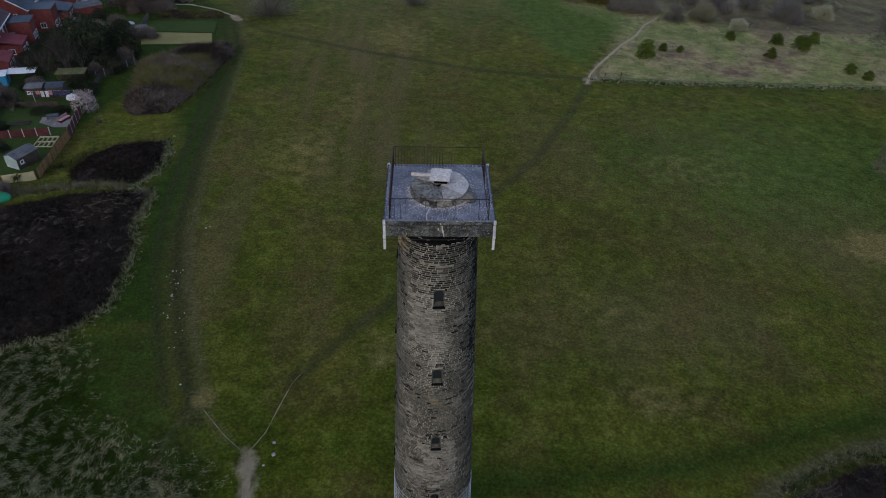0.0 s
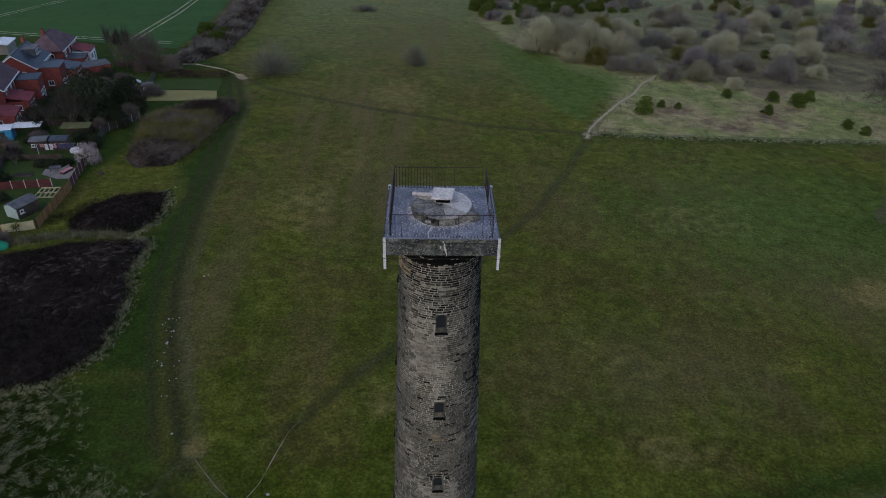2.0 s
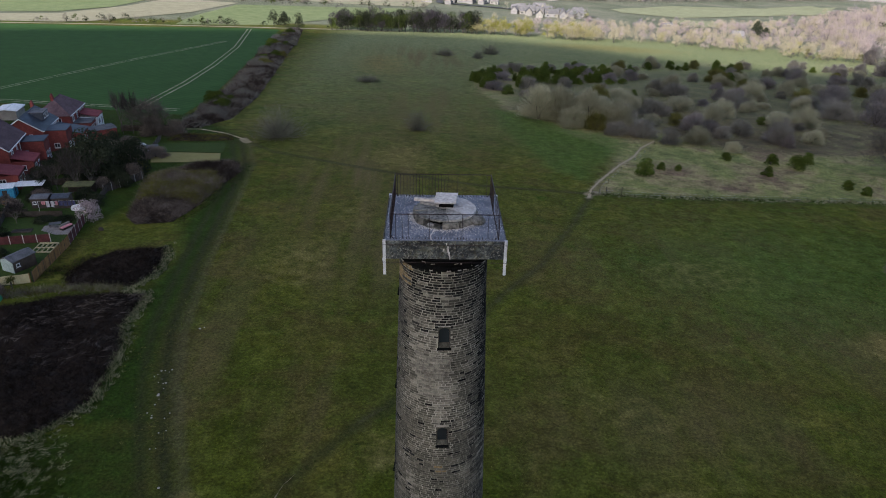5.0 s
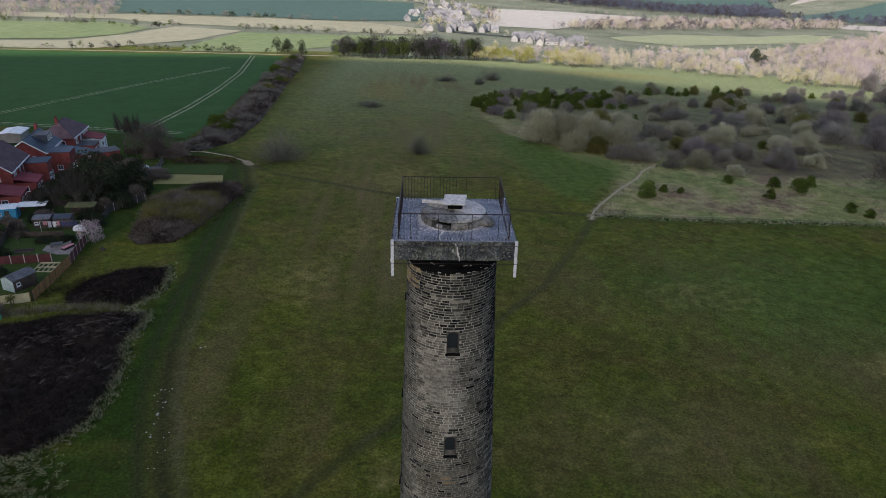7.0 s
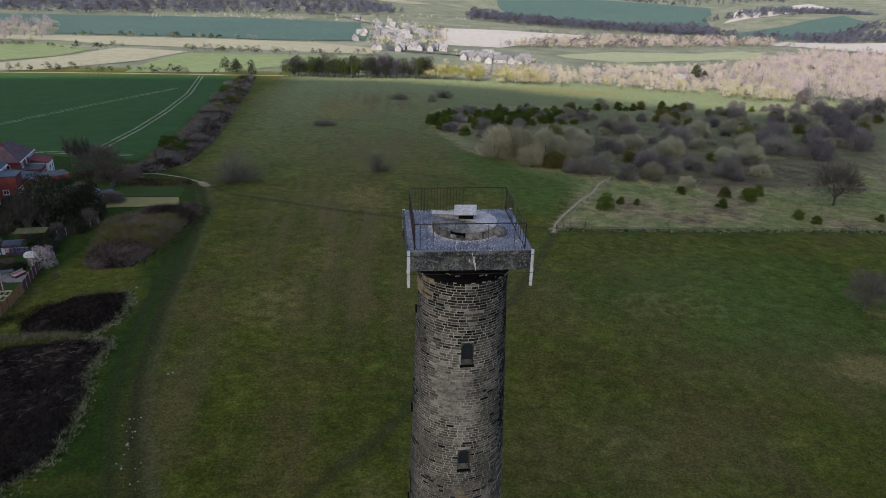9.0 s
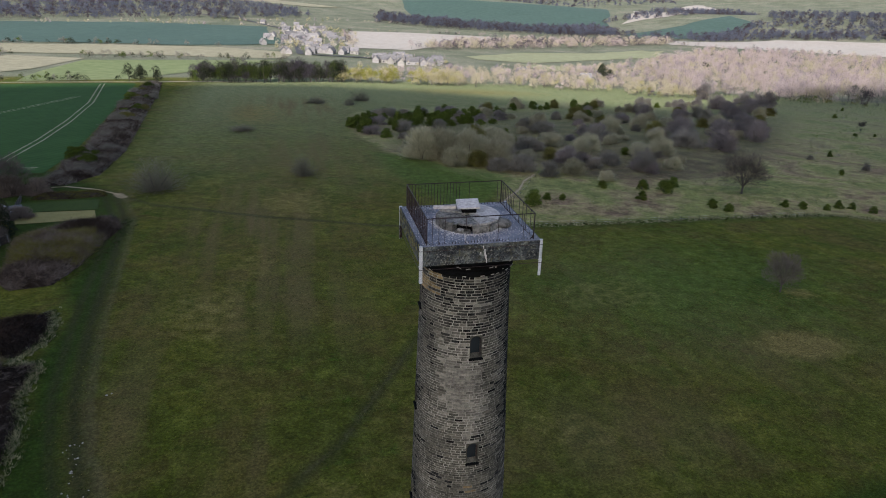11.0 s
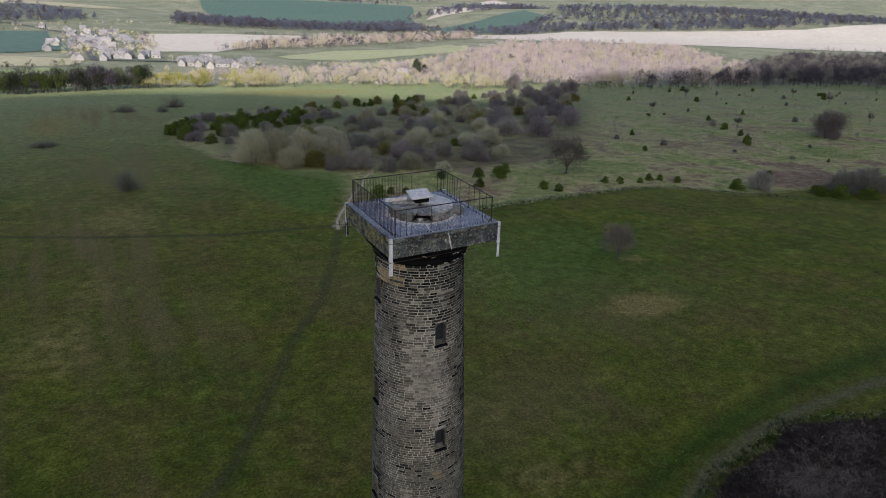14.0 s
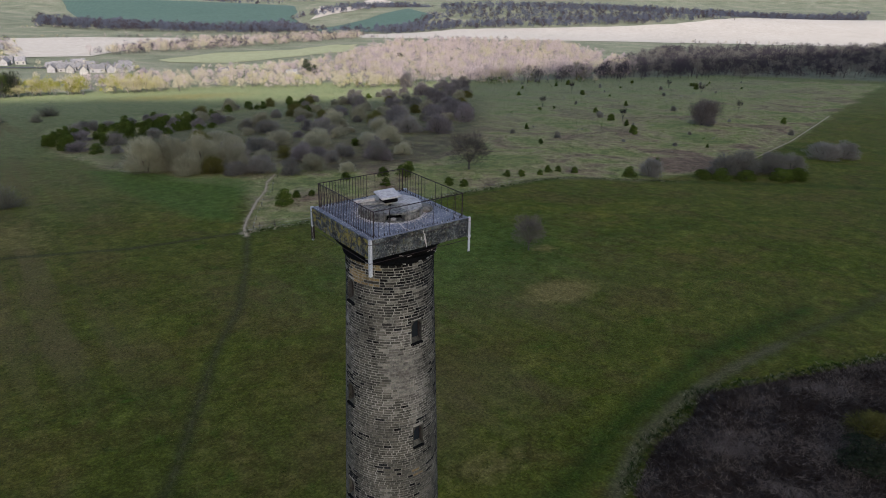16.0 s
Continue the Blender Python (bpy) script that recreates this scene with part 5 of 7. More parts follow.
def thatch(name, poly, per_m2, hgt, mats, label, seed, mound=0.8, lean=1.25, width=0.028, per=6, strands=0.0, strands_from=-1e9):
    """A tangle of dead stems over a low mound."""
    g = np.random.default_rng(seed)
    xs, ys = np.array([p[0] for p in poly]), np.array([p[1] for p in poly])
    area = 0.5 * abs(np.dot(xs, np.roll(ys, 1)) - np.dot(ys, np.roll(xs, 1)))
    pts = scatter(poly, int(area * per_m2), seed)
    edge = np.clip(line_dist(poly + [poly[0]], pts[:, 0], pts[:, 1]) / 2.5, 0, 1)
    lump = np.array([0.5 + 0.5 * noise.noise((a * 0.22, b * 0.22, seed)) for a, b in pts])
    up = edge * mound * (0.35 + 0.9 * lump)
    tone = np.array([noise.noise((a * 0.16, b * 0.16, seed + 9)) for a, b in pts]) + g.normal(size=len(pts)) * 0.32
    pick = np.digitize(tone, np.linspace(-0.08, 0.36, len(mats))[:len(mats) - 1] if len(mats) > 1 else [])
    vfs, idx = [], []
    for k in range(len(mats)):
        sel = pick == k
        if sel.any():
            vf = blades(pts[sel], per, hgt, width, g, lean, up[sel])
            vfs.append(vf)
            idx += [k] * len(vf[1])
    # long pale strands, combed one way by wind and rain
    if strands:
        p = scatter(poly, int(area * strands), seed + 5)
        p = p[g.random(len(p)) < np.clip(0.45 + 1.3 * np.array([noise.noise((a * 0.13, b * 0.13, seed + 2)) for a, b in p]), 0, 1)]
        p = p[p[:, 1] > strands_from + 3 * g.normal(size=len(p))]
        e = np.clip(line_dist(poly + [poly[0]], p[:, 0], p[:, 1]) / 2.5, 0, 1)
        lump = np.array([0.5 + 0.5 * noise.noise((a * 0.22, b * 0.22, seed)) for a, b in p])
        vf = combed(p, 5, 1.3, 0.022, 0.22, g, seed, e * mound * (0.35 + 0.9 * lump) + 0.25)
        vfs.append(vf)
        idx += [len(mats) + 1] * len(vf[1])
    # the mound that the stems stand on
    step = 0.9
    gx, gy = np.arange(xs.min(), xs.max() + step, step), np.arange(ys.min(), ys.max() + step, step)
    X, Y = np.meshgrid(gx, gy)
    e = np.where(inside(poly, X, Y), line_dist(poly + [poly[0]], X.ravel(), Y.ravel()).reshape(X.shape), -0.5)
    lump = np.array([0.5 + 0.5 * noise.noise((a * 0.22, b * 0.22, seed)) for a, b in zip(X.ravel(), Y.ravel())]).reshape(X.shape)
    Z = height(X, Y) + np.where(e > 0, np.clip(e / 2.5, 0, 1) * mound * (0.35 + 0.9 * lump), -0.3) - 0.04
    i = np.arange(X.size).reshape(X.shape)
    f = np.stack([i[:-1, :-1], i[:-1, 1:], i[1:, 1:], i[1:, :-1]], -1).reshape(-1, 4)
    keep = (e.ravel()[f] > -0.4).any(1)
    f = f[keep]
    tri = np.concatenate([f[:, [0, 1, 2]], f[:, [0, 2, 3]]])
    vfs.append((np.stack([X.ravel(), Y.ravel(), Z.ravel()], -1), tri))
    idx += [len(mats)] * len(tri)
    v, fa = merge(*vfs)
    ob = add_mesh(name, v, fa, [M[m] for m in mats] + [M["litter"], M["bramble_grey"]], idx=idx)
    return tagged(ob, label, "scrub", kind="stuff")


M["litter"] = surface("dead_leaf_litter", (0.014, 0.010, 0.007), (0.050, 0.036, 0.026), 0.5, 6.0, bumpy=0.8, bump_dist=0.1)
thatch("bramble_bank", SCRUB_A, 14, 0.5, ["bramble_dark", "bramble_dark", "bramble", "bramble"], "bank of dead brown bramble and bracken", 21, 1.0, strands=2.4, strands_from=69)
thatch("bramble_bank", SCRUB_B, 14, 0.5, ["bramble_dark", "bramble_dark", "bramble"], "dark patch of dead bracken beside the gardens", 22, 0.9, strands=0.2)
thatch("bramble_bank", [(-53.6, 115.2), (-55.4, 125), (-43.0, 124.6), (-43.4, 121), (-45.2, 113.5), (-51.0, 111.8)], 12, 0.8, ["bramble", "bramble_grey", "bramble_grey"], "grey-brown tangle of dead bramble", 23, 1.2)
thatch("bramble_bank", [(-54.8, 122), (-57.3, 133), (-57.0, 139.5), (-43.5, 140.5), (-42.0, 132.8), (-43.6, 121.5)], 12, 0.9, ["bramble_grey", "olive", "olive", "olive"], "olive-yellow thicket of young shoots", 27, 1.7)
thatch("bramble_bank", [(-57.8, 137.4), (-51.5, 146.7), (-42.5, 149.6), (-40.7, 142.7), (-42.0, 134.8), (-49, 138.5)], 12, 0.8, ["bramble", "bramble", "bramble_grey"], "dark brown tangle of bramble below a mown plot", 28, 1.4)
thatch("bramble_bank", SCRUB_D, 12, 0.55, ["bramble", "bramble", "bramble_grey"], "bank of dead brown bracken beside a path", 24, 0.9, strands=1.2)
HEDGE_W = [(-79, 409), (-72, 409), (-66, 358), (-61.5, 300), (-57.5, 257), (-54.5, 220), (-55, 190), (-60, 180), (-66, 178), (-66, 190), (-66, 220), (-70, 258), (-73, 300), (-77, 358)]
thatch("hedge_scrub", HEDGE_W, 3.2, 1.0, ["bramble", "bramble_grey", "twig"], "long strip of brown scrub between field and meadow", 25, 1.2, width=0.07)
thatch("bramble_bank", [(-63.5, 172), (-50, 173), (-48.5, 168.5), (-56, 166.5), (-64, 166)], 10, 0.5, ["bramble", "olive"], "low dark bramble patch by the path", 26, 1.0)


def grass_edge(name, pts, n, spread, hgt, mats, label, seed, width=0.05, per=6):
    g = np.random.default_rng(seed)
    pts = np.array(pts, dtype=float)
    seg = np.hypot(*np.diff(pts, axis=0).T)
    s = g.uniform(0, seg.sum(), n)
    cum = np.concatenate([[0], np.cumsum(seg)])
    k = np.clip(np.searchsorted(cum, s) - 1, 0, len(seg) - 1)
    u = ((s - cum[k]) / seg[k])[:, None]
    p = pts[k] + (pts[k + 1] - pts[k]) * u + g.normal(size=(n, 2)) * spread
    idx, vfs = [], []
    pick = g.integers(0, len(mats), n)
    for q in range(len(mats)):
        vf = blades(p[pick == q], per, hgt, width, g, 0.8)
        vfs.append(vf)
        idx += [q] * len(vf[1])
    v, f = merge(*vfs)
    return tagged(add_mesh(name, v, f, [M[m] for m in mats], idx=idx), label, "grass", kind="stuff")


grass_edge("straw_verge", [(-54, 49), (-45.2, 53.0), (-39.5, 55.5), (-36.6, 60), (-36.6, 66.3), (-37.7, 73.5), (-39.3, 78), (-39.4, 86), (-43, 87), (-40.6, 92), (-40.9, 99), (-42.5, 103)], 1500, 0.5, 0.42, ["straw", "straw", "nettle"], "straw-pale dead grass along the scrub's edge", 31)
grass_edge("straw_verge", [(33.1, 36.8), (41.5, 41), (49.8, 42), (55.6, 44.4), (65.3, 41.5), (86.0, 35.2), (110, 27)], 900, 0.5, 0.4, ["straw", "nettle", "nettle"], "pale and green tussocks along the scrub's edge", 32, 0.028, 9)
grass_edge("straw_verge", [(-45, 113), (-42.5, 123), (-41.3, 133), (-40, 143), (-41.5, 150)], 500, 1.2, 0.35, ["nettle", "bramble", "nettle"], "green tussocks beside the thicket", 33, 0.025)
grass_edge("straw_verge", [(-59, 84.5), (-53, 86.8), (-48, 87.6), (-43.5, 87.4)], 500, 0.7, 0.7, ["straw", "bramble_grey", "olive"], "tall pale dead grass between bramble banks", 35, 0.022, 8)
grass_edge("straw_verge", [(-58, 91), (-54, 93), (-52.5, 98)], 300, 1.2, 0.5, ["olive", "nettle", "bramble"], "rank grass beside a fence", 36, 0.025, 8)
grass_edge("straw_verge", FIELD_EDGE[:9], 900, 0.5, 0.4, ["straw", "straw", "blade"], "straw-pale grass along the field boundary", 34, 0.05)


def tussocks():
    g = np.random.default_rng(41)
    vfs, idx = [], []
    pts = scatter(TUSSOCK, 27000, 42)
    inner = line_dist(TUSSOCK[1:6], pts[:, 0], pts[:, 1])
    pts = pts[g.random(len(pts)) < np.clip(inner / 6.0, 0.04, 1)]
    tone = np.array([0.45 * noise.noise((a * 0.16, b * 0.16, 7)) + 0.8 * noise.noise((a * 1.1, b * 1.1, 2)) for a, b in pts]) + g.normal(size=len(pts)) * 0.18
    for q, sel in enumerate((tone > 0.06, (tone <= 0.06) & (tone > -0.16), tone <= -0.16)):
        vf = combed(pts[sel], 7, (0.36, 0.32, 0.28)[q], (0.022, 0.02, 0.018)[q], (0.26, 0.20, 0.14)[q], g, 44, 0.0, 0.85)
        vfs.append(vf)
        idx += [q] * len(vf[1])
    v, f = merge(*vfs)
    tagged(add_mesh("tussock_grass", v, f, [M["straw"], M["nettle"], M["blade"]], idx=idx), "rough tussock grass, straw and green", "grass", kind="stuff")
    # short tufts in the meadow near the column
    area = [(-40, 60), (-34, 46), (-20, 48), (30, 40), (62, 50), (95, 95), (60, 125), (0, 135), (-34, 118), (-36, 80)]
    pts = scatter(area, 30000, 43)
    tone = np.array([noise.noise((a * 0.09, b * 0.09, 3)) for a, b in pts]) + g.normal(size=len(pts)) * 0.15
    keep = g.random(len(pts)) < 0.35 + tone
    pts, tone = pts[keep], tone[keep]
    vfs, idx = [], []
    for q, sel in enumerate((tone > 0.2, tone <= 0.2)):
        vf = blades(pts[sel], 5, 0.16, 0.035, g, 1.1)
        vfs.append(vf)
        idx += [q] * len(vf[1])
    v, f = merge(*vfs)
    tagged(add_mesh("meadow_tufts", v, f, [M["olive"], M["blade"]], idx=idx), "short tufts of meadow grass", "grass", kind="stuff")


tussocks()

# shrubs and trees of the pasture, meadow and gardens
for x, y, w, h, k in ((33, 208, 14, 11.5, "willow"), (40, 206, 13, 12.5, "willow"), (48, 205, 14, 11.5, "willow"), (55, 199, 12, 9.5, "willow"), (42, 199, 11, 8, "willow"), (48, 196.5, 9, 6, "olive"), (58, 205, 12, 8, "thicket"), (60, 190, 11, 6.5, "thicket"), (53, 191, 9, 5, "thicket"),
                      (66, 184, 8, 5, "thicket"), (74, 186, 9, 5.5, "willow"), (120, 217, 12, 7, "willow"), (110, 214, 11, 6, "willow"), (138, 232, 16, 7, "thicket"), (104, 200, 9, 5, "thicket"),
                      (96, 226, 12, 6.5, "willow"), (107, 243, 13, 6.5, "thicket"), (84, 232, 12, 6, "willow"), (72, 222, 11, 6, "thicket"), (66, 240, 12, 6, "willow"), (90, 255, 13, 6.5, "thicket"),
                      (122, 262, 12, 7, "willow"), (80, 205, 9, 5, "willow"), (92, 200, 9, 5, "thicket"), (56, 225, 9, 5, "thicket")):
    plant(k, x, y, w, h, "grey-tan budding willow bush" if k == "willow" else "bare brown-grey thicket bush", group="willow scrub")
for x, y, w, h in ((-3.4, 186.5, 8.5, 7.5), (-38.7, 173.5, 15.5, 10), (-22.6, 256.9, 12, 3), (7, 334, 12, 4), (29, 345, 12, 6.5), (22, 328, 7, 5)):
    plant("sparse", x, y, w, h, "bare grey bush alone in the meadow", group="meadow bushes")
plant("bare_tree", 76.5, 96.8, 7.0, 7.4, "bare rounded tree alone on the green meadow", "tree", name="bare_tree")
plant("bare_tree", 114.4, 163.0, 14, 11, "bare spreading tree in rough pasture", "tree", name="bare_tree")
for x, y, w, h in ((268, 186, 15, 11), (276, 189, 14, 11)):
    plant("bare_tree", x, y, w, h, "dark bare tree in rough pasture", "tree", name="bare_tree")
    plant("violet", x, y, w * 0.8, h * 0.85, "dark twiggy thicket under a tree")
for x, y, w, h, k in ((155.6, 128.1, 9, 6.5, "thicket"), (178, 118, 12, 7, "thicket"), (186, 116, 13, 8, "thicket"), (195, 112, 13, 7, "thicket"), (203, 110, 11, 6, "thicket"), (234, 115, 15, 7, "thicket"), (243, 112, 13, 6.5, "thicket"),
                      (171, 114, 7, 3.5, "gorse"), (177, 110, 7, 3, "gorse"), (186, 104, 8, 4, "gorse"), (191, 102, 8, 4, "gorse"), (167, 118, 6, 3, "gorse"), (150, 131, 5, 3, "gorse")):
    plant(k, x, y, w, h, {"gorse": "dark green gorse bush in scrub", "thicket": "bare brown thicket bush in pasture", "willow": "grey budding bush in pasture"}[k], group="pasture bushes")
for x, y, s in ((50.5, 154, 5.2), (56, 159, 2.6), (81.5, 158, 3.2), (97, 150, 3.2), (99, 146, 3), (118, 150, 2.6), (122, 148, 2.8), (128, 146.5, 2.2), (133, 148, 2.8), (136, 147, 2.4), (139, 143, 2.6), (92, 165, 5), (87, 168, 4), (98, 171, 4), (76, 170, 3), (60, 158.5, 2.2)):
    plant("gorse", x, y, s, s * 0.78, "dark green gorse bush in pasture", group="gorse bushes")
for x, y, w, h in ((165, 250, 13, 9), (178, 246, 12, 9), (152, 262, 12, 8), (190, 268, 13, 8), (205, 300, 12, 8), (225, 345, 14, 9), (248, 356, 14, 9), (262, 362, 12, 8), (244, 389, 13, 11), (149, 226, 15, 8), (186, 256, 12, 8), (198, 284, 12, 8), (214, 318, 13, 8), (236, 332, 13, 8), (172, 262, 11, 7), (276, 372, 14, 9)):
    plant("violet", x, y, w, h, "dense violet-brown bare thicket in pasture", group="pasture thickets")
g_sc = np.random.default_rng(51)
SCRUB_ZONE = [(16, 262), (24, 300), (86, 322), (150, 348), (238, 375), (252, 330), (172, 245), (128, 200), (80, 178), (62, 208), (36, 225)]
SCRUB_LABEL = {"gorse": "dark green gorse bush in scrub", "thicket": "bare brown-grey thicket bush", "willow": "grey-tan budding willow bush in scrub", "olive": "olive-brown scrub bush in leaf", "bramble": "dark brown bramble mound in scrub", "violet": "bare violet-brown thicket bush in scrub"}


def crown_heap(name, items, label):
    """Bushes too many to count, joined: kind, place, width and height of each."""
    kinds = sorted({it[0] for it in items})
    vfs, idx = [], []
    for k, x, y, w, h in items:
        me = PROTO[k][rnd.randrange(len(PROTO[k]))][0]
        v = np.zeros(len(me.vertices) * 3)
        me.vertices.foreach_get("co", v)
        a = rnd.uniform(0, 6.283)
        v = v.reshape(-1, 3) @ np.array([[math.cos(a), math.sin(a), 0], [-math.sin(a), math.cos(a), 0], [0, 0, 1]]) * np.array([w, w, h]) + np.array([x, y, far_z(x, y) - 0.05])
        vfs.append((v, np.arange(len(v)).reshape(-1, 3)))
        idx += [kinds.index(k)] * (len(v) // 3)
    v, f = merge(*vfs)
    mats = [PROTO[k][0][0].materials[0] for k in kinds]
    return tagged(add_mesh(name, v, f, mats, idx=idx), label, "scrub", kind="stuff")


joined = []
for i, (x, y) in enumerate(sorted(scatter(SCRUB_ZONE, 205, 52).tolist(), key=lambda p: p[1] + 0.2 * p[0])):
    left = x < 78 and y > 238
    k = (("gorse", "thicket", "gorse", "violet", "gorse") if left else ("willow", "violet", "thicket", "willow", "willow", "willow", "olive", "gorse", "thicket", "violet"))[g_sc.integers(0, 5 if left else 10)]
    w = g_sc.uniform(4.5, 10) if k != "gorse" else g_sc.uniform(3, 5.5)
    h = w * g_sc.uniform(0.45, 0.8)
    if i < 100:
        plant(k, x, y, w, h, SCRUB_LABEL[k], group="scrub bushes")
    else:
        joined.append((k, x, y, w, h))
crown_heap("scrub_thicket", joined, "dense thicket of grey willow, bare twigs and gorse")
gorse_far = []
for x, y in np.concatenate([scatter([(14, 250), (40, 262), (76, 283), (80, 300), (40, 300), (20, 285)], 46, 53), scatter([(80, 300), (170, 340), (175, 352), (80, 318)], 9, 56)]):
    gorse_far.append((x, y))
for x, y in scatter([(150, 150), (215, 100), (330, 180), (500, 300), (430, 350), (250, 375), (262, 320), (180, 235), (135, 185)], 48, 54):
    s = g_sc.uniform(1.2, 4.2)
    plant("gorse" if g_sc.random() < 0.55 else "thicket", x, y, s, s * g_sc.uniform(0.7, 1.1), "small dark bush in the rough pasture", group="pasture bushes")
for x, y in scatter([(180, 150), (330, 190), (480, 300), (380, 345), (255, 350), (190, 260)], 6, 55):
    plant("thin_tree", x, y, 4.5, 6, "thin bare young tree in rough pasture", "tree", "young trees", "bare_tree")


def grass_heath():
    """Rough tussocks of the pasture beyond the meadow."""
    g = np.random.default_rng(61)
    pts = scatter(PASTURE_E, 16000, 62)
    tone = np.array([noise.noise((a * 0.06, b * 0.06, 5)) for a, b in pts]) + g.normal(size=len(pts)) * 0.15
    vfs, idx = [], []
    for q, sel in enumerate((tone > 0.18, (tone <= 0.18) & (tone > -0.1), tone <= -0.1)):
        vf = blades(pts[sel], 4, 0.32, 0.05, g, 1.2)
        vfs.append(vf)
        idx += [q] * len(vf[1])
    v, f = merge(*vfs)
    tagged(add_mesh("pasture_tussocks", v, f, [M["straw"], M["rough_blade"], M["rough_blade"]], idx=idx), "straw and green tussocks of rough pasture", "grass", kind="stuff")


M["rough_blade"] = foliage("pale_rough_blades", (0.07, 0.088, 0.03), (0.15, 0.155, 0.065), vary=0.2)
grass_heath()


def wood(name, pts, hmin, hmax, mats, label, seed, leaf=0.55, per=110, wide=0.42, trunks=True):
    """Far trees that nobody could count: trunks, and crowns of small clumps."""
    g = np.random.default_rng(seed)
    vfs, idx = [], []
    for x, y in pts:
        h = g.uniform(hmin, hmax)
        lob = lobes(g, 9, wide * h * 0.62, h * 0.16, h * 0.85, h * 0.13, h * 0.24)
        z = far_z(x, y) + 0.2
        at = np.array([x, y, z])
        c, d = shell(g, lob, int(per * 0.8))
        body = leaf_tris(c * np.array([0.93, 0.93, 0.96]) + at, d, 0.5 * leaf * h / 10, g, 0.98, 1.3)
        c, d = shell(g, lob, int(per * 2.0))
        rise = d * 0.5 + np.array([0, 0, 0.75]) + g.normal(size=d.shape) * 0.22
        spray = twig_tris(c + at - rise * (0.055 * h), c + at + rise * (0.04 * h), 0.15 * leaf * h / 10, g, d)
        vf = merge(body, spray)
        vfs.append(vf)
        idx += [int(g.integers(0, len(mats)))] * len(vf[1])
        if trunks:
            root = np.array([[x, y, z - 0.5]] * 3)
            tip = root + np.array([[g.normal() * h * 0.12, g.normal() * h * 0.12, h * 0.95] for _ in range(3)])
            vf = twig_tris(root, tip, 0.02 * h / 2, g)
            vfs.append(vf)
            idx += [len(mats)] * len(vf[1])
    v, f = merge(*vfs)
    ob = add_mesh(name, v, f, [M[m] for m in mats] + [M["bark"]], idx=idx)
    return tagged(ob, label, "woodland", kind="stuff")


def along(pts, n, spread, seed):
    g = np.random.default_rng(seed)
    pts = np.array(pts, dtype=float)
    seg = np.hypot(*np.diff(pts, axis=0).T)
    cum = np.concatenate([[0], np.cumsum(seg)])
    s = np.sort(g.uniform(0, cum[-1], n))
    k = np.clip(np.searchsorted(cum, s) - 1, 0, len(seg) - 1)
    return pts[k] + (pts[k + 1] - pts[k]) * ((s - cum[k]) / seg[k])[:, None] + g.normal(size=(n, 2)) * spread


g_go = random.Random(70)
crown_heap("gorse_scrub", [("gorse", x, y, w, w * g_go.uniform(0.75, 1.05)) for x, y, w in ((x, y, g_go.uniform(3.0, 5.5)) for x, y in gorse_far)], "dark green gorse scrub")
wood("pasture_scrub", scatter([(150, 150), (215, 130), (330, 180), (500, 290), (430, 350), (250, 375), (262, 320), (180, 235), (135, 185)], 110, 68), 0.8, 2.2, ["gorse", "twig", "straw"], "small dark bushes dotted over rough pasture", 69, 0.9, 60, 0.75, False)
wood("tree_row", along([(-52, 418), (-20, 420), (28, 430)], 90, 2.2, 71), 11, 15.5, ["evergreen", "wood_dark_shade", "ivy", "evergreen"], "row of dark ivy-clad trees at the meadow's end", 72, 0.4, 210, 0.36)
wood("dark_conifers", along([(-88, 418), (-74, 412)], 8, 1.5, 73), 8, 10.5, ["evergreen"], "dark evergreen trees at the hedge's end", 74, 0.5, 170, 0.35)
wood("dark_conifers", along([(-58, 414), (-50, 416)], 4, 1.0, 75), 6, 9, ["evergreen", "gorse"], "dark evergreen trees beside a track", 76, 0.5, 150, 0.35)
wood("budding_trees", along([(26, 428), (60, 427), (100, 424)], 44, 3.0, 77), 9, 13, ["spring", "spring", "wood_tan", "wood_gold"], "yellow-green budding trees at the meadow's end", 78, 0.42, 160)
wood("budding_wood", along([(80, 428), (137, 428), (185, 414), (240, 400)], 85, 6.0, 79), 6, 11, ["wood_tan", "wood_gold", "wood_tan", "wood_pink", "wood_tan"], "tan budding edge of the wood", 80, 0.42, 130)
wood("bare_wood", scatter([(24, 440), (100, 436), (190, 420), (250, 410), (345, 570), (300, 610), (240, 560), (150, 515), (60, 480)], 420, 81), 6, 10, ["wood_pink", "wood_tan", "wood_mauve", "wood_tan"], "bare pinkish-brown woodland", 82, 0.36, 170)
wood("bare_wood", scatter([(240, 410), (330, 385), (440, 372), (520, 420), (660, 640), (600, 740), (489, 770), (390, 690), (300, 600)], 1150, 83), 11, 15.5, ["wood_pink", "wood_pink", "wood_mauve", "wood_tan"], "broad bare pinkish-brown woodland", 84, 0.38, 150)
# bare wood like its neighbours, darkened in colour for the cloud's shade
wood("dark_wood", scatter([(330, 380), (440, 362), (525, 328), (630, 252), (760, 180), (980, 380), (767, 478), (690, 530), (560, 470), (440, 400)], 1200, 85), 12, 17, ["wood_dark_shade", "wood_dark_shade", "twig"], "dark bare woodland, cloud shade put in its crown colour", 86, 0.42, 130)
wood("dark_scrub_edge", along([(205, 392), (250, 395), (330, 372), (400, 360)], 40, 5.0, 87), 4, 8, ["gorse", "olive", "wood_dark_shade", "wood_tan"], "mixed scrub at the wood's edge", 88, 0.5, 110)
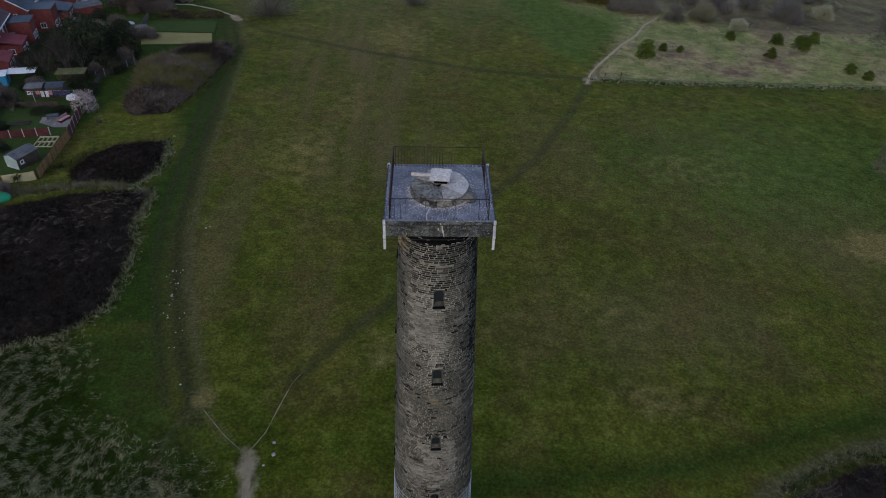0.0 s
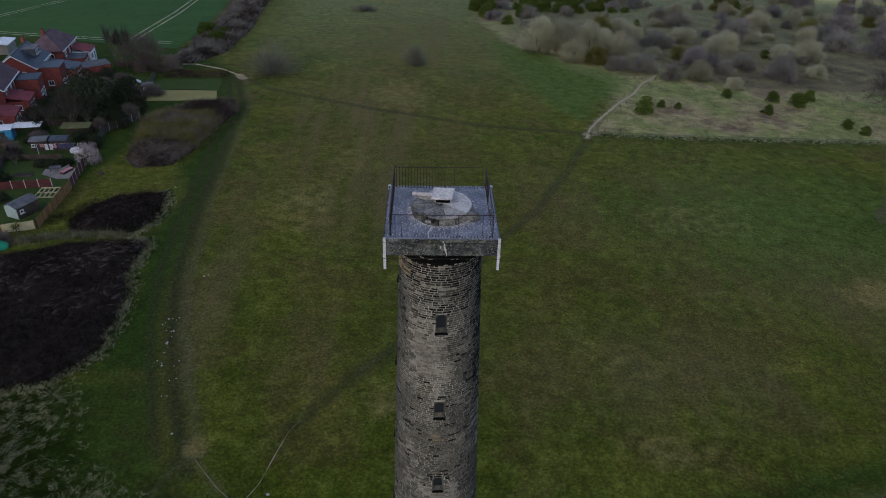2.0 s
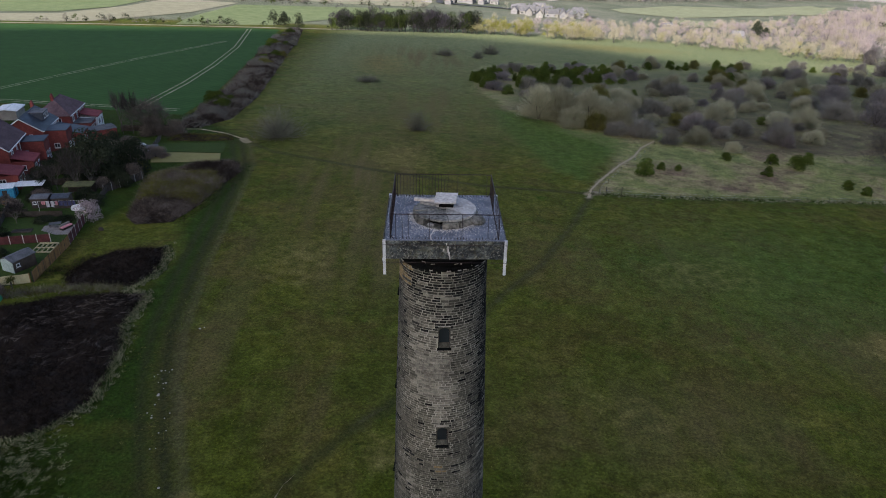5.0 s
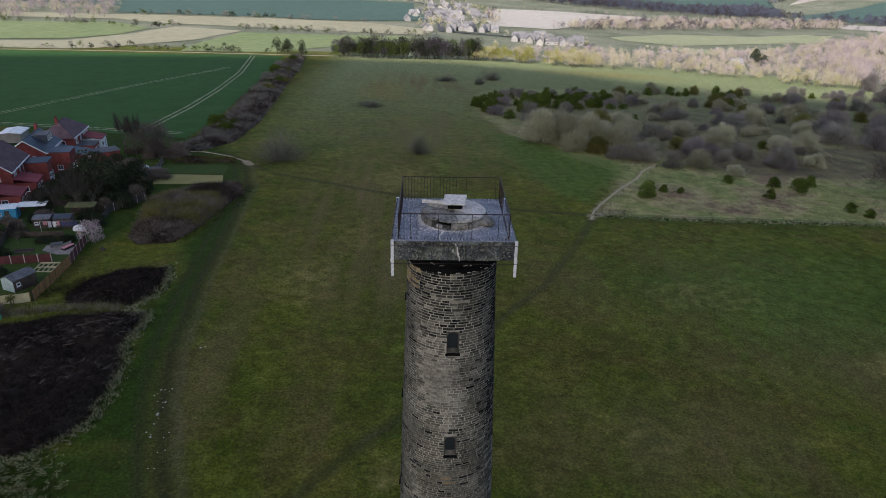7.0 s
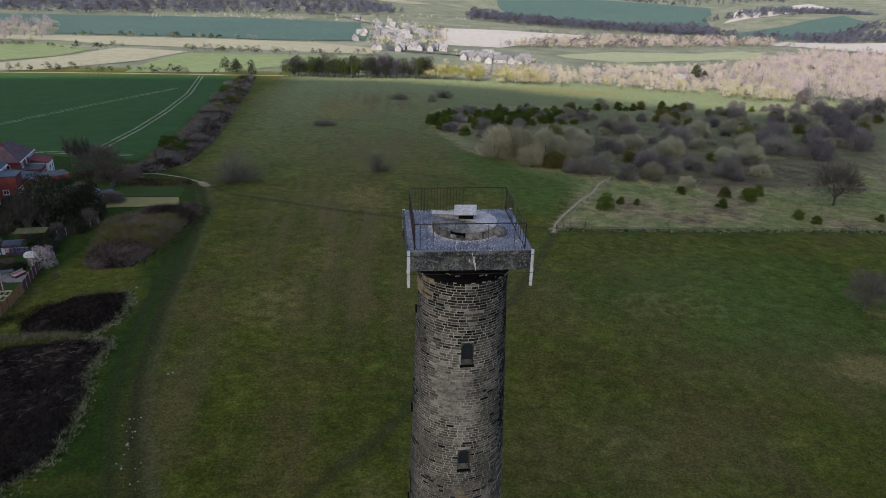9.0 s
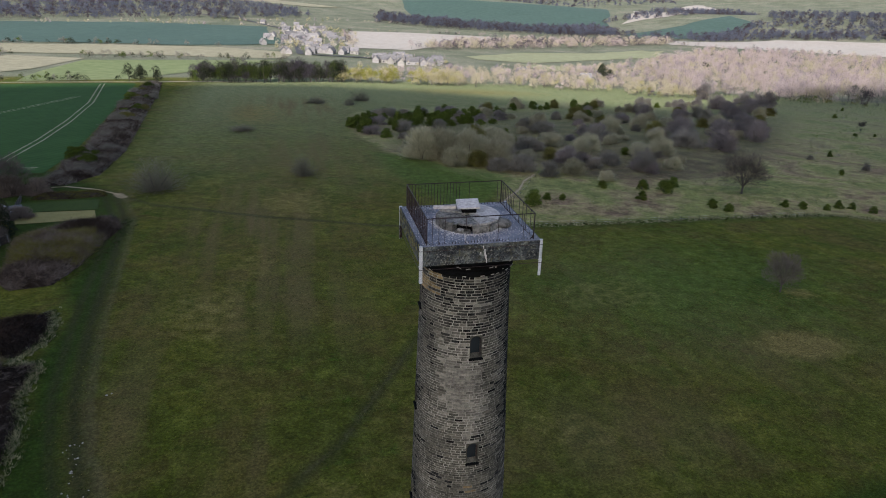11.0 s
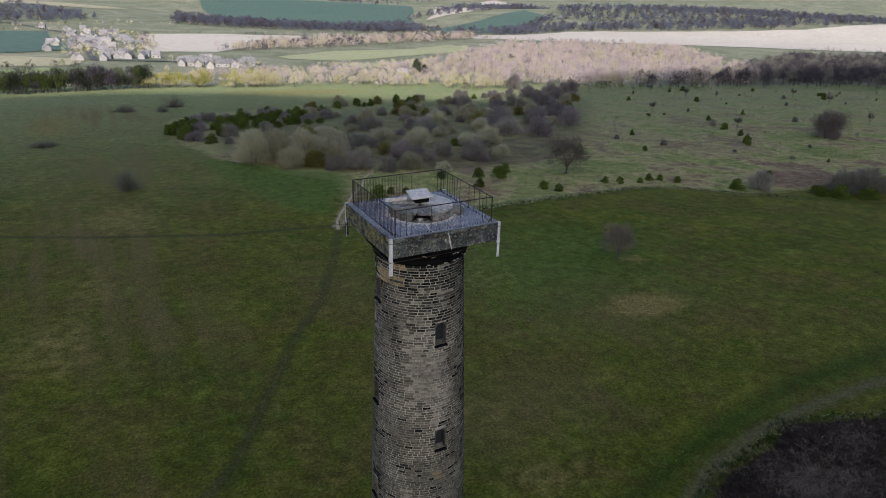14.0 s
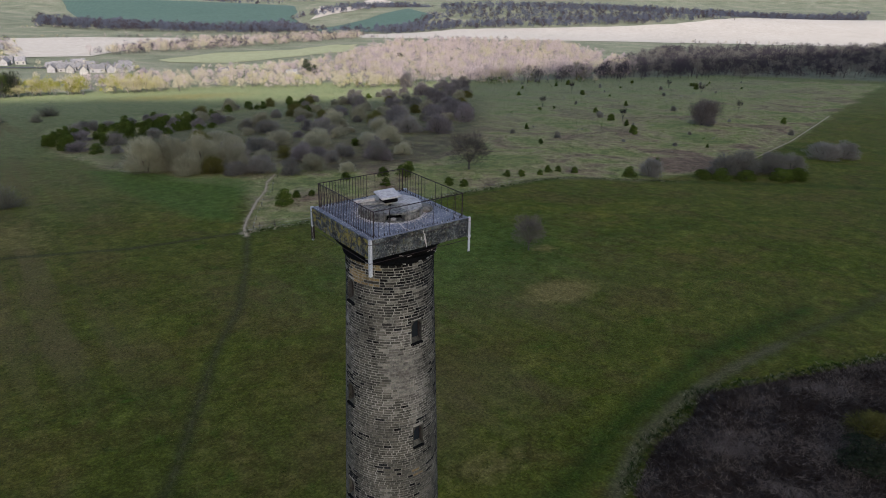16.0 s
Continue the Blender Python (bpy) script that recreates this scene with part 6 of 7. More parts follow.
# the far woods below take the crown colour that has haze painted in
wood("far_wood", scatter([(131, 1152), (222, 1080), (434, 1015), (500, 1141), (335, 1190), (176, 1351)], 480, 89), 12, 17, ["wood_slate_haze", "wood_dark_shade", "wood_slate_haze"], "dark far wood across the valley", 90, 1.0, 52)
wood("far_wood", scatter([(117, 712), (192, 735), (315, 800), (485, 875), (560, 964), (400, 920), (289, 875), (188, 812)], 640, 91), 8, 13, ["wood_pink", "wood_tan", "wood_dark_shade"], "bare trees round a light green field", 92, 0.5, 80)
wood("far_wood", scatter([(860, 1235), (1036, 1100), (1168, 960), (1800, 800), (2300, 1000), (1500, 1263), (1068, 1430)], 1500, 93), 13, 19, ["wood_slate_haze", "wood_dark_shade", "wood_slate_haze"], "dark far wood beyond a pale field", 94, 1.3, 36)
wood("far_wood", scatter([(-430, 621), (-309, 625), (-285, 660), (-348, 826), (-440, 863)], 120, 95), 9, 14, ["wood_mauve", "wood_mauve", "wood_tan"], "bare wood on the far slope", 96, 0.5, 90)
wood("far_wood", np.concatenate([scatter([(480, 1150), (560, 1120), (600, 1340), (520, 1350)], 260, 97), along([(240, 1400), (400, 1262), (620, 1350)], 90, 14, 118), along([(560, 1098), (750, 1136), (900, 1265)], 70, 10, 119), scatter([(620, 1010), (820, 1100), (980, 1020), (1240, 930), (1300, 990), (1000, 1100), (820, 1190), (640, 1080)], 420, 120), scatter([(-1000, 1000), (-420, 975), (-330, 1050), (-150, 1100), (-10, 1110), (40, 1200), (-60, 1420), (-500, 1450), (-1200, 1300)], 1700, 98), scatter([(640, 1420), (1000, 1500), (1250, 1720), (1100, 1760)], 320, 99), scatter([(300, 1900), (1300, 2260), (1500, 2700), (200, 2500)], 700, 100)]), 12, 18, ["wood_slate_haze", "wood_dark_shade", "wood_slate_haze"], "scattered far woods", 101, 1.25, 40)
wood("hedge_trees", np.concatenate([along([(-420, 606), (-300, 600), (-215, 560), (-205, 590)], 40, 3, 102), along([(-150, 565), (-66, 562), (5, 575)], 34, 2.5, 103), along([(-230, 412), (-150, 414), (-92, 416)], 34, 2, 104), along([(-330, 700), (-180, 690), (-60, 676)], 40, 3, 105)]), 3.5, 7.5, ["evergreen", "gorse", "twig"], "hedgerow trees between far fields", 106, 0.6, 120, 0.62)
wood("hedge_trees", np.concatenate([along([(60, 705), (75, 955), (260, 945)], 60, 4, 107), along([(930, 672), (1160, 625), (1290, 530)], 30, 3, 108), along([(300, 880), (520, 905), (700, 800)], 80, 8, 109)]), 4, 8, ["wood_tan", "wood_dark_shade", "wood_pink"], "hedgerow trees round pale fields", 110, 0.6, 60)
wood("village_trees", np.concatenate([scatter([(-12, 630), (60, 645), (85, 900), (45, 1000), (-15, 960)], 190, 113), scatter([(60, 600), (85, 545), (125, 555), (130, 600)], 24, 114), along([(-150, 1000), (-20, 1000), (60, 1010)], 30, 6, 115), along([(-300, 995), (-150, 1030), (0, 1100), (200, 1150)], 70, 8, 116)]), 4, 8, ["wood_tan", "wood_gold", "wood_mauve", "gorse", "wood_tan"], "budding garden trees among village houses", 117, 0.6, 60)
wood("hedge_trees", along([(-420, 412), (-300, 410), (-200, 409)], 60, 1.5, 111), 1.5, 2.5, ["gorse", "twig"], "clipped hedge along the wheat field", 112, 0.8, 50, 0.6, False)
for x, y, h in ((222, 488, 14), (226, 484, 10), (355, 566, 13), (300, 560, 9)):
    plant("evergreen", x, y, h * 0.75, h, "dark pine tree standing above the bare wood", "tree", "pines", "pine_tree")
g_h = np.random.default_rng(57)
for x, y in along([(-74, 390), (-68, 300), (-62, 225), (-61, 190)], 30, 3.0, 58):
    k = ("thicket", "thicket", "gorse", "olive")[g_h.integers(0, 4)]
    w = g_h.uniform(4, 8)
    plant(k, x, y, w, w * 0.5, "hedge bush between field and meadow", group="hedge bushes")
for x, y, w, h, k, cat, lab in ((-67, 134.5, 12, 12.5, "evergreen", "tree", "dense dark evergreen tree in a garden"), (-61.8, 139.5, 8, 9, "evergreen", "tree", "dark evergreen tree in a garden"), (-72.5, 137, 8, 8, "evergreen", "tree", "dark evergreen tree beside a hedge"), (-76.5, 171, 6, 11, "thin_tree", "tree", "tall bare reddish tree in a garden"), (-74.2, 171.5, 6, 10, "thin_tree", "tree", "tall bare reddish tree in a garden"), (-80.5, 149, 6, 2.6, "evergreen", "shrub", "dark clipped garden hedge bush"), (-76, 148.5, 6, 2.4, "evergreen", "shrub", "dark clipped garden hedge bush"), (-75.4, 143.3, 4.2, 3.2, "olive", "shrub", "olive-yellow bush in a garden"), (-78, 139, 7, 3.5, "evergreen", "shrub", "dark garden bush beside a house"), (-74, 126.5, 4, 3.4, "evergreen", "shrub", "dark bush behind a canopy"), (-61, 131.5, 5, 3.6, "evergreen", "shrub", "dark bush at a garden's end"), (-60.5, 136.5, 5, 4.2, "bramble", "shrub", "dark shrub at a garden's end"), (-69.5, 130, 7, 7.5, "thin_tree", "tree", "bare pale-limbed tree in a garden"), (-66, 129.5, 6, 6, "thin_tree", "tree", "bare pale-limbed tree in a garden"), (-70.5, 172, 12, 9, "bare_tree", "tree", "bare reddish tree in a garden"), (-69, 171, 8, 6, "bramble", "shrub", "bare dark shrub by the gardens"),
                              (-64, 172, 7, 4.5, "bramble", "shrub", "bare dark shrub by the path"), (-74, 130, 4, 4.5, "thin_tree", "tree", "bare tree in a garden"), (-67.5, 127, 5.5, 6.5, "thin_tree", "tree", "bare pale tree in a garden"), (-59.7, 113.6, 5.2, 4.4, "blossom", "tree", "garden tree in pale pink blossom"), (-70.5, 110.5, 4.5, 3.5, "thin_tree", "tree", "small bare tree in a garden"),
                              (-72, 122, 5, 3, "bramble", "shrub", "bare brown shrub in a garden"), (-77, 132, 6, 3, "evergreen", "shrub", "dark garden hedge bush"), (-65, 149, 8, 4.5, "bramble", "shrub", "dark shrub at a garden's end"), (-61.5, 152, 6, 3.2, "bramble", "shrub", "dark shrub at a garden's end"), (-62, 142, 5, 3, "olive", "shrub", "olive shrub at a garden's end"), (-60, 84.5, 4.5, 2.2, "bramble", "shrub", "bare shrub beside a shed"), (-64, 82, 6, 2.5, "bramble", "shrub", "bare brown shrub beside gardens"),
                              (-85, 166, 4, 3, "bramble", "shrub", "bare brown shrub in a garden"), (-70, 158, 6, 4, "bramble", "shrub", "bare brown shrub in a garden"), (-76, 163, 5, 3.5, "evergreen", "shrub", "dark shrub in a garden"), (-75, 118, 4, 2.2, "bramble", "shrub", "bare brown shrub in a garden"), (-73.5, 105, 4, 2.0, "bramble", "shrub", "bare brown shrub by a fence"), (-70, 104.5, 3.5, 2, "evergreen", "shrub", "dark green shrub by a fence"), (-68, 131, 5, 2.5, "evergreen", "shrub", "dark hedge bush in a garden"), (-71, 132.5, 5, 2.4, "evergreen", "shrub", "dark hedge bush in a garden"), (-66.5, 111.6, 4, 1.4, "evergreen", "shrub", "low dark hedge bush in a garden"), (-63.2, 112.2, 4, 1.4, "evergreen", "shrub", "low dark hedge bush in a garden"), (-66, 90, 4, 2.4, "bramble", "shrub", "bare brown shrub by a shed"), (-61.5, 121, 4, 3, "evergreen", "shrub", "dark bush at a garden's end"), (-62.5, 134, 5, 4, "evergreen", "shrub", "dark bush at a garden's end"), (-68, 143, 7, 6, "evergreen", "tree", "dark evergreen tree in a garden"), (-72, 151, 7, 5, "bramble", "shrub", "dark bare shrub in a garden"), (-67, 153, 6, 4, "evergreen", "shrub", "dark bush in a garden"), (-78, 144, 4, 4, "evergreen", "shrub", "dark garden hedge bush"), (-79, 135, 5, 3, "evergreen", "shrub", "dark garden hedge bush"), (-65, 136, 5, 5, "thin_tree", "tree", "bare tree at a garden's end"), (-76, 127.5, 5, 4, "thin_tree", "tree", "bare tree in a garden"), (-72, 128, 5, 5, "thin_tree", "tree", "bare tree in a garden"), (-80, 117, 4, 3, "bramble", "shrub", "dark bare shrub in a garden"), (-79, 110, 4, 2.2, "evergreen", "shrub", "dark evergreen bush in a garden"), (-75, 108, 3.5, 1.8, "bramble", "shrub", "bare brown shrub in a garden"), (-77, 105, 4, 2.4, "evergreen", "shrub", "dark evergreen bush in a garden"), (-71.5, 114, 3.5, 1.6, "evergreen", "shrub", "low dark garden hedge bush"), (-75, 114, 3.5, 1.6, "evergreen", "shrub", "low dark garden hedge bush"), (-77.5, 120, 3, 2, "bramble", "shrub", "bare brown shrub in a garden"), (-73.5, 121.5, 3, 2, "evergreen", "shrub", "dark evergreen bush in a garden"), (-65, 124, 4, 2.6, "evergreen", "shrub", "dark evergreen bush in a garden"), (-64, 130, 4, 3, "bramble", "shrub", "brown shrub by a fence"), (-66.5, 97.5, 3.2, 1.8, "evergreen", "shrub", "dark evergreen bush in a garden"), (-70, 95, 4, 2.4, "bramble", "shrub", "bare brown shrub in a garden"), (57.5, 24.5, 8, 4, "evergreen", "shrub", "dark olive-green bush in bracken"), (64, 27, 7, 3.6, "olive", "shrub", "olive bush in bracken"), (66, 24.5, 6, 4, "bramble", "shrub", "bare red-brown bush in bracken")):
    plant(k, x, y, w, h, lab, cat, name={"blossom": "blossom_tree", "evergreen": "evergreen_tree", "thin_tree": "bare_tree", "bare_tree": "bare_tree"}.get(k) if cat == "tree" else None)


def cordyline(x, y):
    e = empty("cordyline", x, y)
    tagged(e, "spiky cordyline palm beside a shed", "palm")
    g = np.random.default_rng(66)
    part("trunk", rod((0, 0, -0.1), (0.05, 0, 1.3), 0.12, 7, 0.09), M["bark"], e)
    a, el = g.uniform(0, 6.28, 120), g.uniform(-0.4, 1.4, 120)
    tip = np.stack([np.cos(a) * np.cos(el), np.sin(a) * np.cos(el), np.sin(el) * 0.9], -1) * g.uniform(0.8, 1.3, (120, 1)) + np.array([0.05, 0, 1.35])
    v, f = twig_tris(np.tile([0.05, 0, 1.35], (120, 1)), tip, 0.05, g)
    add_mesh("crown", v, f, M["palm"], e)


cordyline(-58.6, 86.8)
g_st = random.Random(15)
lumps = [(-29.6, 77.4, 0.45), (-29.1, 77.7, 0.3), (-14.1, 41.6, 0.5), (-13.9, 40.2, 0.6), (-14.6, 39.0, 0.4)]
for i in range(26):      # along the track's verge
    u = g_st.random()
    lumps.append((-25.0 - 6.5 * u + g_st.gauss(0, 0.7), 48 + 20 * u + g_st.gauss(0, 0.8), g_st.uniform(0.14, 0.4)))
for x, y, size in lumps:
    bm = bmesh.new()
    bmesh.ops.create_icosphere(bm, subdivisions=2, radius=size * 0.36)
    for v in bm.verts:
        v.co *= 1 + 0.3 * noise.noise(v.co * 4 + Vector((x, y, 0)))
        v.co.z *= 0.45
    o = part("stone_lump", bm, M["cap_stone"])
    o.location = (x, y, H(x, y) + 0.05)
    tagged(o, "pale stone lying in the grass", "stone", "field stones")

# ---- houses and gardens ----
def prism(L, W, h0, h1, hip=0.0, over=0.3, thick=0.16):
    """A pitched roof with the ridge along x: gabled, or hipped by that length."""
    bm = bmesh.new()
    x, y = L / 2 + over, W / 2 + over
    for dz in (0, thick):
        a = [bm.verts.new(p) for p in ((-x, -y, h0 + dz), (x, -y, h0 + dz), (x, y, h0 + dz), (-x, y, h0 + dz), (-x + hip, 0, h1 + dz), (x - hip, 0, h1 + dz))]
        fs = [(0, 1, 5, 4), (2, 3, 4, 5)] + ([(1, 2, 5), (3, 0, 4)] if hip else [])
        for f in fs:
            bm.faces.new([a[i] for i in (f if dz else f[::-1])])
        if dz:
            rim = [(0, 1), (1, 2), (2, 3), (3, 0)] if hip else [(0, 1), (1, 5), (5, 2), (2, 3), (3, 4), (4, 0)]
            for i, j in rim:
                bm.faces.new((prev[i], prev[j], a[j], a[i]))
        prev = a
    bmesh.ops.recalc_face_normals(bm, faces=bm.faces[:])
    return bm


def wall_block(L, W, h, gable):
    bm = bmesh.new()
    b = [bm.verts.new(p) for p in ((-L / 2, -W / 2, -0.6), (L / 2, -W / 2, -0.6), (L / 2, W / 2, -0.6), (-L / 2, W / 2, -0.6))]
    t = [bm.verts.new((v.co.x, v.co.y, h)) for v in b]
    if gable > h:
        r0, r1 = bm.verts.new((-L / 2, 0, gable)), bm.verts.new((L / 2, 0, gable))
        bm.faces.new((b[1], b[2], t[2], r1, t[1])), bm.faces.new((b[3], b[0], t[0], r0, t[3]))
        bm.faces.new((t[0], t[1], r1, r0)), bm.faces.new((t[2], t[3], r0, r1))
    else:
        bm.faces.new((b[1], b[2], t[2], t[1])), bm.faces.new((b[3], b[0], t[0], t[3])), bm.faces.new(t)
    bm.faces.new((b[0], b[1], t[1], t[0])), bm.faces.new((b[2], b[3], t[3], t[2])), bm.faces.new(b[::-1])
    bmesh.ops.recalc_face_normals(bm, faces=bm.faces[:])
    return bm


def opening(parent, name, x, y, z, w, h, face, frame="white", bars=1):
    """A window or door with its frame, pane and sill on a wall; face: the degrees that the wall faces."""
    win = new(name)
    win.parent = parent
    win.matrix_local = pose(x, y, z, 0, 0, face + 90)
    bm = bmesh.new()
    t = 0.09
    for s in (-1, 1):
        box((t, 0.10, h), (s * (w / 2 - t / 2), 0, h / 2), bm=bm)
        box((w - 2 * t, 0.10, t), (0, 0, h / 2 + s * (h / 2 - t / 2)), bm=bm)
    for k in range(bars):
        box((0.06, 0.08, h - 2 * t), (-w / 2 + w * (k + 1) / (bars + 1), 0, h / 2), bm=bm)
    part("window_frame", bm, M[frame], win)
    part("pane", box((w - t, 0.03, h - t), (0, 0.02, h / 2)), M["glass"], win)
    part("window_sill", box((w + 0.15, 0.16, 0.07), (0, -0.02, -0.035)), M[frame], win)
    return win


def house(x, y, rz, L, W, eave, ridge, wallm, roofm, label, hip=0.0, ext=(), dormer=False, chim=(-0.3,), wins=True, z=None):
    """A house with its ridge along local x; the garden side faces local -y."""
    h = empty("house", x, y, z, rz)
    tagged(h, label, "house")
    part("wall", wall_block(L, W, eave, eave if hip else ridge - 0.02), M[wallm], h)
    roof = part("roof", prism(L, W, eave - 0.05, ridge, hip), M[roofm], h)
    # rows of tiles on the garden slope
    for i in range(1, 9):
        u = i / 9
        part("batten", box((L + 0.4 - 2 * hip * u, 0.10, 0.03), (0, -(W / 2 + 0.3) * (1 - u), eave + 0.13 + (ridge - eave) * u), (math.degrees(math.atan2(ridge - eave, W / 2)), 0, 0)), M[roofm], roof)
    part("ridge_tiles", rod((-L / 2 + hip, 0, ridge + 0.16), (L / 2 - hip, 0, ridge + 0.16), 0.13, 6), M[roofm], roof)
    part("gutter", rod((-L / 2 - 0.2, -W / 2 - 0.36, eave - 0.02), (L / 2 + 0.2, -W / 2 - 0.36, eave - 0.02), 0.07, 6), M["white"], h)
    if wins:
        part("fascia", box((L + 0.5, 0.05, 0.22), (0, -W / 2 - 0.31, eave + 0.02)), M["white"], h, "white fascia board")
        if not hip:
            rise = math.hypot(W / 2 + 0.3, ridge - eave)
            tip = math.degrees(math.atan2(ridge - eave, W / 2 + 0.3))
            for sgn in (-1, 1):
                part("bargeboard", box((0.05, rise, 0.2), (-L / 2 - 0.31, sgn * (W / 4 + 0.15), (eave + ridge) / 2), (-sgn * tip, 0, 0)), M["white"], h, "white bargeboard")
        part("downpipe", rod((L * 0.12, -W / 2 - 0.08, 0), (L * 0.12, -W / 2 - 0.08, eave), 0.05, 6), M["white"], h)
    for c in chim:
        ch = part("chimney", box((0.95, 0.6, 1.5), (c * L, 0.25, ridge + 0.45), bevel=0.03), M["red_brick"], h)
        for s in (-1, 1):
            part("chimney_pot", rod((c * L + s * 0.22, 0.25, ridge + 1.18), (c * L + s * 0.22, 0.25, ridge + 1.6), 0.13, 8, 0.10), M["red_tile"], ch)
    if wins:
        for wx in (-0.32, -0.05, 0.22, 0.38):
            opening(h, "window", wx * L, -W / 2 - 0.03, eave - 1.75, 1.3 if wx != -0.05 else 0.8, 1.25, -90)
        for wx in (-0.36, 0.34):
            opening(h, "window", wx * L, -W / 2 - 0.03, 0.9, 1.6, 1.3, -90, bars=2)
        opening(h, "door", 0.02 * L, -W / 2 - 0.03, 0.02, 0.95, 2.05, -90, bars=0)
        opening(h, "window", -L / 2 - 0.03, -W * 0.2, eave - 1.7, 0.8, 1.1, 180, bars=0)
    if dormer:
        d = part("dormer", box((3.6, 3.0, 1.7), (0.12 * L, -W * 0.22, (eave + ridge) / 2 + 0.55), bevel=0.03), M["slate"], h, "slate-hung box dormer")
        part("dormer_roof", box((3.9, 3.3, 0.12), (0.12 * L, -W * 0.22, (eave + ridge) / 2 + 1.46), bevel=0.02), M["felt"], d)
        for s in (-0.8, 0.8):
            opening(h, "window", 0.12 * L + s, -W * 0.22 - 1.53, (eave + ridge) / 2 + 0.05, 1.2, 1.1, -90)
    for ex, ew, ed, eh, wm, rm, pitched in ext:
        e = part("extension", wall_block(ew, ed, eh, eh), M[wm], h, "rear extension")
        e.location = (ex * L, -W / 2 - ed / 2, 0)
        if pitched:
            bm = bmesh.new()
            a, b, c0, c1 = ew / 2 + 0.2, ed / 2, eh - 0.05, eh + pitched
            low = [bm.verts.new(p) for p in ((-a, -b - 0.25, c0), (a, -b - 0.25, c0), (a, b, c1), (-a, b, c1))]
            up = [bm.verts.new((v.co.x, v.co.y, v.co.z + 0.14)) for v in low]
            bm.faces.new(low[::-1]), bm.faces.new(up)
            for i in range(4):
                bm.faces.new((low[i], low[(i + 1) % 4], up[(i + 1) % 4], up[i]))
            part("extension_roof", bm, M[rm], e)
        else:
            part("extension_roof", box((ew + 0.3, ed + 0.3, 0.16), (0, -0.05, eh + 0.07), bevel=0.03), M[rm], e)
        opening(e, "window", -ew * 0.2, -ed / 2 - 0.03, 0.9, min(1.5, ew * 0.4), 1.15, -90)
        opening(e, "door", ew * 0.25, -ed / 2 - 0.03, 0.02, 0.9, 2.0, -90, bars=0)
        opening(e, "window", -ew / 2 - 0.03, 0, 1.0, min(1.2, ed * 0.4), 1.1, 180)
    return h


house(-92.4, 173.6, 99, 12, 8, 5.0, 8.2, "red_brick", "brown_tile", "red brick house with a hipped red-brown tile roof", 3.6, (((-0.22), 4.4, 4.0, 2.8, "red_brick", "felt", 0), (0.25, 5.0, 4.2, 2.9, "white", "red_tile", 1.0)), chim=(-0.22,))
house(-91.4, 157.6, 100, 11, 8.4, 5.0, 8.0, "red_brick", "slate", "red brick house with a slate roof and box dormer", 0.0, ((-0.25, 4.6, 4.6, 5.0, "red_brick", "slate", 0), (0.2, 5.2, 6.5, 2.9, "red_brick", "slate", 1.2)), True, (0.42,))
house(-90.2, 141.0, 104, 12.5, 8.4, 5.2, 8.6, "red_brick", "brown_tile", "red brick house pair with a brown tile roof", 0.0, ((0.33, 4.2, 4.5, 4.6, "red_brick", "slate", 0), (-0.28, 5.0, 4.0, 2.8, "red_brick", "red_tile", 0.9), (0.05, 3.2, 1.2, 2.6, "white", "felt", 0)), False, (0.1, -0.12))
house(-87.6, 124.2, 106, 11, 8.0, 5.2, 8.4, "red_brick", "slate", "red brick house with a dark slate roof", 0.0, ((0.28, 5.2, 5.5, 2.7, "red_brick", "red_tile", 1.1),), True, (0.3,))
house(-90, 108, 106, 12, 8.4, 5.2, 8.4, "red_brick", "brown_tile", "red brick house with a brown tile roof", 0.0, ((0.2, 5.0, 4.5, 2.7, "red_brick", "felt", 0),), False, (0.3, -0.3))
house(-111, 184, 99, 6, 5, 2.6, 2.9, "render", "white", "low cream outbuilding with a flat pale roof", 0.0, (), False, (), False)
house(-112, 165, 99, 12, 8, 5.0, 8.0, "red_brick", "slate", "red brick house across the lane", 0.0, (), False, (0.3,))
house(-107, 146, 102, 12, 8, 5.0, 8.0, "red_brick", "brown_tile", "red brick house across the lane", 0.0, (), False, (0.3,))
ribbon("lane", [(-103, 196), (-102, 190), (-99, 160), (-95, 130), (-90, 100), (-86, 80)], 5.0, M["asphalt"], "grey lane before the houses", 0.15, "road")


def shed(name, x, y, rz, w, d, h, wallm, roofm, label, pitch=0.5, door=True, category="shed", front=""):
    e = empty(name, x, y, None, rz)
    tagged(e, label, category)
    part("wall", wall_block(w, d, h, h + pitch), M[wallm], e)
    part("roof", prism(w, d, h - 0.02, h + pitch, 0, 0.15, 0.06), M[roofm], e)
    if front:
        bm = wall_block(0.05, d, h, h + pitch - 0.02)
        for v in bm.verts:
            if abs(v.co.y) < 0.01 and v.co.z > h:
                v.co.z -= 0.03
        end = part("gable_boards", bm, M[front], e, "pale green painted gable boards")
        end.location = (-w / 2 - 0.03, 0, 0)
    if door:
        part("door", box((0.8, 0.04, 1.75), (0.2, -d / 2 - 0.021, 0.9)), M["timber"], e)
        opening(e, "window", -w * 0.3, -d / 2 - 0.02, 0.95, 0.6, 0.55, -90, "white", 0)
    return e


shed("garden_shed", -61.0, 93.6, 66, 3.7, 2.5, 1.95, "timber", "felt", "dark timber shed with a pale green gable", 0.55, True, "shed", "sage")
shed("garden_shed", -70.3, 119.0, 8, 2.8, 2.4, 2.0, "timber", "felt", "dark garden shed with a greenish roof", 0.25)
shed("garden_shed", -66.8, 119.4, 8, 2.8, 2.4, 2.1, "timber", "slate", "dark open garden store with a slate-grey roof", 0.35)
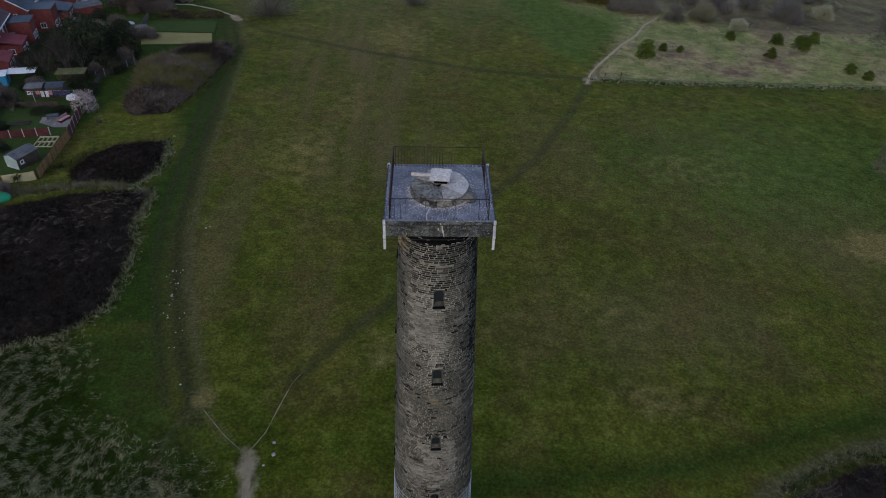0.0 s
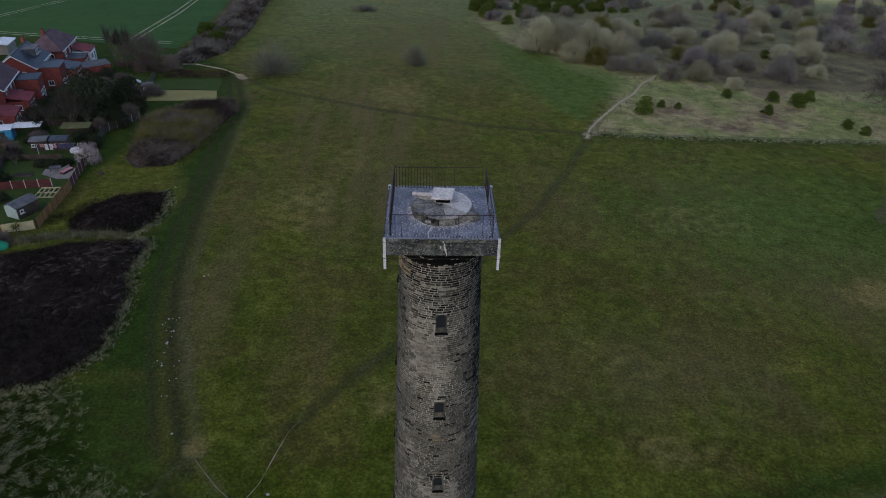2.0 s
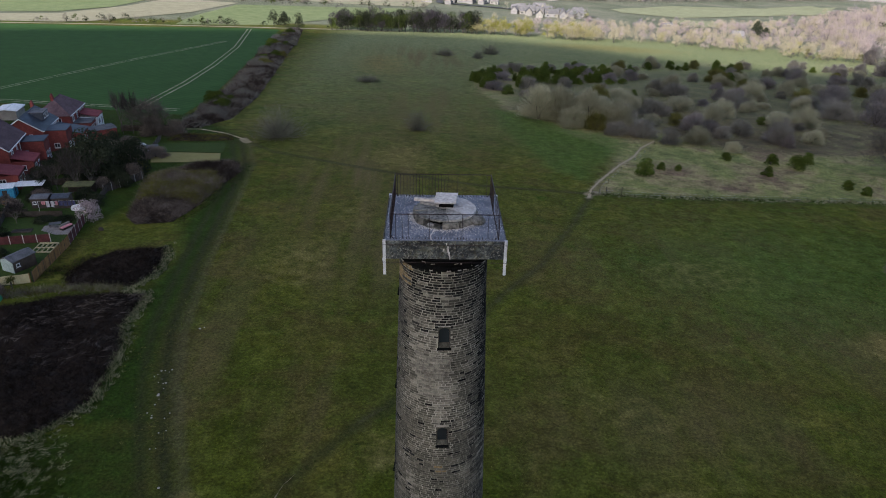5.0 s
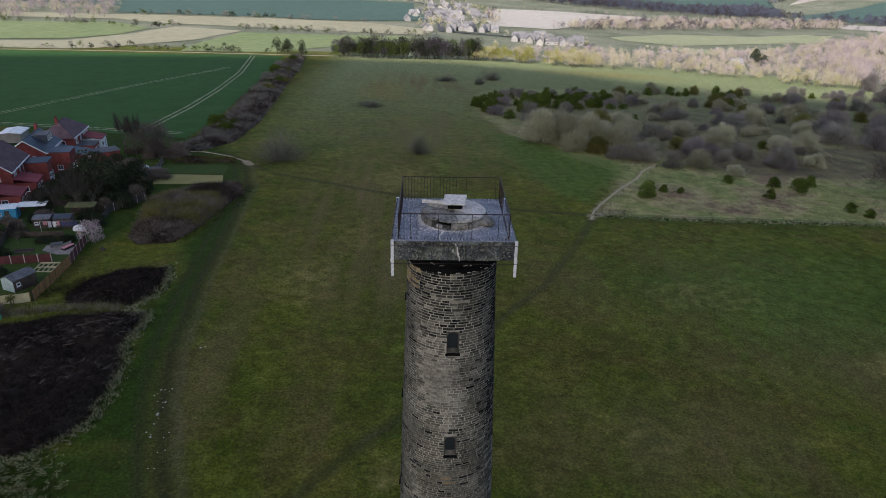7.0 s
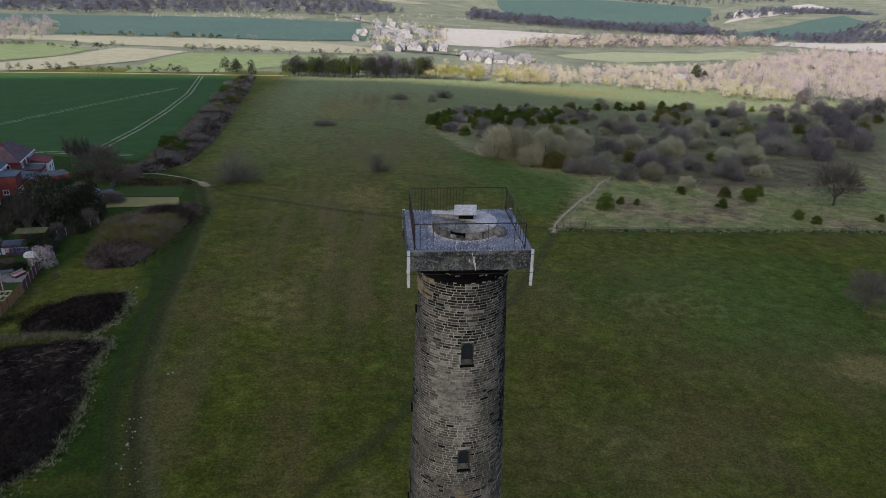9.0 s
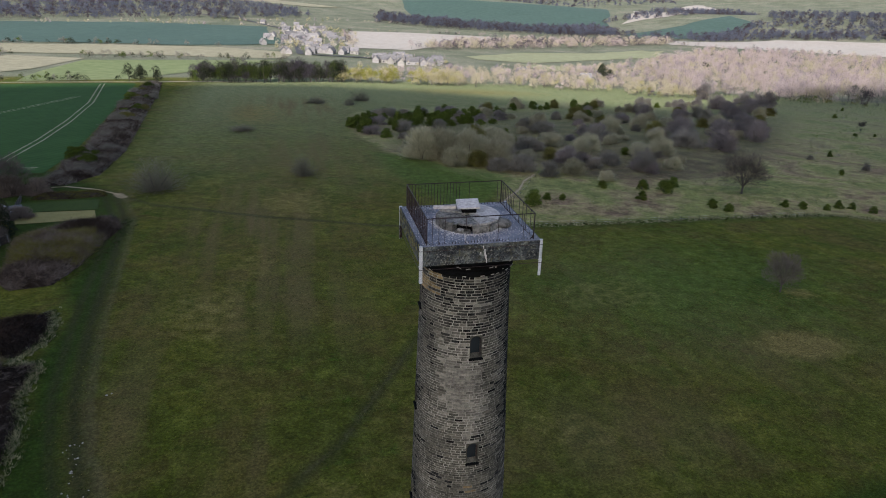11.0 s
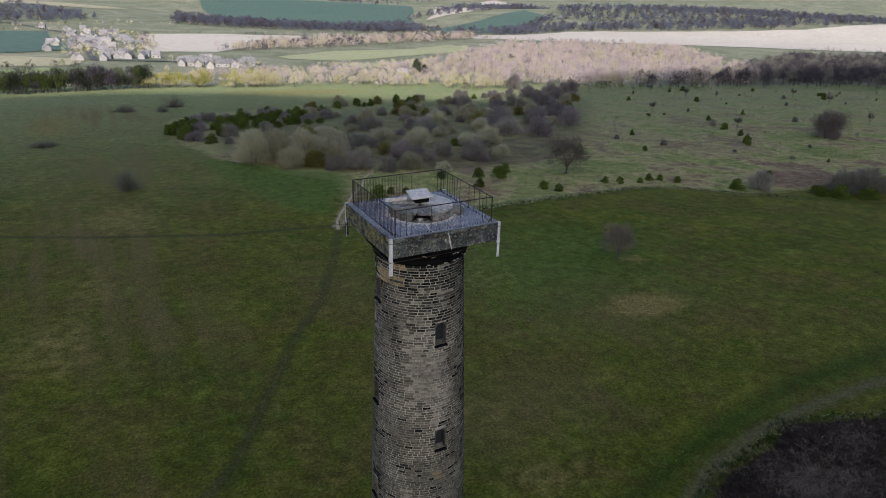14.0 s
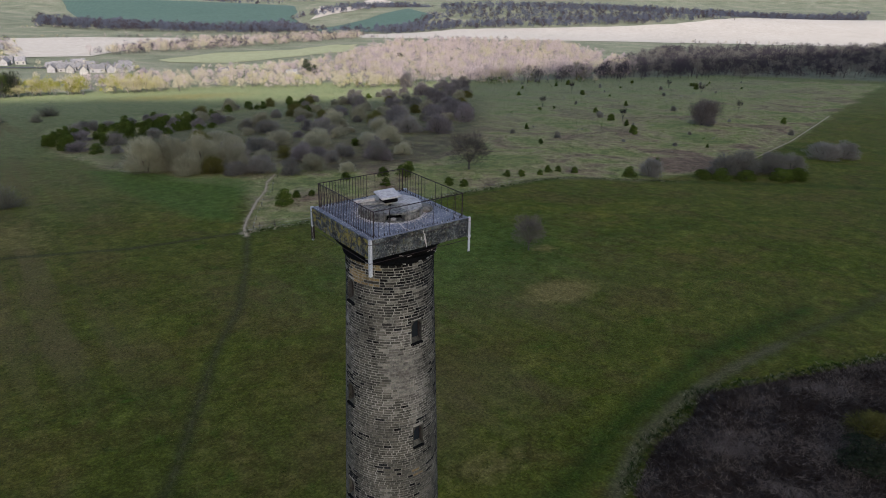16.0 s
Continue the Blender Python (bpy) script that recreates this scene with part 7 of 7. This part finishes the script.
shed("garden_cabin", -79.2, 123.4, 16, 3.4, 2.8, 2.2, "blue", "white", "bright blue garden cabin with a white roof", 0.12, True, "cabin")
shed("garden_shed", -63.0, 154.0, 20, 2.4, 2.0, 2.0, "timber", "felt", "weathered dark shed beside a thicket", 0.3)
shed("garage", -80.4, 166.8, 38, 7.0, 4.5, 2.5, "red_brick", "felt", "low brick garage with a grey flat roof", 0.15, False, "garage")
shed("garden_shed", -78.4, 155.4, 12, 2.6, 2.2, 2.1, "timber", "slate", "dark shed with a white window", 0.2)


def canopy(x, y, rz):
    e = empty("canopy", x, y, None, rz)
    tagged(e, "white sheet canopy on posts beside a cabin", "canopy")
    part("roof_sheet", box((5.0, 2.4, 0.06), (0, 0, 2.25), (4, 0, 0), 0.01), M["white"], e)
    for sx in (-2.3, 2.3):
        for sy in (-1.1, 1.1):
            part("post", box((0.09, 0.09, 2.3), (sx, sy, 1.1)), M["timber"], e)


canopy(-75.4, 125.2, 10)


def conservatory(x, y, rz):
    e = empty("conservatory", x, y, None, rz)
    tagged(e, "white-framed glazed conservatory behind a brick house", "conservatory")
    part("dwarf_wall", box((4.2, 3.0, 0.7), (0, 0, 0.3)), M["red_brick"], e)
    for k in range(7):
        part("pane", box((0.56, 0.02, 1.35), (-1.8 + 0.6 * k, -1.47, 1.36)), M["glass"], e)
        part("mullion", box((0.07, 0.08, 1.45), (-2.08 + 0.6 * k, -1.48, 1.36)), M["white"], e)
    for k in range(4):
        part("pane", box((0.02, 0.66, 1.35), (-2.07, -1.1 + 0.72 * k, 1.36)), M["glass"], e)
        part("mullion", box((0.08, 0.07, 1.45), (-2.08, -1.46 + 0.72 * k, 1.36)), M["white"], e)
    part("head_rail", box((4.4, 3.2, 0.14), (0, 0, 2.12), bevel=0.02), M["white"], e)
    part("roof", prism(4.2, 3.0, 2.19, 3.0, 0.8, 0.1, 0.06), M["slate"], e)


conservatory(-81.8, 130.2, 104)


def shelter(x, y, rz):
    e = empty("garden_shelter", x, y, None, rz)
    tagged(e, "open garden shelter with a mossy flat roof", "shelter")
    part("roof", box((5.4, 2.6, 0.12), (0, 0, 2.15), (3, 0, 0), 0.02), M["moss_roof"], e, "mossy olive felt roof")
    for sx in (-2.5, -0.8, 0.8, 2.5):
        part("post", box((0.10, 0.10, 2.2), (sx, -1.15, 1.0)), M["timber"], e)
    part("back_boards", box((5.2, 0.06, 1.9), (0, 1.2, 1.0)), M["timber"], e)


shelter(-66.7, 126.0, 6)


def bench_set(x, y, rz):
    e = empty("picnic_table", x, y, None, rz)
    tagged(e, "weathered orange-brown picnic table beside a cabin", "table")
    part("tabletop", box((1.7, 0.75, 0.05), (0, 0, 0.75), bevel=0.01), M["fence_tan"], e)
    for sy in (-0.65, 0.65):
        part("seat", box((1.7, 0.25, 0.05), (0, sy, 0.45), bevel=0.01), M["fence_tan"], e)
        part("leg", box((0.08, 0.9, 0.07), (sy, 0, 0.4), (40, 0, 0)), M["timber"], e)


bench_set(-76.6, 119.2, 20)


def raised_bed(x, y, rz, w, d):
    e = empty("raised_bed", x, y, None, rz)
    tagged(e, "low timber-edged garden bed of bare soil", "garden bed")
    part("soil", box((w - 0.1, d - 0.1, 0.22), (0, 0, 0.14), bevel=0.03), M["litter"], e)
    for s in (-1, 1):
        part("edge_board", box((w, 0.05, 0.3), (0, s * d / 2, 0.15)), M["timber"], e)
        part("end_board", box((0.05, d, 0.3), (s * w / 2, 0, 0.15)), M["timber"], e)


for x, y, rz, w, d in ((-73.5, 116.0, 4, 3.2, 1.1), (-67.8, 107.0, 12, 3.0, 1.2), (-72.5, 102.5, 14, 2.6, 1.0), (-64.0, 96.5, 10, 2.4, 1.0)):
    raised_bed(x, y, rz, w, d)


def fence(name, p, q, panels, post, mat, postm, label, h=1.75):
    """A panel fence: posts, boards and rails."""
    (x0, y0), (x1, y1) = p, q
    ang = math.degrees(math.atan2(y1 - y0, x1 - x0))
    l = math.hypot(x1 - x0, y1 - y0) / panels
    f = empty(name, x0, y0, None, ang)
    tagged(f, label, "fence")
    c, s = math.cos(radians(ang)), math.sin(radians(ang))
    for i in range(panels + 1):
        z = H(x0 + c * l * i, y0 + s * l * i) - H(x0, y0)
        part("post", box((post, post, h + 0.5), (l * i, 0, z + h / 2 - 0.15), bevel=0.008), M[postm], f)
        if i < panels:
            zm = H(x0 + c * l * (i + 0.5), y0 + s * l * (i + 0.5)) - H(x0, y0)
            pan = part("panel", box((l - post, 0.025, h - 0.1), (l * (i + 0.5), 0, zm + h / 2)), M[mat], f)
            for k in range(6):
                part("board", box(((l - post) / 6 - 0.015, 0.02, h - 0.06), (l * i + post / 2 + (l - post) * (k + 0.5) / 6, -0.024, zm + h / 2 + rnd.uniform(-.01, .01))), M[mat], pan)


fence("board_fence", (-70.5, 103.5), (-76, 119), 8, 0.10, "timber", "timber", "dark weathered fence along a garden", 1.3)
fence("board_fence", (-62.8, 127.2), (-58.8, 136.2), 5, 0.10, "timber", "concrete", "leaning dark fence behind a thicket", 1.6)
fence("board_fence", (-56.7, 89.0), (-57.8, 102.4), 7, 0.10, "fence_tan", "timber", "new tan board fence at the garden's end")
fence("panel_fence", (-57.9, 102.6), (-59.6, 111.8), 5, 0.12, "fence_red", "concrete", "red-brown panel fence with concrete posts")
fence("panel_fence", (-61.2, 103.2), (-76.2, 99.2), 8, 0.12, "fence_red", "concrete", "red-brown panel fence between gardens", 1.5)
fence("board_fence", (-57.0, 88.8), (-61, 87.3), 2, 0.10, "new_timber", "fence_tan", "pale new board fence beside a shed", 1.5)
fence("board_fence", (-64.5, 114.2), (-78, 112.5), 7, 0.10, "timber", "timber", "dark low fence between gardens", 1.2)
fence("board_fence", (-60.3, 115.5), (-62.5, 128), 6, 0.10, "timber", "timber", "weathered dark fence at the garden's end", 1.5)
fence("board_fence", (-62.7, 128.5), (-63.5, 146), 8, 0.10, "timber", "timber", "weathered dark fence behind shrubs", 1.5)
fence("board_fence", (-64.5, 132), (-78, 130), 6, 0.10, "timber", "timber", "dark fence between gardens", 1.5)
fence("panel_fence", (-64.4, 157.6), (-65.9, 166.8), 5, 0.10, "timber", "concrete", "dark panel fence with pale posts", 1.4)


def field_fence(pts, label):
    """Post-and-wire fence along a line."""
    x0, y0 = pts[0]
    f = empty("wire_fence", x0, y0)
    tagged(f, label, "fence")
    z0, tops = H(x0, y0), []
    for (ax, ay), (bx, by) in zip(pts[:-1], pts[1:]):
        k = max(1, int(math.hypot(bx - ax, by - ay) / 4.5))
        for i in range(k):
            x, y = ax + (bx - ax) * i / k, ay + (by - ay) * i / k
            z = H(x, y) - z0
            part("post", rod((x - x0, y - y0, z - 0.3), (x - x0, y - y0, z + 1.05), 0.045, 5), M["timber"], f)
            tops.append((x - x0, y - y0, z))
    for dz in (0.5, 1.0):
        bm = bmesh.new()
        for p, q in zip(tops[:-1], tops[1:]):
            rod((p[0], p[1], p[2] + dz), (q[0], q[1], q[2] + dz), 0.006, 3, bm=bm)
        part("wire", bm, M["zinc"], f)


field_fence([(36.5, 139), (40, 146), (48, 160.5), (53.5, 168), (58, 177.5), (64, 186)], "post-and-wire fence beside a bare path")
field_fence(FIELD_EDGE[:6], "post-and-wire fence along the meadow")


def gate(x, y, rz):
    e = empty("field_gate", x, y, None, rz)
    tagged(e, "dull weathered field gate by the path", "gate")
    for i in range(5):
        part("bar", rod((0, 0, 0.25 + i * 0.22), (3.4, 0, 0.25 + i * 0.22), 0.03, 6), M["timber"], e)
    for xx in (0, 3.4):
        part("post", rod((xx, 0, -0.3), (xx, 0, 1.3), 0.07, 7), M["timber"], e)


gate(38.0, 139.2, 2)


def raised_frame(x, y, rz):
    e = empty("planter_frame", x, y, None, rz)
    tagged(e, "pale new timber planter grid on the lawn", "planter")
    for i in range(5):
        part("cross_board", box((0.10, 3.4, 0.22), (-1.45 + i * 0.725, 0, 0.2), bevel=0.01), M["new_timber"], e)
    for i in range(3):
        part("long_board", box((3.0, 0.10, 0.24), (0, -1.65 + i * 1.65, 0.21), bevel=0.01), M["new_timber"], e)


raised_frame(-60.8, 100.6, 4)


def washing_line():
    e = empty("washing_line", -69.5, 116.2, None, 6)
    tagged(e, "washing line hung with pink, white and navy clothes", "washing line")
    for x in (0, 7.0):
        part("post", rod((x, 0, -0.2), (x, 0, 2.1), 0.04, 6), M["zinc"], e)
    part("line", rod((0, 0, 2.05), (7.0, 0, 2.05), 0.01, 4), M["white"], e)
    for i, (mat, w, h) in enumerate((("pink_cloth", 0.7, 0.6), ("white", 0.6, 1.1), ("white", 0.5, 1.1), ("pink_cloth", 0.4, 0.8), ("blue_cloth", 0.7, 0.9), ("blue_cloth", 0.6, 1.0), ("blue_cloth", 0.7, 0.9), ("blue_cloth", 0.5, 0.8))):
        bm = bmesh.new()
        bmesh.ops.create_grid(bm, x_segments=6, y_segments=5, size=0.5)
        for v in bm.verts:
            v.co = Vector((v.co.x * w, 0.05 * math.sin(v.co.x * 9 + i), v.co.y * h - h / 2))
        bmesh.ops.solidify(bm, geom=bm.faces[:], thickness=0.012)
        bm.transform(pose(0.9 + i * 0.74, 0, 2.04))
        part("garment", bm, M[mat], e)


washing_line()


def patio():
    e = empty("patio", -62.6, 108.0, None, 8)
    tagged(e, "pale paved patio in a garden", "patio")
    for i in range(5):
        for j in range(4):
            part("paving_slab", box((0.97, 0.97, 0.06), (-2 + i, -1.5 + j, 0.14), bevel=0.01), M["paving"], e)
    s = empty("garden_sofa", -61.3, 108.8, H(-61.3, 108.8) + 0.17, 68)
    tagged(s, "pink-cushioned garden sofa on the patio", "sofa")
    part("base", box((2.2, 0.8, 0.35), (0, 0, 0.18), bevel=0.04), M["timber"], s)
    part("cushion", box((2.1, 0.7, 0.16), (0, -0.03, 0.44), bevel=0.05), M["pink_cloth"], s)
    part("backrest", box((2.2, 0.18, 0.5), (0, 0.36, 0.62), bevel=0.05), M["render"], s)
    t = empty("garden_table", -63.3, 109.2, H(-63.3, 109.2) + 0.17, 20)
    tagged(t, "covered grey garden table", "table")
    part("cover", box((1.9, 1.1, 0.10), (0, 0, 0.68), bevel=0.04), M["felt"], t)
    for sx in (-0.8, 0.8):
        for sy in (-0.4, 0.4):
            part("leg", box((0.07, 0.07, 0.66), (sx, sy, 0.32)), M["timber"], t)


patio()


def covered_heap(name, x, y, w, d, h, mat, label, cat):
    bm = bmesh.new()
    bmesh.ops.create_icosphere(bm, subdivisions=3, radius=1.0)
    for v in bm.verts:
        v.co *= 1 + 0.15 * noise.noise(v.co * 2.5)
        v.co = Vector((v.co.x * w / 2, v.co.y * d / 2, max(-0.1, v.co.z * h)))
    o = part(name, bm, M[mat], smooth=True)
    o.location = (x, y, H(x, y) + 0.1)
    tagged(o, label, cat)


covered_heap("tarpaulin_heap", -59.5, 83.2, 2.8, 2.4, 0.9, "tarp", "green tarpaulin over a garden heap", "tarpaulin")
covered_heap("white_cover", -63.6, 117.8, 2.4, 1.5, 1.0, "white", "white sheet over garden furniture", "cover")
fence("board_fence", (-66, 176), (-78, 173.5), 6, 0.10, "timber", "timber", "dark fence between gardens and field", 1.6)
covered_heap("white_cover", -68.8, 161.2, 3.0, 1.2, 0.6, "white", "white sheet spread over garden furniture", "cover")
covered_heap("refuse_sack", -55.6, 108.8, 0.9, 0.7, 0.5, "timber", "black sack on the grass by a fence", "sack")


# ---- the far village ----
def village():
    g = np.random.default_rng(77)
    spots = np.concatenate([along([(-3, 625), (20, 640), (52, 650)], 14, 5, 201), along([(5, 700), (10, 800), (25, 950)], 34, 13, 202), scatter([(10, 660), (50, 660), (66, 900), (40, 980), (0, 950)], 22, 203), along([(66, 590), (82, 556), (118, 560)], 16, 4, 204), scatter([(60, 590), (110, 555), (128, 590), (95, 620)], 16, 205)])
    walls = [plant_free(wall_block(L, 5.2, 2.5, 5.4), M[w]) for L, w in ((7, "render"), (10, "pale_wall"), (8, "pale_wall"))]
    roofs = [plant_free(prism(L, 5.2, 2.45, 5.5), M[r]) for L, r in ((7, "grey_roof"), (10, "grey_roof"), (8, "pale_roof"))]
    pane = plant_free(box((1.2, 0.06, 0.9)), M["glass"])
    stack = plant_free(box((0.6, 0.5, 1.0)), M["grey_roof"])
    for x, y in list(spots) + [(165, 505), (205, 480), (150, 520), (-3, 1000), (14, 1010), (-30, 1040)]:
        k = int(g.integers(0, 3))
        e = new("cottage")
        e.matrix_world = pose(x, y, far_z(x, y) + 0.2, 0, 0, g.uniform(-25, 25) + (90 if g.random() < 0.5 else 0))
        tagged(e, ("pale rendered village cottage with a grey roof", "long pale village house with a grey roof", "cream village cottage with a grey roof")[k], "house", "village houses")
        for nm, me in (("wall", walls[k]), ("roof", roofs[k])):
            o = new(nm, me)
            o.parent = e
        L = (7, 10, 8)[k]
        o = new("chimney", stack)
        o.parent, o.location = e, (L * 0.38, 0, 5.7)
        for sx in (-0.28, 0.28):
            for zz in (1.1,):
                o = new("window", pane)
                o.parent, o.location = e, (sx * L, -2.63, zz)


def plant_free(bm, mat):
    me = bpy.data.meshes.new("shared")
    bm.to_mesh(me)
    bm.free()
    me.materials.append(mat)
    return me


village()

# the column's stones come last
make_courses()
